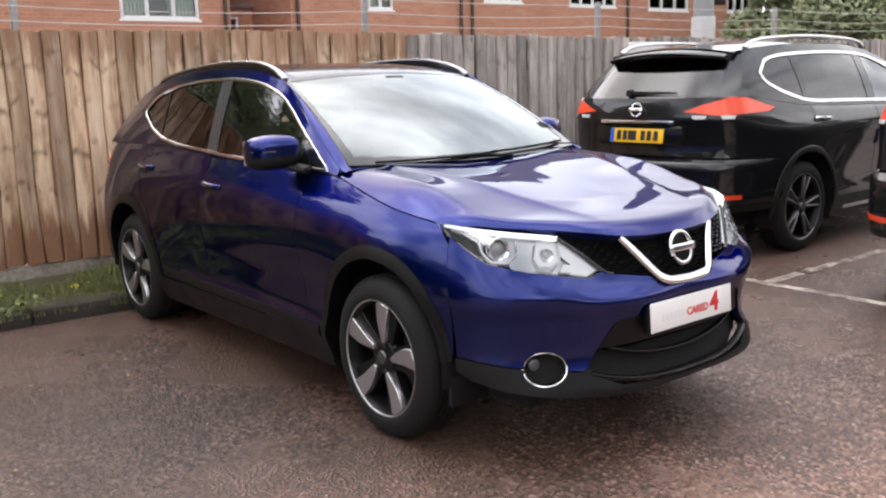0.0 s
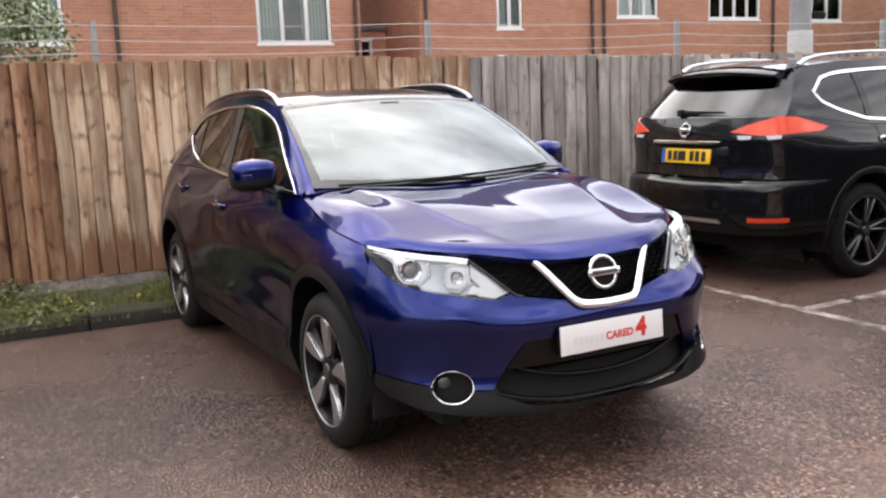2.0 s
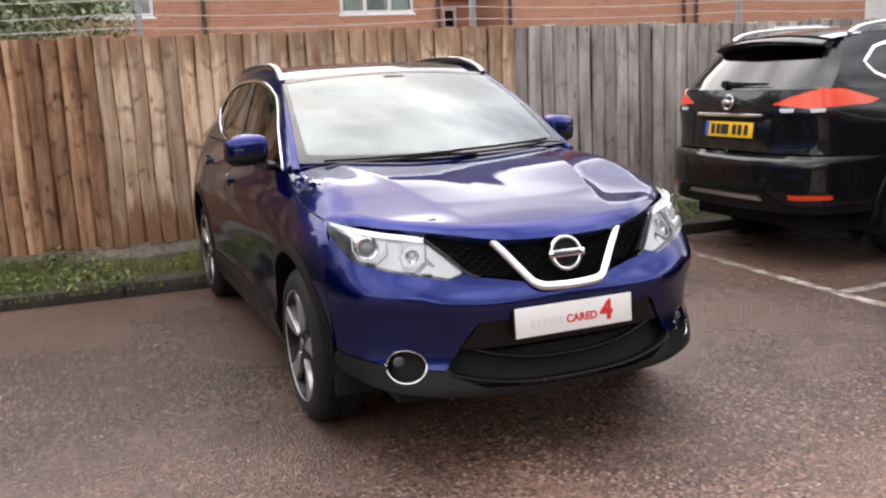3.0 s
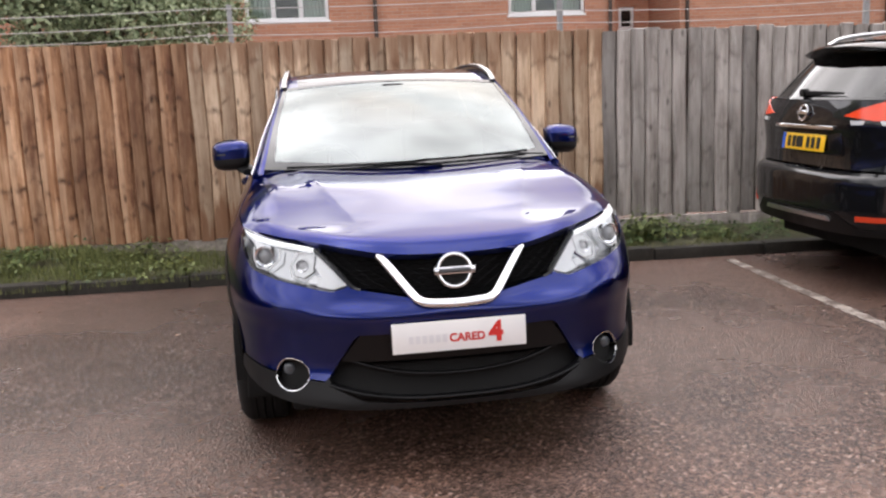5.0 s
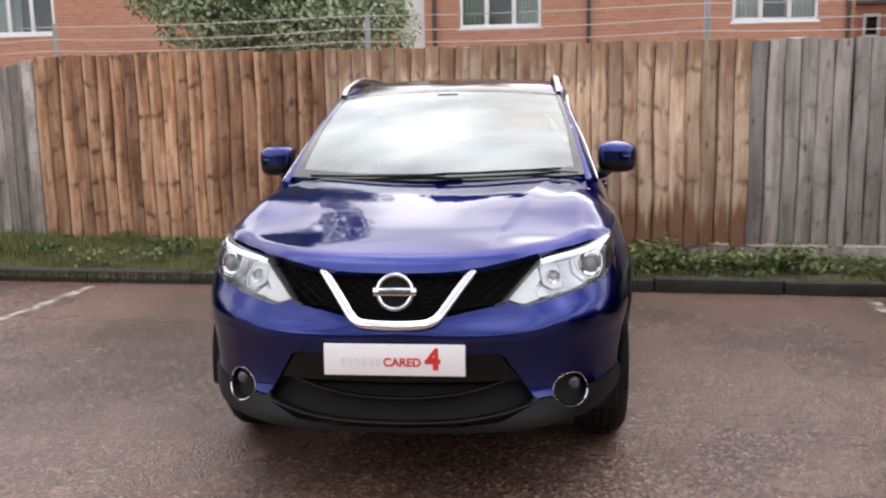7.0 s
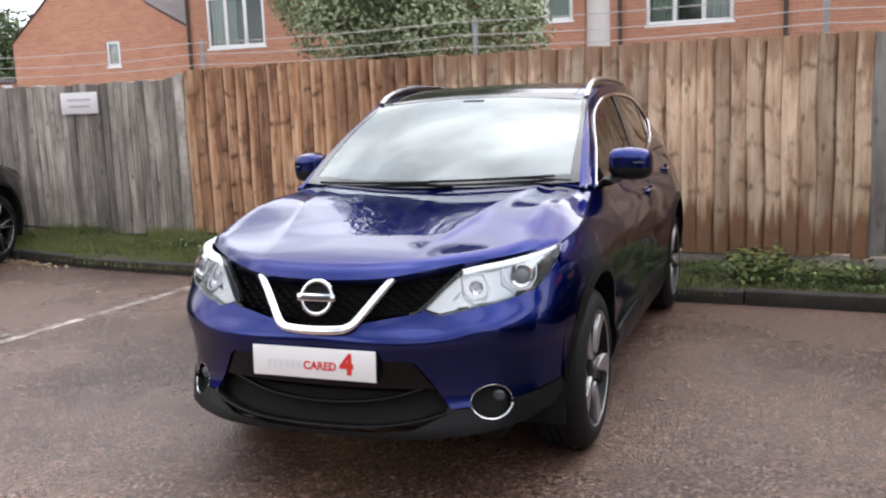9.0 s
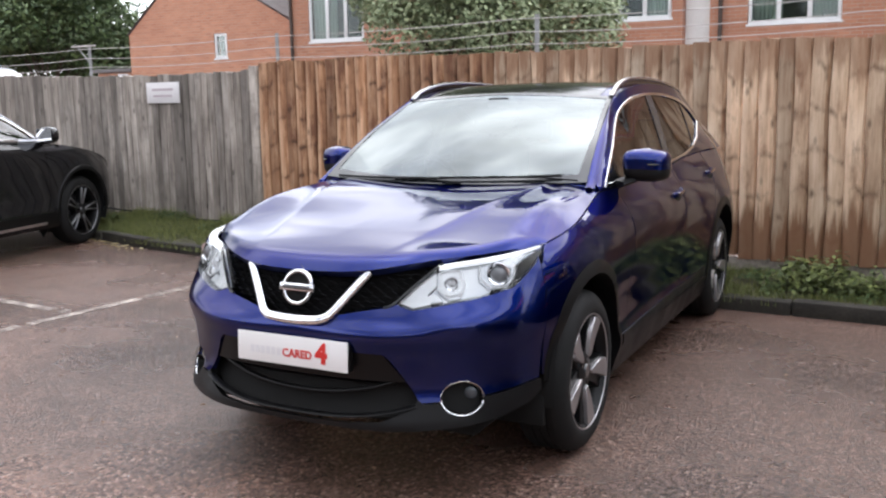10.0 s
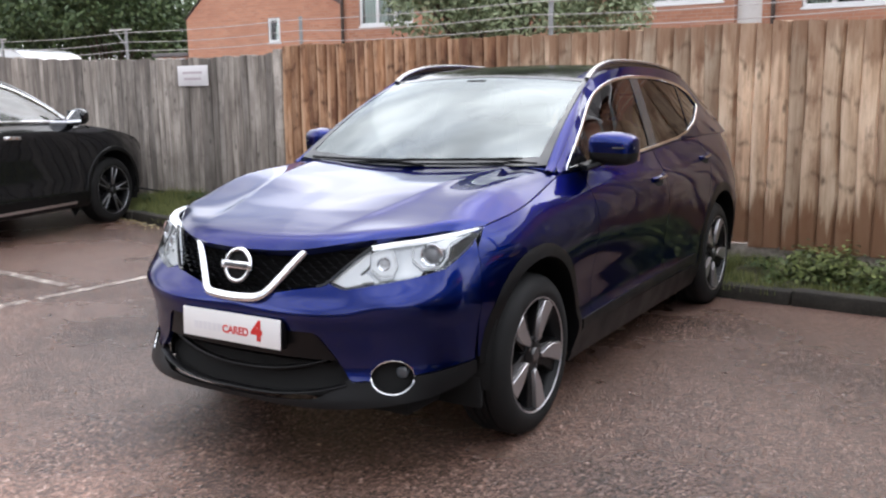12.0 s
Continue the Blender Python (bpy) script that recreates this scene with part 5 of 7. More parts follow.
# painted panels
top_front = [(near(x, y), z) for x, y, z in ((0.85, -0.5, 0.868), (0.70, -0.68, 0.862), (0.57, -0.772, 0.858))]
bumper = ([(0, 0.33)] + CLAD_LINE + [(FA, 0.425), (arc_y(-0.425), 0.6), (arc_y(-0.40), 0.838), (arc_y(-0.40), 0.87)] + top_front[1:] + [(0, 0.858)])
bumper_full = np.array(bumper + [(-a, z) for a, z in bumper[::-1][1:-1]])
part("front_bumper", patch(hull.wall, bumper_full, (0.016, 0.014), holes=[np.array(HL), HL_R, GRILLE, LOWER, FOG, FOG_R], flange=0.02), BLUE, car)
valance = [(0, 0.284), (near(0.4, -0.845), 0.287), (near(0.6, -0.75), 0.297), (near(0.75, -0.638), 0.315), (near(0.84, -0.52), 0.345), (arc_y(-0.435), 0.375), (arc_y(-0.435), 0.418)] + [(a, z - 0.005) for a, z in CLAD_LINE[::-1]] + [(0, 0.36)]
valance_full = np.array(valance + [(-a, z) for a, z in valance[::-1][1:-1]])
part("bumper_valance", patch(hull.wall, valance_full, (0.016, 0.014), holes=[LOWER, FOG, FOG_R], lift=0.004, flange=0.03), CLAD, car, "black plastic lower bumper")


def panel(name, outline, holes=(), mat=None, step=STEP, label="", lift=0.0):
    """A panel on the left flank and its mirror on the right."""
    for sgn in (1, -1):
        o = np.array(outline) if sgn > 0 else flip(outline)
        h = [np.array(q) if sgn > 0 else flip(q) for q in holes]
        part(name, patch(hull.wall, o, step, holes=h, flange=0.016, lift=lift), mat or BLUE, car, label)


def top_line(y0, y1, n=14, drop=0.004):
    ys = np.linspace(y0, y1, n)
    return [(float(arc_y(y)), float(hull.top(y)) - drop) for y in ys]


G = 0.0022
R_OPEN = 0.405
front_arch, rear_arch = arch_ring(0, 0.93), arch_ring(WHEELBASE, 0.93)
fender = [(arc_y(-0.425) + G, 0.43), (arc_y(-0.425) + G, 0.6), (arc_y(-0.40) + G, 0.838), (arc_y(-0.333), 0.905)] + top_line(-0.31, 0.42, 12) + [(FD - G + 0.0, 1.036), (FD - G, 0.9), (FD - 0.03, 0.32), (arc_y(0.36), 0.32)]
panel("front_wing", fender, [front_arch], step=(0.014, 0.014))
panel("front_door", [(FD + G - 0.03, 0.33), (FD + G, 0.9)] + top_line(0.60, 1.6, 10) + [(DB - G, 0.9), (DB - G + 0.012, 0.33)])
panel("rear_door", [(DB + G + 0.012, 0.33), (DB + G, 0.9)] + top_line(1.605, 2.5, 10) + [(arc_y(2.5), 0.95), (RD - G, 0.72), (arc_y(2.235), 0.55), (arc_y(2.2), 0.33)], [rear_arch])
quarter = [(arc_y(2.205) + G, 0.33), (arc_y(2.24) + G, 0.55), (RD + G, 0.72), (arc_y(2.505) + G, 0.95)] + top_line(2.51, 3.15, 8) + [(hull.length, 1.075), (hull.length, 0.35), (arc_y(3.0), 0.3)]
panel("rear_quarter_panel", quarter, [rear_arch], step=(0.02, 0.016))

# cladding: sills, arches, rear skirt
panel("sill_cladding", [(arc_y(0.34), 0.20), (arc_y(0.40), 0.33), (arc_y(0.46), 0.345), (arc_y(2.15), 0.345), (arc_y(2.26), 0.33), (arc_y(2.31), 0.20)], [front_arch, rear_arch], CLAD, lift=0.006, label="black plastic sill cladding")
panel("rear_skirt", [(arc_y(2.98), 0.25), (arc_y(3.02), 0.36), (hull.length, 0.42), (hull.length, 0.22)], [rear_arch], CLAD, lift=0.006)
panel("door_moulding", [(arc_y(0.44), 0.345), (arc_y(0.44), 0.385), (arc_y(2.16), 0.41), (arc_y(2.16), 0.36)], (), CLAD, lift=0.008)
for yc in (0.0, WHEELBASE):
    a0, a1 = (6, 196) if yc == 0 else (-14, 190)
    for sgn in (1, -1):
        th = np.pi - np.radians(np.linspace(a0, a1, 60))
        outer, inner = arch_ring(yc, 1.0, t=th), arch_ring(yc, 0.88, t=th)
        rows = 5
        vs, fs = [], []
        for k in range(60):
            for j in range(rows + 1):
                t = j / rows
                q = inner[k] + (outer[k] - inner[k]) * t
                p = hull.wall(q[0], q[1])
                vs.append((sgn * (p[0] + 0.007 - 0.005 * t * t), p[1], p[2]))
            b = inner[k]
            p = hull.wall(b[0], b[1])
            vs.append((sgn * (p[0] - 0.09), p[1], p[2]))
        m = rows + 2
        for k in range(59):
            for j in range(rows):
                f = (k * m + j, (k + 1) * m + j, (k + 1) * m + j + 1, k * m + j + 1)
                fs.append(f if sgn < 0 else f[::-1])
            f = (k * m, k * m + rows + 1, (k + 1) * m + rows + 1, (k + 1) * m)
            fs.append(f if sgn < 0 else f[::-1])
        part("wheel_arch", (vs, fs), CLAD, car, "black plastic wheel arch trim")
        # inner liner
        prof = [(R_OPEN - 0.01, -0.02), (R_OPEN - 0.01, -0.26), (0.05, -0.27)]
        vs, fs = lathe([(r, w) for r, w in prof], 40)
        vs = [((0.86 + w) * sgn, y + yc, z + ARCH_Z + 0.01) for w, y, z in vs]
        keep = [f for f in fs if sum(vs[i][2] for i in f) / len(f) > 0.3]
        part("arch_liner", (vs, keep), DARK, car)

# bonnet, roof, pillars
sq = [(-0.996, 0.0), (0.996, 0.0), (0.996, 1.0), (-0.996, 1.0)]
part("bonnet", patch(hood, sq, (0.0125, 0.016), flange=0.03), BLUE, car)
part("scuttle", patch(lambda s, t: screen(s, t * 0.2 - 0.2) - np.stack([0 * s, 0 * s, 0.012 + 0 * s], -1), [(-0.9, 0.35), (0.9, 0.35), (0.9, 1.08), (-0.9, 1.08)], (0.05, 0.1)), DARK, car)
part("windscreen", patch(screen, [(-0.985, 0.0), (0.985, 0.0), (0.978, 0.995), (-0.978, 0.995)], (0.04, 0.05)), SCREEN_GLASS, car)
band = [(-0.985, 0.0), (0.985, 0.0), (0.978, 0.995), (-0.978, 0.995)]
inner_band = [(-0.925, 0.075), (-0.945, 0.5), (-0.94, 0.95), (-0.2, 0.965), (0.2, 0.965), (0.94, 0.95), (0.945, 0.5), (0.925, 0.075), (0.5, 0.055), (-0.5, 0.055)]
part("screen_surround", patch(lambda s, t: screen(s, t), band, (0.015, 0.012), holes=[dense(inner_band, 0.05)], lift=0.002), FRIT, car, "black printed border of the windscreen")
SUNROOF = [(-0.84, 1.135), (0.84, 1.135), (0.82, 2.45), (-0.82, 2.45)]
part("roof", patch(roof, [(-1, 1.10), (1, 1.10), (1, 3.25), (-1, 3.25)], (0.03, 0.03), holes=[SUNROOF], flange=0.02), BLUE, car)
part("panoramic_roof", patch(roof, SUNROOF, (0.05, 0.05), lift=0.002), GLOSS_BLACK, car, "black glass panoramic roof")
DLO = [(0.468, 1.052), (0.63, 1.146), (0.80, 1.243), (0.97, 1.333), (1.10, 1.39), (1.25, 1.43), (1.42, 1.452), (1.65, 1.462), (2.0, 1.455), (2.35, 1.425), (2.58, 1.385), (2.69, 1.345), (2.775, 1.285), (2.74, 1.262), (2.55, 1.185), (2.36, 1.135), (2.1, 1.105), (1.5, 1.078), (1.0, 1.062)]
DLO_S = spline(DLO[1:12], 4).tolist()
DLO_F = np.array([DLO[0]] + DLO_S + DLO[12:])
flank = np.array([(0.385, 1.04)] + [(y, float(zA(y)) - 0.001) for y in np.linspace(0.41, 3.25, 50)] + [(3.25, 1.09)] + [(y, float(hull.top(y))) for y in np.linspace(3.2, 0.42, 40)])
for sgn in (1, -1):
    fix = (lambda d: d) if sgn > 0 else mirrored
    part("cabin_side", fix(patch(cabin, flank, (0.016, 0.012), holes=[DLO_F], flange=0.02)), BLUE, car)
    for nm, y0, y1, mat in (("front_window", 0.40, 1.575, DOOR_GLASS), ("rear_window", 1.69, 2.40, PRIVACY), ("quarter_window", 2.44, 2.9, PRIVACY)):
        poly = clip_poly(clip_poly(DLO_F, 0, y1, True), 0, y0, False)
        part(nm, fix(patch(cabin, poly, (0.03, 0.03), lift=-0.006)), mat, car)
    for nm, y0, y1, mat in (("b_pillar", 1.57, 1.695, PILLAR_GREY), ("c_pillar_trim", 2.395, 2.445, GLOSS_BLACK), ("quarter_post", 0.66, 0.70, GLOSS_BLACK)):
        poly = clip_poly(clip_poly(DLO_F, 0, y1, True), 0, y0, False)
        part(nm, fix(patch(cabin, poly, (0.02, 0.03), lift=-0.002)), mat, car)
    loop = cabin(DLO_F[:, 0], DLO_F[:, 1])
    loop = np.concatenate([loop, loop[:1]])
    dl = np.r_[0, np.cumsum(np.linalg.norm(np.diff(loop, axis=0), axis=1))]
    uu = np.linspace(0, dl[-1], 220, endpoint=False)
    loop = np.stack([np.interp(uu, dl, loop[:, k]) for k in range(3)], 1)
    trim = sweep(loop + [0.003, 0, 0], 0.017, 0.008, up=(1, 0, 0.25), closed=True, n=8)
    part("window_trim", fix(trim), CHROME, car, "chrome window surround")
    vs, fs = [], []
    for k, t in enumerate(np.linspace(-0.05, 1.0, 20)):
        p = screen(0.985, t)
        q = np.array([float(xA(p[1])), float(p[1]), float(zA(p[1]))])
        for j in range(5):
            w = j / 4
            vs.append(tuple(p + (q - p) * w + np.array([0, -0.25, 0.6]) * 0.05 * w * (1 - w)))
        if k:
            fs += [(k * 5 + j - 5, k * 5 + j, k * 5 + j + 1, k * 5 + j - 4) for j in range(4)]
    part("a_pillar", fix((vs, [f[::-1] for f in fs])), BLUE, car)
    # painted corner between bonnet, screen and pillar foot
    vs, fs = [], []
    for k in range(9):
        p = hood(0.80 + 0.197 * k / 8, 0.985) + [0, 0, -0.006]
        q = screen(0.86 + 0.16 * k / 8, 0.05) + [0, 0, 0.001]
        for j in range(4):
            w = j / 3
            vs.append(tuple(p + (q - p) * w))
        if k:
            fs += [(k * 4 + j - 4, k * 4 + j, k * 4 + j + 1, k * 4 + j - 3) for j in range(3)]
    part("cowl_corner", fix((vs, fs)), BLUE, car)
    # roof rail
    path = spline([(0.582, 1.10, 1.458), (0.579, 1.17, 1.495), (0.570, 1.28, 1.526), (0.562, 1.45, 1.549), (0.56, 1.75, 1.556), (0.557, 2.15, 1.543), (0.548, 2.5, 1.512), (0.542, 2.68, 1.485), (0.538, 2.76, 1.455)], 10)
    part("roof_rail", fix(sweep(path - [0, 0, 0.006], 0.03, 0.018, n=10)), RAIL, car, "brushed aluminium roof rail")
    part("rail_gap", fix(sweep(path - [0, 0, 0.03], 0.016, 0.034, n=6)), GLOSS_BLACK, car)

# tail: closes the back
def tail(s, t):
    s, t = np.asarray(s, float), np.asarray(t, float)
    x = s * (0.62 - 0.14 * t)
    return np.stack([x, 3.36 - 0.16 * t - 0.06 * s**2, 1.06 + 0.30 * t], -1)


part("tailgate", patch(tail, [(-1, 0), (1, 0), (1, 1), (-1, 1)], (0.08, 0.08)), BLUE, car)
part("spoiler", boxed(-0.44, 3.1, 1.335, 0.44, 3.27, 1.37, bevel=0.015), BLUE, car)
panel("tail_lamp", [(near(0.79, 3.28), 0.955), (near(0.79, 3.28), 0.90), (near(0.69, 3.39), 0.88), (near(0.5, 3.43), 0.93), (near(0.69, 3.39), 1.03), (near(0.79, 3.28), 1.02)], (), LAMP_RED, lift=0.006, label="red tail lamp")

# grille: dark backing, mesh bars, chrome V, badge
def grille_surf(a, z):
    return hull.wall(a, z) + np.stack([0 * a, 0.065 + 0 * a, 0 * a], -1)


part("grille_back", patch(grille_surf, GRILLE * [1.02, 1.0], (0.02, 0.015)), DARK, car)
for k in range(13):
    z = 0.672 + k * 0.0155
    row = []
    for a in np.linspace(-0.62, 0.62, 125):
        row.append((a, z + 0.0035 * math.sin(a * 120 + k * math.pi)))
    row = np.array(row)
    ok = in_poly(row, GRILLE) & ~in_poly(row, np.array(HL)) & ~in_poly(row, HL_R)
    run = []
    for inside, q in zip(list(ok) + [False], list(row) + [None]):
        if inside:
            run.append(q)
        else:
            if len(run) > 4:
                q2 = np.array(run)
                part("grille_bar", sweep(hull.wall(q2[:, 0], q2[:, 1]) + [0, 0.022, 0], 0.018, 0.0045, n=4), GLOSS_BLACK, car)
            run = []
vv = spline([(0.268, -0.748, 0.838), (0.247, -0.764, 0.811), (0.219, -0.785, 0.775), (0.189, -0.809, 0.735), (0.158, -0.834, 0.696), (0.140, -0.847, 0.680), (0.115, -0.858, 0.670), (0.085, -0.863, 0.667), (0.045, -0.866, 0.665), (0, -0.867, 0.664)], 8)
vfull = np.concatenate([vv, (vv * [-1, 1, 1])[::-1][1:]])
part("grille_chevron", sweep(vfull, 0.035, 0.024, up=(0, -1, 0.55), n=14, power=2.4), CHROME, car, "chrome V-shaped grille bar")
badge = new("badge")
badge.parent = car
badge.matrix_local = Matrix.Translation((0, -0.822, 0.774)) @ Matrix.Rotation(radians(-14), 4, "X")
th = np.linspace(0, 2 * np.pi, 56, endpoint=False)
part("badge_ring", sweep(np.stack([0.06 * np.cos(th), 0 * th, 0.06 * np.sin(th)], 1), 0.016, 0.014, up=(0, -1, 0), closed=True, n=8), CHROME, badge)
part("badge_bar", boxed(-0.076, -0.012, -0.0145, 0.076, 0.008, 0.0145, bevel=0.004), CHROME, badge)
part("badge_inlay", boxed(-0.058, -0.0135, -0.007, 0.058, -0.0115, 0.007, bevel=0.0005), GREY_PAINT, badge)
part("badge_back", lathe([(0.0, 0.012), (0.056, 0.012)], 40, "z"), DARK, badge).matrix_local = Matrix.Rotation(radians(90), 4, "X") @ Matrix.Translation((0, 0, -0.02))

# lower intake
part("intake_back", patch(lambda a, z: hull.wall(a, z) + np.stack([0 * a, 0.06 + 0 * a, 0 * a], -1), LOWER * [1.04, 1.0], (0.03, 0.02)), DARK, car)
for zc, rise, power, aw, dy, w in ((0.392, 0.062, 2.2, 0.40, 0.012, 0.022), (0.318, 0.056, 2.5, 0.49, -0.006, 0.034)):
    aa = np.linspace(-aw, aw, 45)
    path = hull.wall(aa, zc + rise * np.abs(aa / aw) ** power) + [0, dy + 0.012, 0]
    part("intake_lip", sweep(path, w, 0.012, n=10), CLAD, car)
for sx in (-1, 1):
    part("intake_side", boxed(min(sx * 0.495, sx * 0.515), -0.72, 0.33, max(sx * 0.495, sx * 0.515), -0.58, 0.56), DARK, car)
for k in range(5):
    z = 0.44 + k * 0.022
    path = [hull.wall(a, z) + np.array([0, 0.035, 0]) for a in np.linspace(-0.40, 0.40, 21)]
    part("intake_slat", sweep(path, 0.02, 0.005, n=4), CLAD, car)
part("plate_plinth", boxed(-0.25, -0.872, 0.49, 0.25, -0.845, 0.59, bevel=0.006), CLAD, car)

part("plate_surround", patch(hull.wall, [(0.365, 0.558), (-0.365, 0.558), (-0.45, 0.455), (0.45, 0.455)][::-1], (0.03, 0.015), lift=-0.006, flange=0.02), CLAD, car)

# number plate: show plate with printed words
plate = new("number_plate")
plate.parent = car
plate.matrix_local = Matrix.Translation((0, -0.879, 0.547)) @ Matrix.Rotation(radians(-3), 4, "X")
part("plate", boxed(-0.247, -0.003, -0.0555, 0.247, 0.003, 0.0555, bevel=0.002), PLATE_WHITE, plate, "white show plate with grey and red lettering")


def lettering(text, size, x, z, mat, parent, y=-0.0045, bold=0.0, shear=0.0):
    cu = bpy.data.curves.new("lettering", "FONT")
    cu.body, cu.size, cu.extrude, cu.offset, cu.shear = text, size, 0.0005, bold, shear
    cu.materials.append(mat)
    tmp = new("lettering", cu)
    me = bpy.data.meshes.new_from_object(tmp.evaluated_get(bpy.context.evaluated_depsgraph_get()))
    bpy.data.objects.remove(tmp)
    ob = new("lettering", me)
    ob.parent = parent
    ob.matrix_local = Matrix.Translation((x, y, z)) @ Matrix.Rotation(radians(90), 4, "X")
    return ob


for k in range(6):
    part("word_bar", boxed(-0.186 + k * 0.0245, -0.0042, -0.022, -0.186 + k * 0.0245 + 0.017, -0.0032, 0.006), PRINT_GREY, plate)
lettering("CARED", 0.041, -0.038, -0.022, PRINT_RED, plate, bold=0.0012)
lettering("4", 0.1, 0.11, -0.03, PRINT_RED, plate, bold=0.0045)

# head lamps and fog lamps
def lamp_bowl(a, z, depth):
    p = hull.wall(a, z)
    inward = np.stack([-np.sign(p[..., 0]) * 0.55, 0.83 + 0 * p[..., 0], 0 * p[..., 0]], -1)
    return p + inward * depth


for sgn in (1, -1):
    fix = (lambda d: d) if sgn > 0 else mirrored
    lamp = new("head_lamp")
    lamp.parent = car
    part("lens", fix(patch(hull.wall, HL, (0.012, 0.010), lift=0.003)), LAMP_GLASS, lamp)
    part("housing", fix(patch(lambda a, z: lamp_bowl(a, z, 0.034), HL, (0.012, 0.010))), REFLECTOR, lamp)
    rim = dense(HL, 0.02)
    top3, low3 = hull.wall(rim[:, 0], rim[:, 1]), lamp_bowl(rim[:, 0], rim[:, 1], 0.034)
    nr = len(rim)
    part("housing_wall", fix((list(top3) + list(low3), [(i, (i + 1) % nr, (i + 1) % nr + nr, i + nr) for i in range(nr)])), REFLECTOR, lamp)
    for a, z, r in ((0.845, 0.822, 0.040), (0.645, 0.795, 0.024)):
        p = lamp_bowl(np.array(a), np.array(z), 0.026)
        d = Vector((0.35, -0.93, 0.05)).normalized()
        m = Matrix.Translation(Vector(p)) @ d.to_track_quat("Z", "Y").to_matrix().to_4x4()
        dome = [(math.sin(q) * r * 0.72, math.cos(q) * r * 0.5) for q in np.linspace(0.01, math.pi / 2, 8)]
        for nm, prof, mat in (("projector", dome, PROJECTOR if a > 0.7 else LAMP_CLEAR), ("projector_ring", [(r * 0.74, 0.0), (r * 0.8, 0.012), (r, 0.016), (r * 1.08, 0.004), (r * 1.1, -0.03)], CHROME)):
            vs, fs = lathe(prof, 32, "z")
            vs = [tuple(m @ Vector(v)) for v in vs]
            part(nm, fix((vs, fs)), mat, lamp)
    edge = [(1.09, 0.8985), (0.968, 0.888), (0.81, 0.872), (0.68, 0.859), (0.594, 0.85)]
    q = [lamp_bowl(np.array(a), np.array(z), 0.006) for a, z in edge]
    part("light_strip", fix(sweep(spline(q, 8), 0.012, 0.023, up=(0, -0.5, 1), n=8, taper=lambda k: 0.35 + 0.65 * min(1, 2.2 * k))), DRL_WHITE, lamp, "white light guide strip")
    part("upper_panel", fix(patch(lambda a, z: lamp_bowl(a, z, 0.018), [(0.99, 0.878), (0.93, 0.862), (0.90, 0.84), (0.885, 0.85), (0.87, 0.866), (0.94, 0.879)], (0.01, 0.006), flange=0.01)), LAMP_BRIGHT, lamp)
    for outline in ([(0.775, 0.85), (0.765, 0.81), (0.80, 0.778), (0.865, 0.782), (0.905, 0.815), (0.92, 0.852)],
                    [(0.69, 0.838), (0.635, 0.842), (0.592, 0.83), (0.588, 0.775), (0.625, 0.752), (0.675, 0.757), (0.70, 0.79), (0.69, 0.838)]):
        o = np.array(outline)
        o = np.concatenate([np.linspace(o[k], o[k + 1], 6, endpoint=False) for k in range(len(o) - 1)] + [o[-1:]])
        q = lamp_bowl(o[:, 0], o[:, 1], 0.013)
        part("light_guide", fix(sweep(q, 0.005, 0.005, up=(0.4, -0.9, 0), n=6)), LAMP_BRIGHT, lamp)
    part("lamp_bezel", fix(patch(lambda a, z: lamp_bowl(a, z, 0.010), [(1.105, 0.894), (0.983, 0.833), (0.885, 0.781), (0.79, 0.760), (0.80, 0.772), (0.865, 0.776), (0.915, 0.812), (0.935, 0.85), (1.0, 0.875)], (0.012, 0.008), flange=0.01)), DARK, lamp, "dark lower lamp bezel")
    part("cell_panel", fix(patch(lambda a, z: lamp_bowl(a, z, 0.024), [(0.595, 0.832), (0.59, 0.776), (0.626, 0.754), (0.674, 0.759), (0.698, 0.79), (0.689, 0.836), (0.636, 0.841)], (0.01, 0.01))), LAMP_BRIGHT, lamp)
    part("reflector_panel", fix(patch(lambda a, z: lamp_bowl(a, z, 0.016), [(0.425, 0.734), (0.485, 0.718), (0.555, 0.73), (0.545, 0.762), (0.582, 0.79), (0.584, 0.842), (0.50, 0.792)], (0.01, 0.01), flange=0.01)), LAMP_BRIGHT, lamp)
    part("inner_wedge", fix(patch(lambda a, z: lamp_bowl(a, z, 0.012), [(0.55, 0.735), (0.60, 0.739), (0.575, 0.765), (0.548, 0.758)], (0.01, 0.008), flange=0.012)), LAMP_BRIGHT, lamp)
    rail = [(0.612, 0.862), (0.588, 0.852), (0.49, 0.793), (0.402, 0.731), (0.36, 0.717)]
    q = [hull.wall(a, z) + [0, 0.004, 0] for a, z in rail]
    part("lamp_edge", fix(sweep(spline(q, 6), 0.014, 0.014, up=(0, -1, 0.3), n=6)), GLOSS_BLACK, lamp)
    fog = new("fog_lamp")
    fog.parent = car
    fo = ring(0.665, 0.397, 0.083, 0.060, 48)
    P3 = hull.wall(fo[:, 0], fo[:, 1])
    part("bezel", fix(sweep(P3 + [-0.003, 0.004, 0], 0.008, 0.010, up=(0.5, -0.85, 0), closed=True, n=8)), CHROME, fog, "chrome oval bezel")
    part("bowl", fix(patch(lambda a, z: lamp_bowl(a, z, 0.035), fo, (0.014, 0.012), flange=-0.03)), DARK, fog)
    p = lamp_bowl(np.array(0.70), np.array(0.405), 0.03)
    d = Vector((0.3, -0.95, 0)).normalized()
    m = Matrix.Translation(Vector(p)) @ d.to_track_quat("Z", "Y").to_matrix().to_4x4()
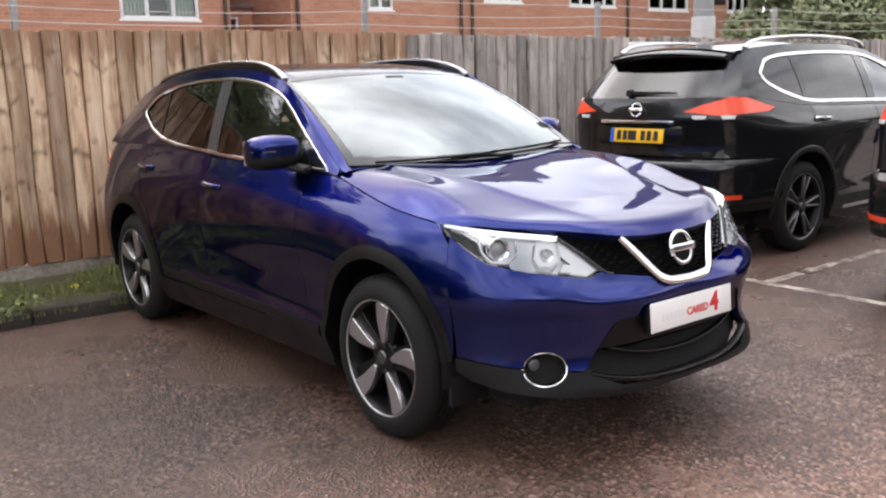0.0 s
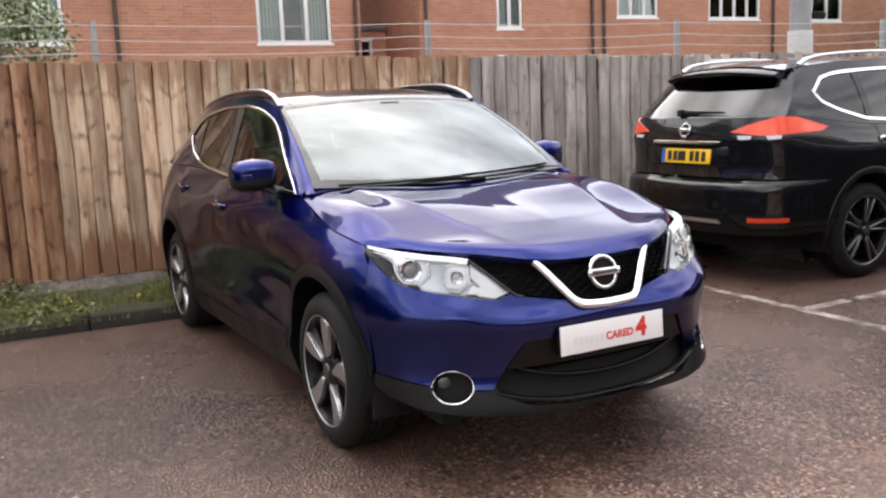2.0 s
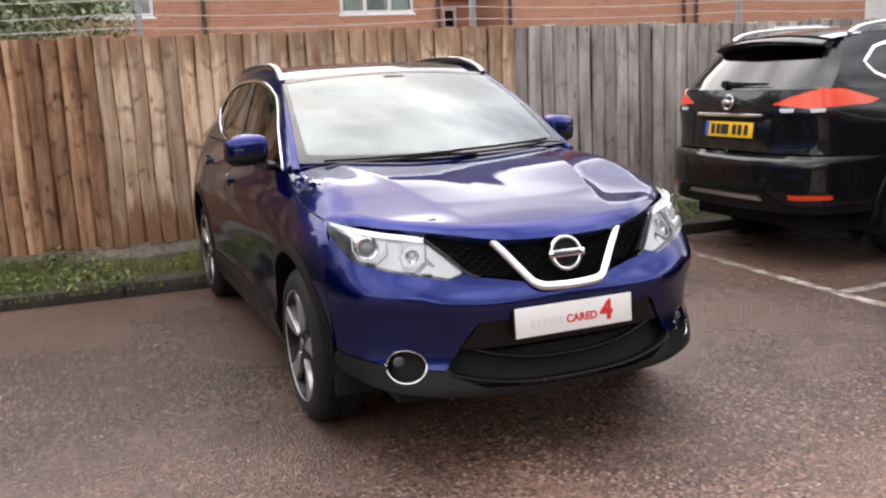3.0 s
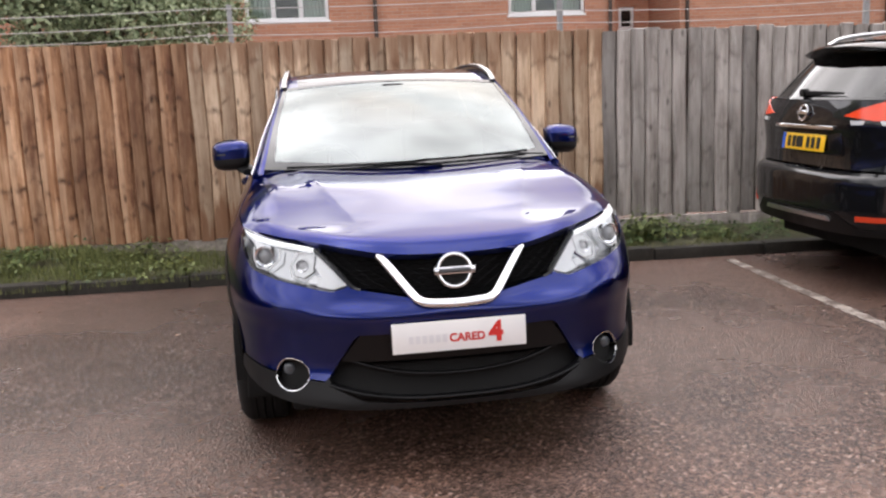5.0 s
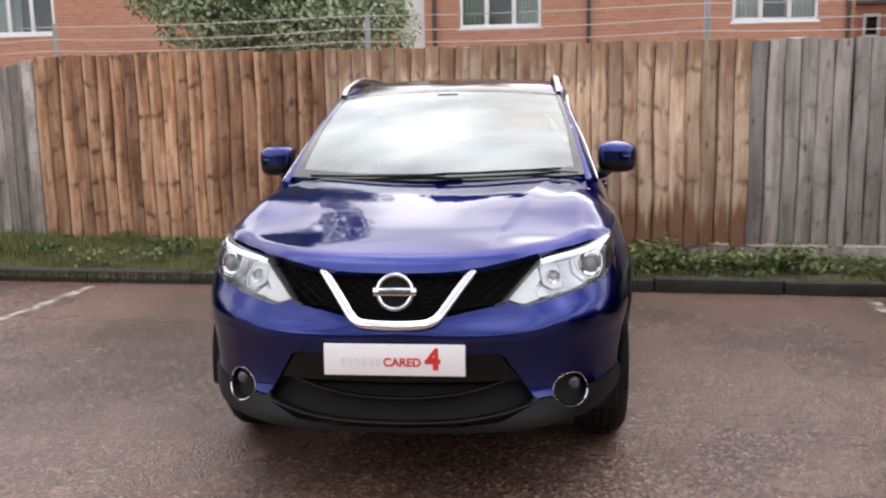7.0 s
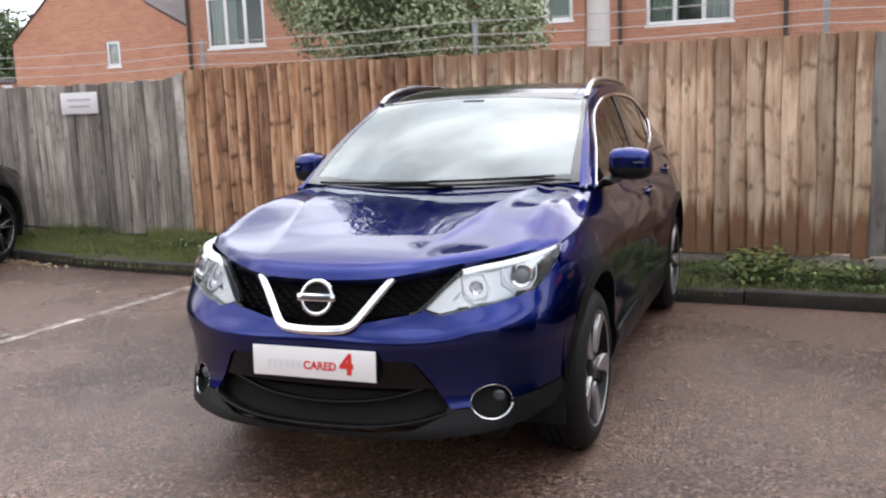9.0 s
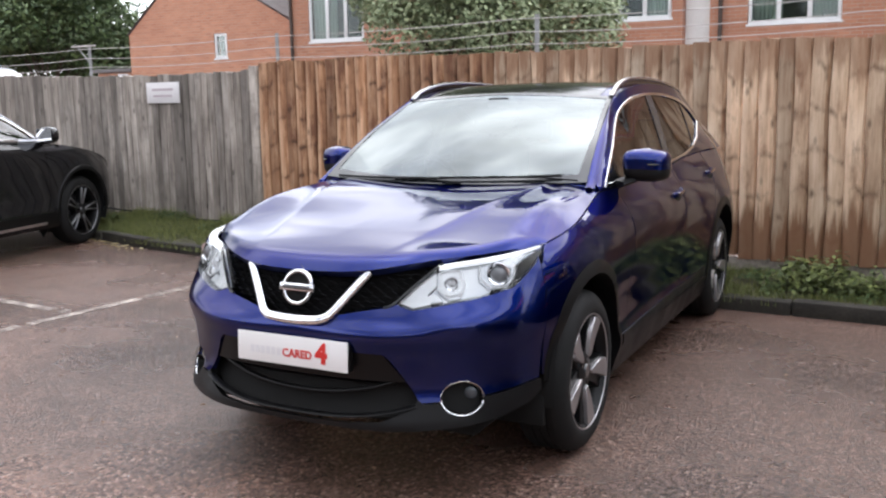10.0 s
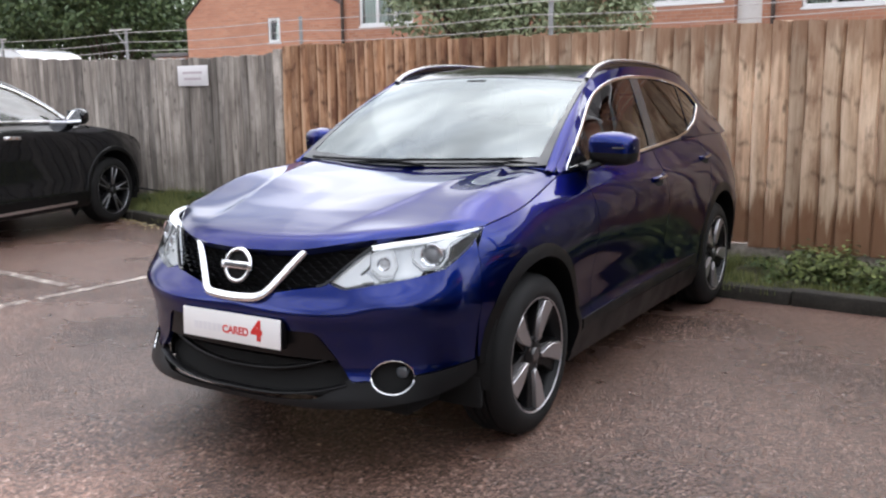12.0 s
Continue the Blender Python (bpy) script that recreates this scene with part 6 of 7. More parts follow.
    vs, fs = lathe([(math.sin(q) * 0.024, math.cos(q) * 0.010) for q in np.linspace(0.01, math.pi / 2, 6)] + [(0.026, -0.03)], 28, "z")
    part("bulb_lens", fix(([tuple(m @ Vector(v)) for v in vs], fs)), LAMP_EYE, fog)

# mirrors, handles, wipers
for sgn in (1, -1):
    fix = (lambda d: d) if sgn > 0 else mirrored
    mir = new("door_mirror")
    mir.parent = car

    def shell(z0, z1, mat, nm, grow=1.0):
        vs, fs = [], []
        nu, nv = 28, 12
        for i in range(nu):
            u = 2 * math.pi * i / nu
            for j in range(nv + 1):
                z = z0 + (z1 - z0) * j / nv
                k = max(0.004, 1 - abs(z) ** 4.5) ** 0.42
                cx, cy = math.cos(u), math.sin(u)
                ex = math.copysign(abs(cx) ** 0.62, cx) * 0.098 * k * grow
                ey = math.copysign(abs(cy) ** 0.7, cy) * (0.1 if cy < 0 else 0.07) * k * grow
                x = 0.868 + ex
                vs.append((x, 0.76 + ey + 0.45 * (x - 0.868), 1.129 + 0.078 * z - 0.06 * (x - 0.868)))
        for i in range(nu):
            for j in range(nv):
                a, b = i * (nv + 1) + j, ((i + 1) % nu) * (nv + 1) + j
                fs.append((a, b, b + 1, a + 1))
        return vs, fs
    part("mirror_cap", fix(shell(-0.18, 1.0, BLUE, "cap")), BLUE, mir)
    part("mirror_base", fix(shell(-1.0, -0.18, CLAD, "base", 0.97)), CLAD, mir)
    part("mirror_arm", fix(sweep(spline([(0.765, 0.60, 1.05), (0.79, 0.67, 1.06), (0.835, 0.745, 1.08)], 5), 0.09, 0.035, n=10)), CLAD, mir)
    part("indicator", fix(sweep(spline([(0.89, 0.67, 1.137), (0.93, 0.701, 1.135), (0.962, 0.76, 1.133)], 5), 0.008, 0.007, n=6)), PILLAR_GREY, mir)
    part("mirror_glass", fix(([(0.785, 0.793, 1.071), (0.95, 0.867, 1.067), (0.95, 0.867, 1.176), (0.785, 0.793, 1.184)], [(0, 1, 2, 3)])), CHROME, mir)
    part("mirror_sail", fix(patch(cabin, [(0.485, 1.058), (0.655, 1.158), (0.655, 1.062)], (0.02, 0.02), lift=0.001)), GLOSS_BLACK, car)
    for yh in (1.37, 2.33):
        hd = new("door_handle")
        hd.parent = car
        p = hull.wall(arc_y(np.array([yh, yh + 0.035, yh + 0.1, yh + 0.165, yh + 0.2])), np.array([0.922, 0.925, 0.929, 0.932, 0.934]) + (0.045 if yh > 2 else 0))
        p[1:4, 0] += [0.016, 0.02, 0.016]
        part("grip", fix(sweep(spline(p, 6), 0.016, 0.028, n=8)), BLUE, hd)
        # flat dark oval laid on the door for the shade in the handle hollow
        oval = ring(float(arc_y(yh + 0.09)), 0.912 + (0.045 if yh > 2 else 0), 0.07, 0.026, 28)
        part("hollow_shade", fix(patch(hull.wall, oval, (0.012, 0.008), lift=0.0015)), DARK, hd)
        part("handle_edge", fix(sweep(p[1:4] + [0.012, 0, 0.004], 0.004, 0.01, n=6)), CHROME, hd)
for x0, x1, lift in ((-0.60, 0.06, 0.0), (0.02, 0.60, 0.008)):
    wp = new("wiper")
    wp.parent = car
    pts = []
    for k in np.linspace(0, 1, 12):
        xx = x0 + (x1 - x0) * k
        p = screen(np.array(xx / 0.72), np.array((0.004 + 0.03 * k) if x0 < -0.1 else (0.03 + 0.012 * k)))
        pts.append(p + [0, -0.006, 0.010 + lift * 0.5])
    part("blade", sweep(pts, 0.012, 0.012, n=6), DARK, wp)
    a = pts[-1] + [0.08, -0.015, -0.02]
    part("arm", sweep([a, a * 0.5 + pts[7] * 0.5 + [0, 0, 0.004], pts[5] + [0, 0, 0.004]], 0.012, 0.008, n=6), DARK, wp)

# interior seen through the glass
part("dashboard", patch(lambda s, t: np.stack([s * 0.68, 0.36 + 0.5 * t + 0 * s, 1.03 - 0.05 * t**3 + 0.015 * np.cos(s * 5)], -1), [(-1, 0), (1, 0), (1, 1), (-1, 1)], (0.06, 0.06), flange=0.25), INTERIOR, car)
part("cabin_floor", boxed(-0.72, 0.3, 0.30, 0.72, 3.2, 0.34), DARK, car)
part("headlining", patch(lambda s, y: roof(s, y) - np.stack([0 * s, 0 * s, 0.04 + 0 * s], -1), [(-0.97, 1.12), (0.97, 1.12), (0.97, 3.2), (-0.97, 3.2)], (0.1, 0.1)), INTERIOR_GREY, car)
part("inner_mirror", boxed(-0.12, 0.93, 1.335, 0.12, 0.96, 1.40, bevel=0.015), DARK, car)
part("sensor_pod", boxed(-0.07, 0.98, 1.40, 0.07, 1.10, 1.455, bevel=0.02), DARK, car)
for cx in (-0.37, 0.37):
    seat = new("front_seat")
    seat.parent = car
    part("cushion", boxed(cx - 0.25, 1.0, 0.5, cx + 0.25, 1.52, 0.68, bevel=0.06, seg=3), INTERIOR, seat)
    bm = boxed(-0.25, -0.07, 0, 0.25, 0.07, 0.62, bevel=0.06, seg=3)
    bm.transform(Matrix.Translation((cx, 1.55, 0.62)) @ Matrix.Rotation(radians(-16), 4, "X"))
    part("backrest", bm, INTERIOR, seat)
    bm = boxed(-0.13, -0.05, 0, 0.13, 0.05, 0.18, bevel=0.045, seg=3)
    bm.transform(Matrix.Translation((cx, 1.73, 1.235)) @ Matrix.Rotation(radians(-10), 4, "X"))
    part("headrest", bm, INTERIOR, seat)
bench = new("rear_seat")
bench.parent = car
part("cushion", boxed(-0.64, 1.95, 0.5, 0.64, 2.4, 0.7, bevel=0.05), INTERIOR, bench)
part("backrest", boxed(-0.64, 2.4, 0.6, 0.64, 2.58, 1.15, bevel=0.05), INTERIOR, bench)
for cx in (-0.42, 0, 0.42):
    part("headrest", boxed(cx - 0.12, 2.5, 1.16, cx + 0.12, 2.6, 1.3, bevel=0.03), INTERIOR, bench)
steer = new("steering_wheel")
steer.parent = car
steer.matrix_local = Matrix.Translation((-0.37, 0.92, 0.98)) @ Matrix.Rotation(radians(-65), 4, "X")
th = np.linspace(0, 2 * np.pi, 40, endpoint=False)
part("rim", sweep(np.stack([0.185 * np.cos(th), 0.185 * np.sin(th), 0 * th], 1), 0.03, 0.03, up=(0, 0, 1), closed=True, n=8, power=2), INTERIOR, steer)
part("boss", boxed(-0.09, -0.07, -0.02, 0.09, 0.06, 0.03, bevel=0.02), INTERIOR, steer)
for a, b in (((-0.18, 0, 0), (-0.08, 0, 0)), ((0.18, 0, 0), (0.08, 0, 0)), ((0, -0.18, 0), (0, -0.06, 0))):
    part("spoke", tube(a, b, 0.014, 8), INTERIOR, steer)
# underside
part("underbody", boxed(-0.62, -0.62, 0.22, 0.62, 3.28, 0.29, bevel=0.02), DARK, car)
part("bulkhead", boxed(-0.62, -0.62, 0.29, 0.62, 0.3, 0.74, bevel=0.02), DARK, car)
for sx in (-1, 1):
    part("air_deflector", boxed(min(sx * 0.60, sx * 0.80), -0.40, 0.215, max(sx * 0.60, sx * 0.80), -0.375, 0.34, bevel=0.01), DARK, car)
WH = {"lip": MACHINED, "web": WHEEL_BLACK, "face": MACHINED}
for sd in ("left", "right"):
    for y in (0.0, WHEELBASE):
        wheel(car, sd, y, WH)


# ---- the black sport utility cars ----
def build_suv(label):
    h = Hull([(0, -0.94), (0.3, -0.92), (0.55, -0.84), (0.75, -0.68), (0.85, -0.5), (0.895, -0.25), (0.91, 0.0), (0.905, 0.5), (0.9, 1.4), (0.905, 2.3), (0.91, 2.7), (0.895, 3.1), (0.86, 3.4), (0.79, 3.58), (0.62, 3.69), (0.35, 3.735), (0, 3.745)],
             [0.20, 0.30, 0.42, 0.55, 0.70, 0.75, 0.79, 0.90, 1.0, 1.08, 1.16, 1.30],
             [((0, -0.94), [-0.12, -0.03, 0, 0, 0, -0.01, -0.02, -0.06, -0.12, -0.2, -0.28, -0.4]),
              ((0.75, -0.68), [-0.12, -0.03, 0, 0, 0, -0.01, -0.015, -0.05, -0.1, -0.15, -0.2, -0.3]),
              ((0.91, 0.0), [-0.06, -0.02, 0, 0, 0, 0, 0, -0.01, -0.045, -0.09, -0.14, -0.22]),
              ((0.9, 1.4), [-0.08, -0.035, -0.02, -0.035, -0.025, -0.02, -0.015, -0.006, 0, -0.02, -0.07, -0.15]),
              ((0.91, 2.7), [-0.08, -0.035, -0.01, 0, 0, 0, 0, 0, -0.005, -0.03, -0.07, -0.16]),
              ((0.86, 3.4), [-0.12, -0.06, -0.02, 0, 0, -0.004, -0.02, -0.03, -0.03, -0.035, -0.06, -0.12]),
              ((0.62, 3.69), [-0.14, -0.08, -0.03, 0, 0, -0.01, -0.06, -0.07, -0.06, -0.05, -0.07, -0.12]),
              ((0, 3.745), [-0.16, -0.09, -0.03, 0, 0, -0.01, -0.07, -0.085, -0.075, -0.055, -0.07, -0.12])],
             [(-0.95, 0.70), (-0.75, 0.80), (-0.4, 0.94), (0, 1.025), (0.35, 1.075), (0.6, 1.09), (1.3, 1.115), (2.0, 1.13), (2.6, 1.15), (3.0, 1.19), (3.4, 1.24), (3.75, 1.235)])
    yg = np.linspace(-0.45, 3.5, 250)
    ag = np.array([h.at_y(y) for y in yg])

    def ay(y):
        return np.interp(y, yg, ag)
    bx = pchip([(float(y), float(h.wall(a, h.top(y))[0])) for y, a in zip(yg[::6], ag[::6])])
    za = pchip([(0.3, 1.06), (0.6, 1.225), (0.9, 1.395), (1.2, 1.525), (1.5, 1.595), (1.9, 1.628), (2.5, 1.63), (3.0, 1.605), (3.3, 1.57), (3.55, 1.52)])
    xa = pchip([(0.3, 0.775), (0.9, 0.68), (1.4, 0.63), (2.2, 0.63), (3.0, 0.60), (3.5, 0.57)])

    def flank_s(y, z):
        y, z = np.asarray(y, float), np.asarray(z, float)
        t = (z - h.top(y)) / np.maximum(za(y) - h.top(y), 0.02)
        tc = np.clip(t, 0, 1)
        return np.stack([bx(y) + (xa(y) - bx(y)) * t + 0.09 * tc * (1 - tc), y, z], -1)

    def roof_s(s, y):
        s, y = np.asarray(s, float), np.asarray(y, float)
        return np.stack([s * xa(y), y, za(y) + 0.045 * (1 - np.abs(s) ** 2.2)], -1)

    def hood_s(s, y):
        s, y = np.asarray(s, float), np.asarray(y, float)
        ye = np.maximum(y, -0.4)
        return np.stack([s * (bx(ye) - 0.25 * np.clip((-0.4 - y) / 0.5, 0, 1) ** 2), y, h.top(np.minimum(y, 0.35)) + 0.04 * (1 - s**2) - 0.03 * np.clip((-0.42 - y) / 0.44, 0, 1) ** 1.8], -1)

    def tail_s(s, t):
        s, t = np.asarray(s, float), np.asarray(t, float)
        ye, yc = 3.47 - 0.25 * t, 3.635 - 0.29 * t
        z = 1.235 + (0.315) * t
        xe = flank_s(ye, z)[..., 0]
        return np.stack([s * xe, yc + (ye - yc) * np.abs(s) ** 2.6, z], -1)

    def screen_s(s, t):
        s, t = np.asarray(s, float), np.asarray(t, float)
        return np.stack([s * (0.72 - 0.11 * t), 0.34 - 0.15 * (1 - s**2) + 0.86 * t, 1.08 + 0.45 * t + 0.08 * t * (1 - t)], -1)
    c = empty("car", label, "car", "parked black cars")
    P = BLACK_PAINT
    R = 0.43
    wb = 2.705

    def arch(yc, r=R, n=60):
        t = np.linspace(0, 2 * np.pi, n, endpoint=False)
        return np.stack([ay(yc + r * np.cos(t)), 0.37 + r * np.sin(t)], 1)
    fa, ra = arch(0.0), arch(wb)

    def both(name, outline, holes=(), mat=P, lift=0.0, label="", parent=None, step=(0.03, 0.025)):
        for sgn in (1, -1):
            o = np.array(outline) if sgn > 0 else flip(outline)
            part(name, patch(h.wall, o, step, holes=[np.array(q) if sgn > 0 else flip(q) for q in holes], flange=0.016, lift=lift), mat, parent or c, label)

    def top_l(y0, y1, n=10):
        return [(float(ay(y)), float(h.top(y)) - 0.004) for y in np.linspace(y0, y1, n)]
    g = 0.003
    L = h.length
    both("front_bumper", [(0, 0.3), (ay(-0.41), 0.35), (ay(-0.41), 0.90), (h.near(0.75, -0.68), 0.82), (h.near(0.55, -0.84), 0.76), (0, 0.75)])
    both("front_wing", [(ay(-0.41) + g, 0.42), (ay(-0.41) + g, 0.89)] + top_l(-0.38, 0.56) + [(ay(0.56), 0.9), (ay(0.5), 0.40), (ay(0.38), 0.38)], [fa])
    both("front_door", [(ay(0.505), 0.40), (ay(0.565), 0.9)] + top_l(0.565, 1.62) + [(ay(1.62), 0.9), (ay(1.64), 0.40)])
    both("rear_door", [(ay(1.65), 0.40), (ay(1.63), 0.9)] + top_l(1.63, 2.62) + [(ay(2.60), 0.98), (ay(2.40), 0.72), (ay(2.26), 0.55), (ay(2.22), 0.40)], [ra])
    both("rear_quarter_panel", [(ay(2.23), 0.42), (ay(2.27), 0.55), (ay(2.41), 0.72), (ay(2.61), 0.98)] + top_l(2.63, 3.4) + [(ay(3.45), 1.235), (ay(3.45), 0.795), (ay(3.05), 0.78), (ay(3.05), 0.42)], [ra])
    both("rear_bumper", [(ay(3.056), 0.46), (ay(3.056), 0.775), (ay(3.45), 0.785), (L, 0.785), (L, 0.52), (h.near(0.45, 3.72), 0.53), (h.near(0.62, 3.69), 0.44)], step=(0.025, 0.014))
    both("tailgate", [(ay(3.455), 0.80), (ay(3.455), 1.232), (L, 1.232), (L, 0.80)], step=(0.03, 0.02))
    both("rear_skirt", [(ay(3.06), 0.40), (ay(3.06), 0.45), (h.near(0.62, 3.69), 0.435), (h.near(0.45, 3.72), 0.525), (L, 0.515), (L, 0.385), (h.near(0.5, 3.71), 0.39)], [ra], CLAD, 0.003)
    both("sill_cladding", [(ay(0.36), 0.24), (ay(0.40), 0.40), (ay(2.28), 0.40), (ay(2.34), 0.24)], [fa, ra], CLAD, 0.006)
    both("sill_trim", [(ay(0.62), 0.285), (ay(0.62), 0.31), (ay(2.1), 0.31), (ay(2.1), 0.285)], (), SATIN, 0.012, "bright sill strip")
    both("bumper_trim", [(h.near(0.40, 3.73), 0.468), (h.near(0.37, 3.735), 0.495), (L, 0.495), (L, 0.468)], (), SATIN, 0.014, "chrome strip on the rear bumper")
    both("rear_reflector", [(h.near(0.62, 3.69), 0.488), (h.near(0.62, 3.69), 0.522), (ay(3.53), 0.527), (ay(3.53), 0.496)], (), LAMP_RED, 0.006)
    both("tail_lamp", [(h.near(0.44, 3.725), 1.135), (h.near(0.58, 3.70), 1.185), (h.near(0.80, 3.57), 1.24), (ay(3.40), 1.232), (ay(3.12), 1.152), (ay(3.2), 1.125), (h.near(0.7, 3.65), 1.108)], (), LAMP_RED, 0.007, "orange-red wedge tail lamp", step=(0.02, 0.012))
    both("lamp_lower_lens", [(h.near(0.46, 3.72), 1.124), (h.near(0.7, 3.65), 1.104), (ay(3.2), 1.121), (ay(3.13), 1.147), (ay(3.24), 1.082), (h.near(0.62, 3.69), 1.072)], (), GLOSS_BLACK, 0.005, "dark lower lamp lens", step=(0.02, 0.01))
    for a0, a1 in ((h.near(0.52, 3.712), h.near(0.62, 3.69)), (h.near(0.74, 3.62), h.near(0.81, 3.555))):
        both("reversing_lens", [(a0, 1.082), (a1, 1.084), (a1 - 0.012, 1.108), (a0 + 0.014, 1.108)], (), LAMP_CLEAR, 0.009, "small clear lamp lens", step=(0.012, 0.008))
    for yc in (0.0, wb):
        for sgn in (1, -1):
            th = np.linspace(radians(-12), radians(192), 40)
            q = [h.wall(ay(yc + (R + 0.012) * math.cos(t)), 0.375 + (R + 0.012) * math.sin(t)) * [sgn, 1, 1] for t in th]
            part("wheel_arch", sweep(np.array(q) + [0.0, 0, 0], 0.05, 0.02, up=(1, 0, 0), n=8), CLAD, c)
            vs, fs = lathe([(R - 0.005, 0.87), (R - 0.005, 0.6), (0.05, 0.59)], 36)
            vs = [(w * sgn, y + yc, z + 0.37) for w, y, z in vs]
            part("arch_liner", (vs, [f for f in fs if sum(vs[i][2] for i in f) / 4 > 0.22]), DARK, c)
    dlo = [(0.58, 1.125), (0.75, 1.23), (0.9, 1.32), (1.2, 1.455), (1.5, 1.53), (1.9, 1.558), (2.4, 1.558), (2.85, 1.535), (3.02, 1.50), (3.15, 1.40), (3.10, 1.33), (2.95, 1.265), (2.7, 1.195), (2.5, 1.178), (1.9, 1.165), (1.3, 1.147)]
    dlo = np.array([dlo[0]] + spline(dlo[1:9], 4).tolist() + dlo[9:])
    fl = np.array([(0.32, 1.065)] + [(y, float(za(y)) - 0.001) for y in np.linspace(0.34, 3.2, 40)] + [(3.22, 1.55), (3.46, 1.245)] + [(y, float(h.top(y))) for y in np.linspace(3.42, 0.36, 34)])
    for sgn in (1, -1):
        fix = (lambda d: d) if sgn > 0 else mirrored
        part("cabin_side", fix(patch(flank_s, fl, (0.025, 0.02), holes=[dlo], flange=0.02)), P, c)
        for nm, y0, y1, mat, lf in (("front_window", 0.4, 1.58, DOOR_GLASS, -0.006), ("rear_window", 1.70, 2.62, PRIVACY, -0.006), ("quarter_window", 2.68, 3.3, PRIVACY, -0.006), ("b_pillar", 1.575, 1.705, GLOSS_BLACK, -0.002), ("c_pillar_trim", 2.615, 2.685, GLOSS_BLACK, -0.002)):
            part(nm, fix(patch(flank_s, clip_poly(clip_poly(dlo, 0, y1, True), 0, y0, False), (0.03, 0.03), lift=lf)), mat, c)
        lp = flank_s(dlo[:, 0], dlo[:, 1])
        lp = np.concatenate([lp, lp[:1]])
        dl = np.r_[0, np.cumsum(np.linalg.norm(np.diff(lp, axis=0), axis=1))]
        uu = np.linspace(0, dl[-1], 150, endpoint=False)
        lp = np.stack([np.interp(uu, dl, lp[:, k]) for k in range(3)], 1)
        part("window_trim", fix(sweep(lp + [0.004, 0, 0], 0.026, 0.01, up=(1, 0, 0.25), closed=True, n=8)), CHROME, c, "chrome window surround")
        rail = spline([(0.615, 1.42, 1.60), (0.62, 1.52, 1.645), (0.625, 1.75, 1.672), (0.625, 2.3, 1.688), (0.61, 2.8, 1.675), (0.60, 3.05, 1.648), (0.595, 3.16, 1.60)], 10)
        part("roof_rail", fix(sweep(rail, 0.045, 0.026, n=10)), SATIN, c, "silver roof rail")
        ap = [(sc, tt) for tt in np.linspace(0, 1, 14) for sc in (0,)]
        vs, fs = [], []
        for k, (_, t) in enumerate(ap):
            p = screen_s(0.985, t)
            vs += [tuple(p), (float(xa(p[1])), float(p[1]), float(za(p[1])))]
            if k:
                fs.append((2 * k - 2, 2 * k - 1, 2 * k + 1, 2 * k))
        part("a_pillar", fix((vs, [f[::-1] for f in fs])), P, c)
        m = new("door_mirror")
        m.parent = c
        part("mirror_cap", fix(tuple_shell(0.93, 0.55, 1.175, 0.115, 0.09, 0.085, -0.2, 1.0)), P, m)
        part("mirror_base", fix(tuple_shell(0.93, 0.55, 1.175, 0.112, 0.088, 0.083, -1.0, -0.2)), CLAD, m)
        part("mirror_arm", fix(sweep([(0.80, 0.55, 1.09), (0.90, 0.57, 1.11)], 0.08, 0.035, n=8)), CLAD, m)
        part("mirror_glass", fix(([(0.84, 0.615, 1.11), (1.02, 0.63, 1.115), (1.02, 0.63, 1.245), (0.84, 0.615, 1.24)], [(0, 1, 2, 3)])), CHROME, m)
        for yh in (1.36, 2.42):
            p = h.wall(ay(np.array([yh, yh + 0.03, yh + 0.1, yh + 0.17, yh + 0.2])), np.array([1.0, 1.0, 1.003, 1.005, 1.005]) + (0.04 if yh > 2 else 0))
            p[1:4, 0] += 0.03
            part("door_handle", fix(sweep(spline(p, 5), 0.02, 0.032, n=8)), CHROME, c, "chrome door handle")
    part("windscreen", patch(screen_s, [(-0.985, 0), (0.985, 0), (0.985, 1), (-0.985, 1)], (0.06, 0.06)), SCREEN_GLASS, c)
    part("bonnet", patch(hood_s, [(-1, -0.86), (1, -0.86), (1, 0.33), (-1, 0.33)], (0.05, 0.04), flange=0.03), P, c)
    part("roof", patch(roof_s, [(-1, 1.18), (1, 1.18), (1, 3.3), (-1, 3.3)], (0.05, 0.05), flange=0.02), P, c)
    glass_o = dense([(-0.80, 0.05), (0.80, 0.05), (0.84, 0.97), (-0.84, 0.97)], 0.05)
    tail_r = lambda s, t: tail_s(-np.asarray(s), t)
    part("tailgate_frame", patch(tail_r, [(-1, 0), (1, 0), (1, 1), (-1, 1)], (0.025, 0.03), holes=[glass_o], flange=0.02), P, c)
    part("rear_screen", patch(tail_r, glass_o, (0.05, 0.06), lift=-0.004), PRIVACY, c, "dark tinted rear screen")
    sp = bmesh.new()
    vs, fs = [], []
    for s in np.linspace(-1, 1, 21):
        x = s * 0.56
        yb = 3.465 - 0.10 * abs(s) ** 2.5
        for y, z in ((3.18, 1.612 - 0.035 * s * s), (yb - 0.02, 1.592 - 0.045 * s * s), (yb, 1.578 - 0.045 * s * s), (yb - 0.025, 1.556 - 0.042 * s * s), (3.26, 1.525 - 0.03 * s * s), (3.2, 1.54)):
            vs.append((x, y, z))
    for i in range(20):
        for j in range(6):
            a, b = i * 6 + j, i * 6 + (j + 1) % 6
            fs.append((a, b, b + 6, a + 6))
    fs += [tuple(range(6))[::-1], tuple(120 + j for j in range(6))]
    sp.free()
    part("spoiler", (vs, fs), GLOSS_BLACK, c)
    # badge, strip, plate, wiper on the tail
    bd = new("badge")
    bd.parent = c
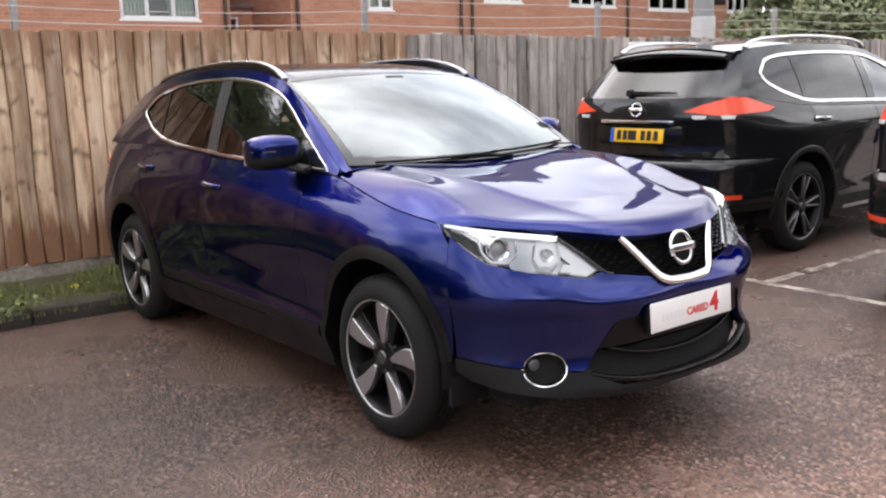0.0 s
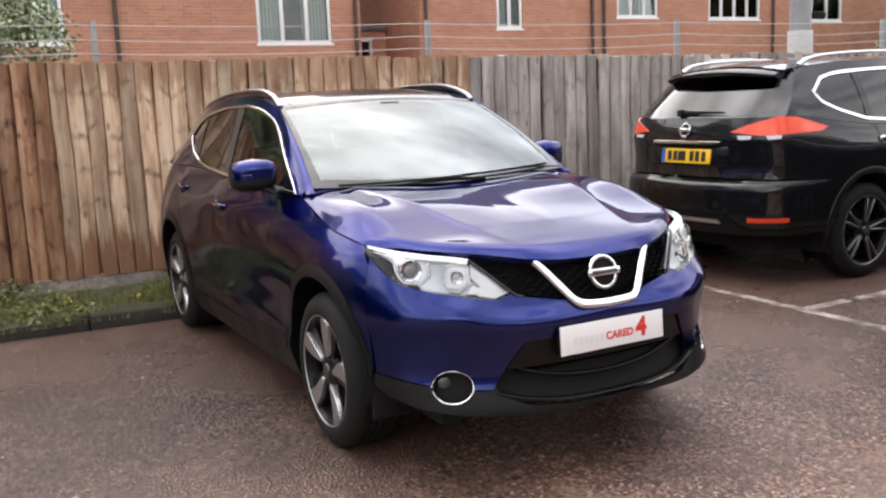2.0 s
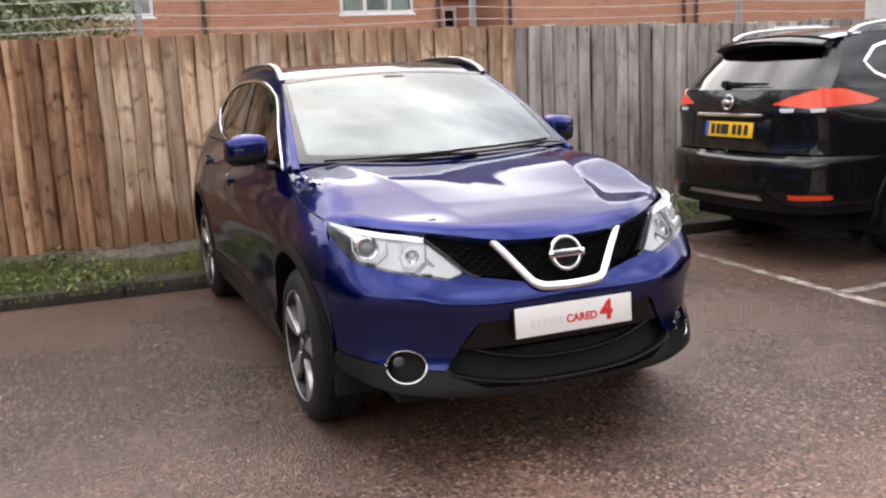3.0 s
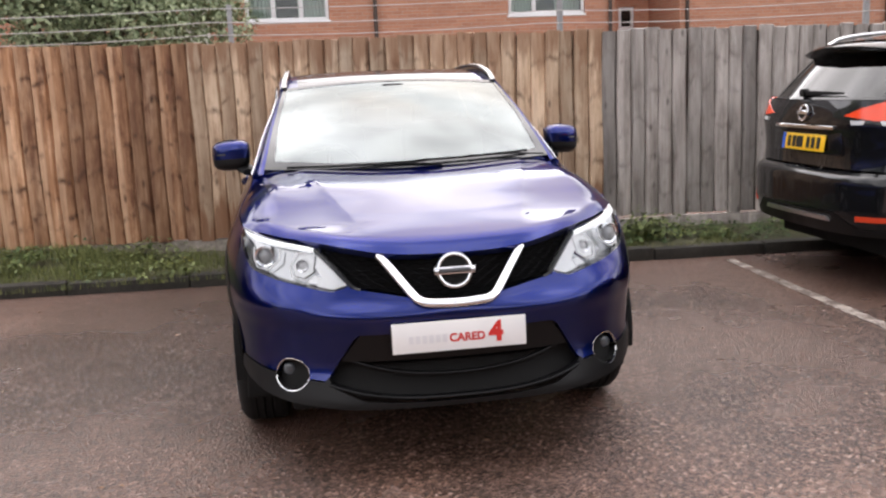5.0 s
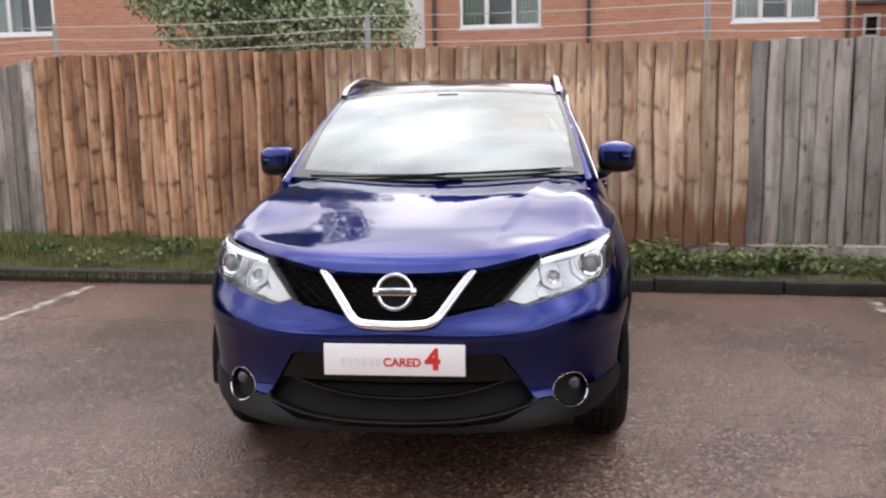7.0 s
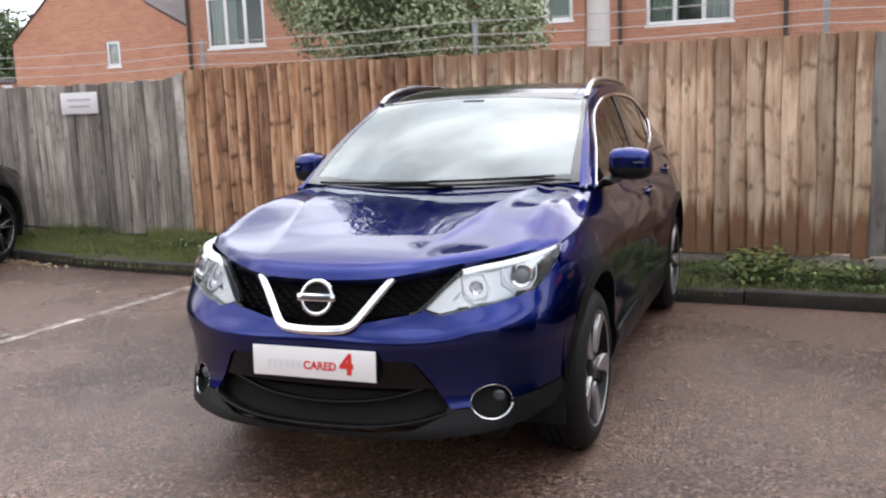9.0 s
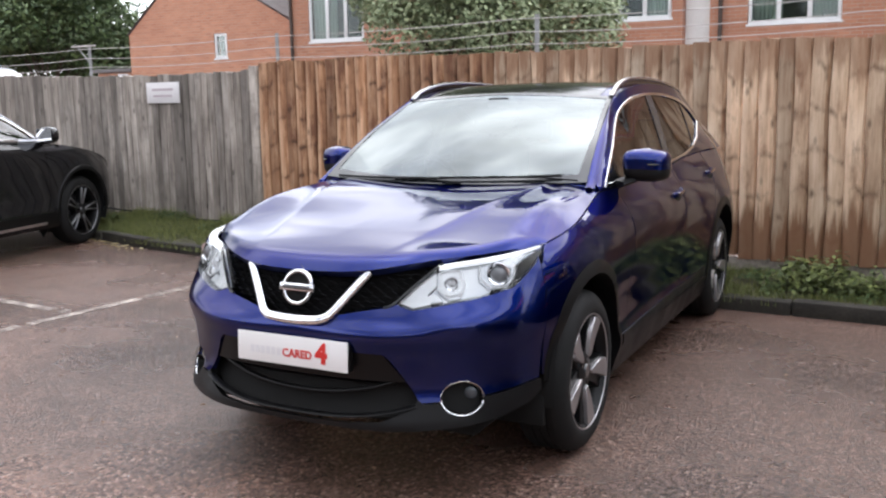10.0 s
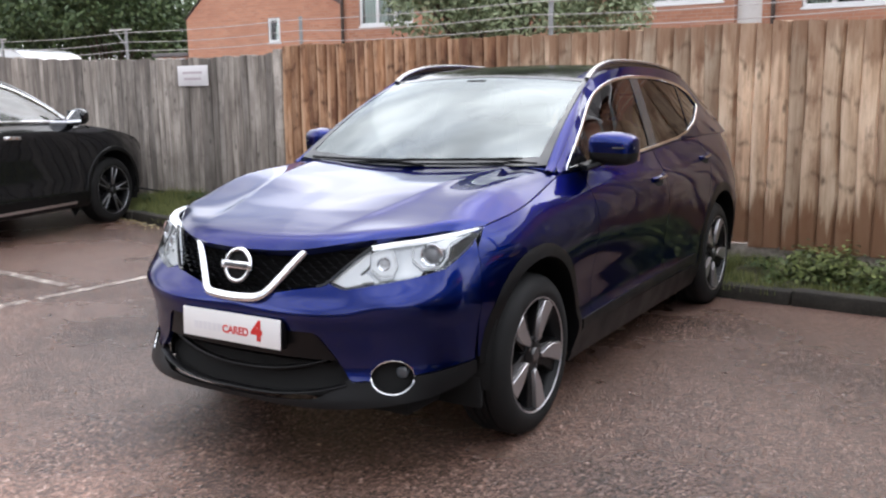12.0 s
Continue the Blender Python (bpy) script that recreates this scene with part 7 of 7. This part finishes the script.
    bd.matrix_local = Matrix.Translation((0, 3.695, 1.15)) @ Matrix.Rotation(radians(12), 4, "X")
    th = np.linspace(0, 2 * np.pi, 40, endpoint=False)
    part("badge_ring", sweep(np.stack([0.05 * np.cos(th), 0 * th, 0.05 * np.sin(th)], 1), 0.014, 0.012, up=(0, 1, 0), closed=True, n=8), CHROME, bd)
    part("badge_bar", boxed(-0.064, -0.008, -0.013, 0.064, 0.010, 0.013, bevel=0.003), CHROME, bd)
    p = [h.wall(a, 1.056) for a in np.linspace(L - 0.36, L, 12)]
    p = np.array(p + [q * [-1, 1, 1] for q in p[::-1][1:]])
    part("tailgate_strip", sweep(p + [0, 0.012, 0], 0.014, 0.026, n=8), CHROME, c, "chrome tailgate strip")
    pl = new("number_plate")
    pl.parent = c
    pl.matrix_local = Matrix.Translation((0, 3.688, 0.952)) @ Matrix.Rotation(radians(8), 4, "X")
    part("plate", boxed(-0.26, -0.004, -0.0555, 0.26, 0.004, 0.0555, bevel=0.002), PLATE_YELLOW, pl, "yellow number plate with blanked characters")
    part("band", boxed(0.222, 0.0035, -0.054, 0.259, 0.0055, 0.054), PLATE_BLUE, pl)
    for x in (0.172, 0.112, 0.062, 0.020, -0.065, -0.125, -0.19):
        part("character_bar", boxed(x - 0.021, 0.0035, -0.038, x + 0.021, 0.0056, 0.038), PRINT_BLACK, pl)
    part("plate_recess", boxed(-0.42, 3.62, 0.875, 0.42, 3.672, 1.045, bevel=0.02), GLOSS_BLACK, c)
    wp = new("wiper")
    wp.parent = c
    q = [tail_s(s, 0.13) + [0, 0.02, 0] for s in np.linspace(-0.42, 0.16, 8)]
    part("blade", sweep(q, 0.02, 0.03, n=6, taper=lambda k: 0.5 + 0.8 * k), DARK, wp)
    part("pivot", tube(tuple(q[-1] + [0, -0.02, 0]), tuple(q[-1] + [0, 0.025, 0]), 0.028, 14), DARK, wp)
    part("underbody", boxed(-0.66, -0.75, 0.24, 0.66, 3.45, 0.36, bevel=0.02), DARK, c)
    part("bulkhead", boxed(-0.6, -0.7, 0.34, 0.6, 0.3, 0.9, bevel=0.02), DARK, c)
    part("dashboard", boxed(-0.68, 0.36, 0.8, 0.68, 0.85, 1.06, bevel=0.05), INTERIOR, c)
    for cx in (-0.38, 0.38):
        st = new("front_seat")
        st.parent = c
        bm = boxed(-0.25, -0.07, 0, 0.25, 0.07, 0.66, bevel=0.06, seg=3)
        bm.transform(Matrix.Translation((cx, 1.55, 0.66)) @ Matrix.Rotation(radians(-16), 4, "X"))
        part("backrest", bm, INTERIOR, st)
        bm = boxed(-0.13, -0.05, 0, 0.13, 0.05, 0.19, bevel=0.045, seg=3)
        bm.transform(Matrix.Translation((cx, 1.75, 1.31)) @ Matrix.Rotation(radians(-10), 4, "X"))
        part("headrest", bm, INTERIOR, st)
    bs = new("rear_seat")
    bs.parent = c
    part("backrest", boxed(-0.64, 2.45, 0.6, 0.64, 2.62, 1.2, bevel=0.05), INTERIOR, bs)
    part("cushion", boxed(-0.64, 2.0, 0.5, 0.64, 2.45, 0.75, bevel=0.05), INTERIOR, bs)
    part("cabin_floor", boxed(-0.72, 0.3, 0.34, 0.72, 3.4, 0.40), DARK, c)
    part("headlining", patch(lambda s, y: roof_s(s, y) - np.stack([0 * s, 0 * s, 0.04 + 0 * s], -1), [(-0.97, 1.2), (0.97, 1.2), (0.97, 3.25), (-0.97, 3.25)], (0.1, 0.1)), INTERIOR_GREY, c)
    for sd in ("left", "right"):
        for y in (0.0, wb):
            wheel(c, sd, y, {"lip": DULL_ALLOY, "web": WHEEL_BLACK, "face": DULL_ALLOY}, r=0.36, rim_r=0.262, spokes=5, x_face=0.86, twin=True)
    return c


def tuple_shell(cx, cy, cz, rx, ry, rz, z0, z1):
    """A rounded-box shell from height z0 to z1 of its half-height, as (verts, faces)."""
    vs, fs = [], []
    nu, nv = 28, 12
    for i in range(nu):
        u = 2 * math.pi * i / nu
        for j in range(nv + 1):
            z = z0 + (z1 - z0) * j / nv
            k = max(0.0009, 1 - abs(z) ** 3.2) ** 0.5
            c, s = math.cos(u), math.sin(u)
            x = cx + math.copysign(abs(c) ** 0.62, c) * rx * k
            vs.append((x, cy + math.copysign(abs(s) ** 0.7, s) * (ry if s < 0 else ry * 0.6) * k + 0.3 * (x - cx), cz + rz * z))
    for i in range(nu):
        for j in range(nv):
            a, b = i * (nv + 1) + j, ((i + 1) % nu) * (nv + 1) + j
            fs.append((a, b, b + 1, a + 1))
    return vs, fs


suv = build_suv("glossy black sport utility car with chrome trim beside the fence")
suv_west = copy_thing(suv, Matrix.Translation((-5.96 - 0.86 * math.cos(radians(14)) + 0.0, 3.36 - 0.86 * math.sin(radians(14)), 0)) @ Matrix.Rotation(radians(194), 4, "Z"))
tagged(suv_west, "black sport utility car parked nose-in to the grey fence", "car")
suv_next = copy_thing(suv, Matrix.Translation((6.36, -0.96, 0)) @ Matrix.Rotation(radians(90), 4, "Z"))
tagged(suv_next, "black car with red tail lamps parked in the next bay", "car")
suv.matrix_world = Matrix.Translation((6.56, 1.755, 0)) @ Matrix.Rotation(radians(90), 4, "Z")
film = tagged(part("door_film", boxed(-0.03, -0.004, -0.06, 0.03, 0.004, 0.06, bevel=0.002), FOIL_BLUE), "strip of blue protective film on the door edge", "film")
film.matrix_world = Matrix.Translation((4.98, 0.843, 0.84))


# ---- small things ----
notice = empty("sign", "plain white board fixed low on the grey fence", "sign")
notice.matrix_world = Matrix.Translation((5.12, fence_y(5.12) - 0.055, 1.69)) @ Matrix.Rotation(math.atan(-0.0772), 4, "Z")
part("panel", boxed(-0.28, -0.006, -0.07, 0.28, 0.006, 0.07, bevel=0.004), WHITE_SIGN, notice)

hose = spline([(-6.9, fence_y(-6.9) - 0.05, 0.25), (-6.2, fence_y(-6.2) - 0.08, 0.22), (-5.6, fence_y(-5.6) - 0.05, 0.20), (-5.0, fence_y(-5.0) - 0.10, 0.185), (-4.4, fence_y(-4.4) - 0.06, 0.20), (-3.9, fence_y(-3.9) - 0.05, 0.215)], 10)
tagged(part("cable", sweep(hose, 0.022, 0.022, n=8, power=2), RUBBER), "black cable lying along the foot of the grey fence", "cable")

# fallen leaves and grit on the tarmac
rnd = random.Random(77)
vs, fs = [], []
for _ in range(150):
    x, y = rnd.uniform(-5, 4.5), rnd.uniform(-3.6, 2.8)
    a, s = rnd.uniform(0, 6.28), rnd.uniform(0.006, 0.02)
    b = len(vs)
    for q, lift in ((0, 0.004), (1.5, 0.010), (3.14, 0.005), (4.7, 0.009)):
        k = s if q in (0, 3.14) else s * 0.45
        vs.append((x + k * math.cos(a + q), y + k * math.sin(a + q), lift))
    fs += [(b, b + 1, b + 2), (b, b + 2, b + 3)]
tagged(part("fallen_leaves", (vs, fs), leafy("dry_leaf", (0.12, 0.06, 0.03), (0.35, 0.2, 0.1))), "small dry leaves scattered on the tarmac", "leaves", kind="stuff")
vs, fs = [], []
for _ in range(60):
    x = rnd.uniform(-6.2, -5.0)
    y = kerb_y(x) - abs(rnd.gauss(0, 0.12)) - 0.02
    a, s = rnd.uniform(0, 6.28), rnd.uniform(0.01, 0.03)
    b = len(vs)
    for q, lift in ((0, 0.005), (1.5, 0.02), (3.14, 0.006), (4.7, 0.012)):
        k = s if q in (0, 3.14) else s * 0.6
        vs.append((x + k * math.cos(a + q), y + k * math.sin(a + q), lift))
    fs += [(b, b + 1, b + 2), (b, b + 2, b + 3)]
tagged(part("leaf_litter", (vs, fs), leafy("pale_litter", (0.3, 0.24, 0.1), (0.6, 0.52, 0.3))), "pale leaf litter gathered against the kerb", "leaves", kind="stuff")
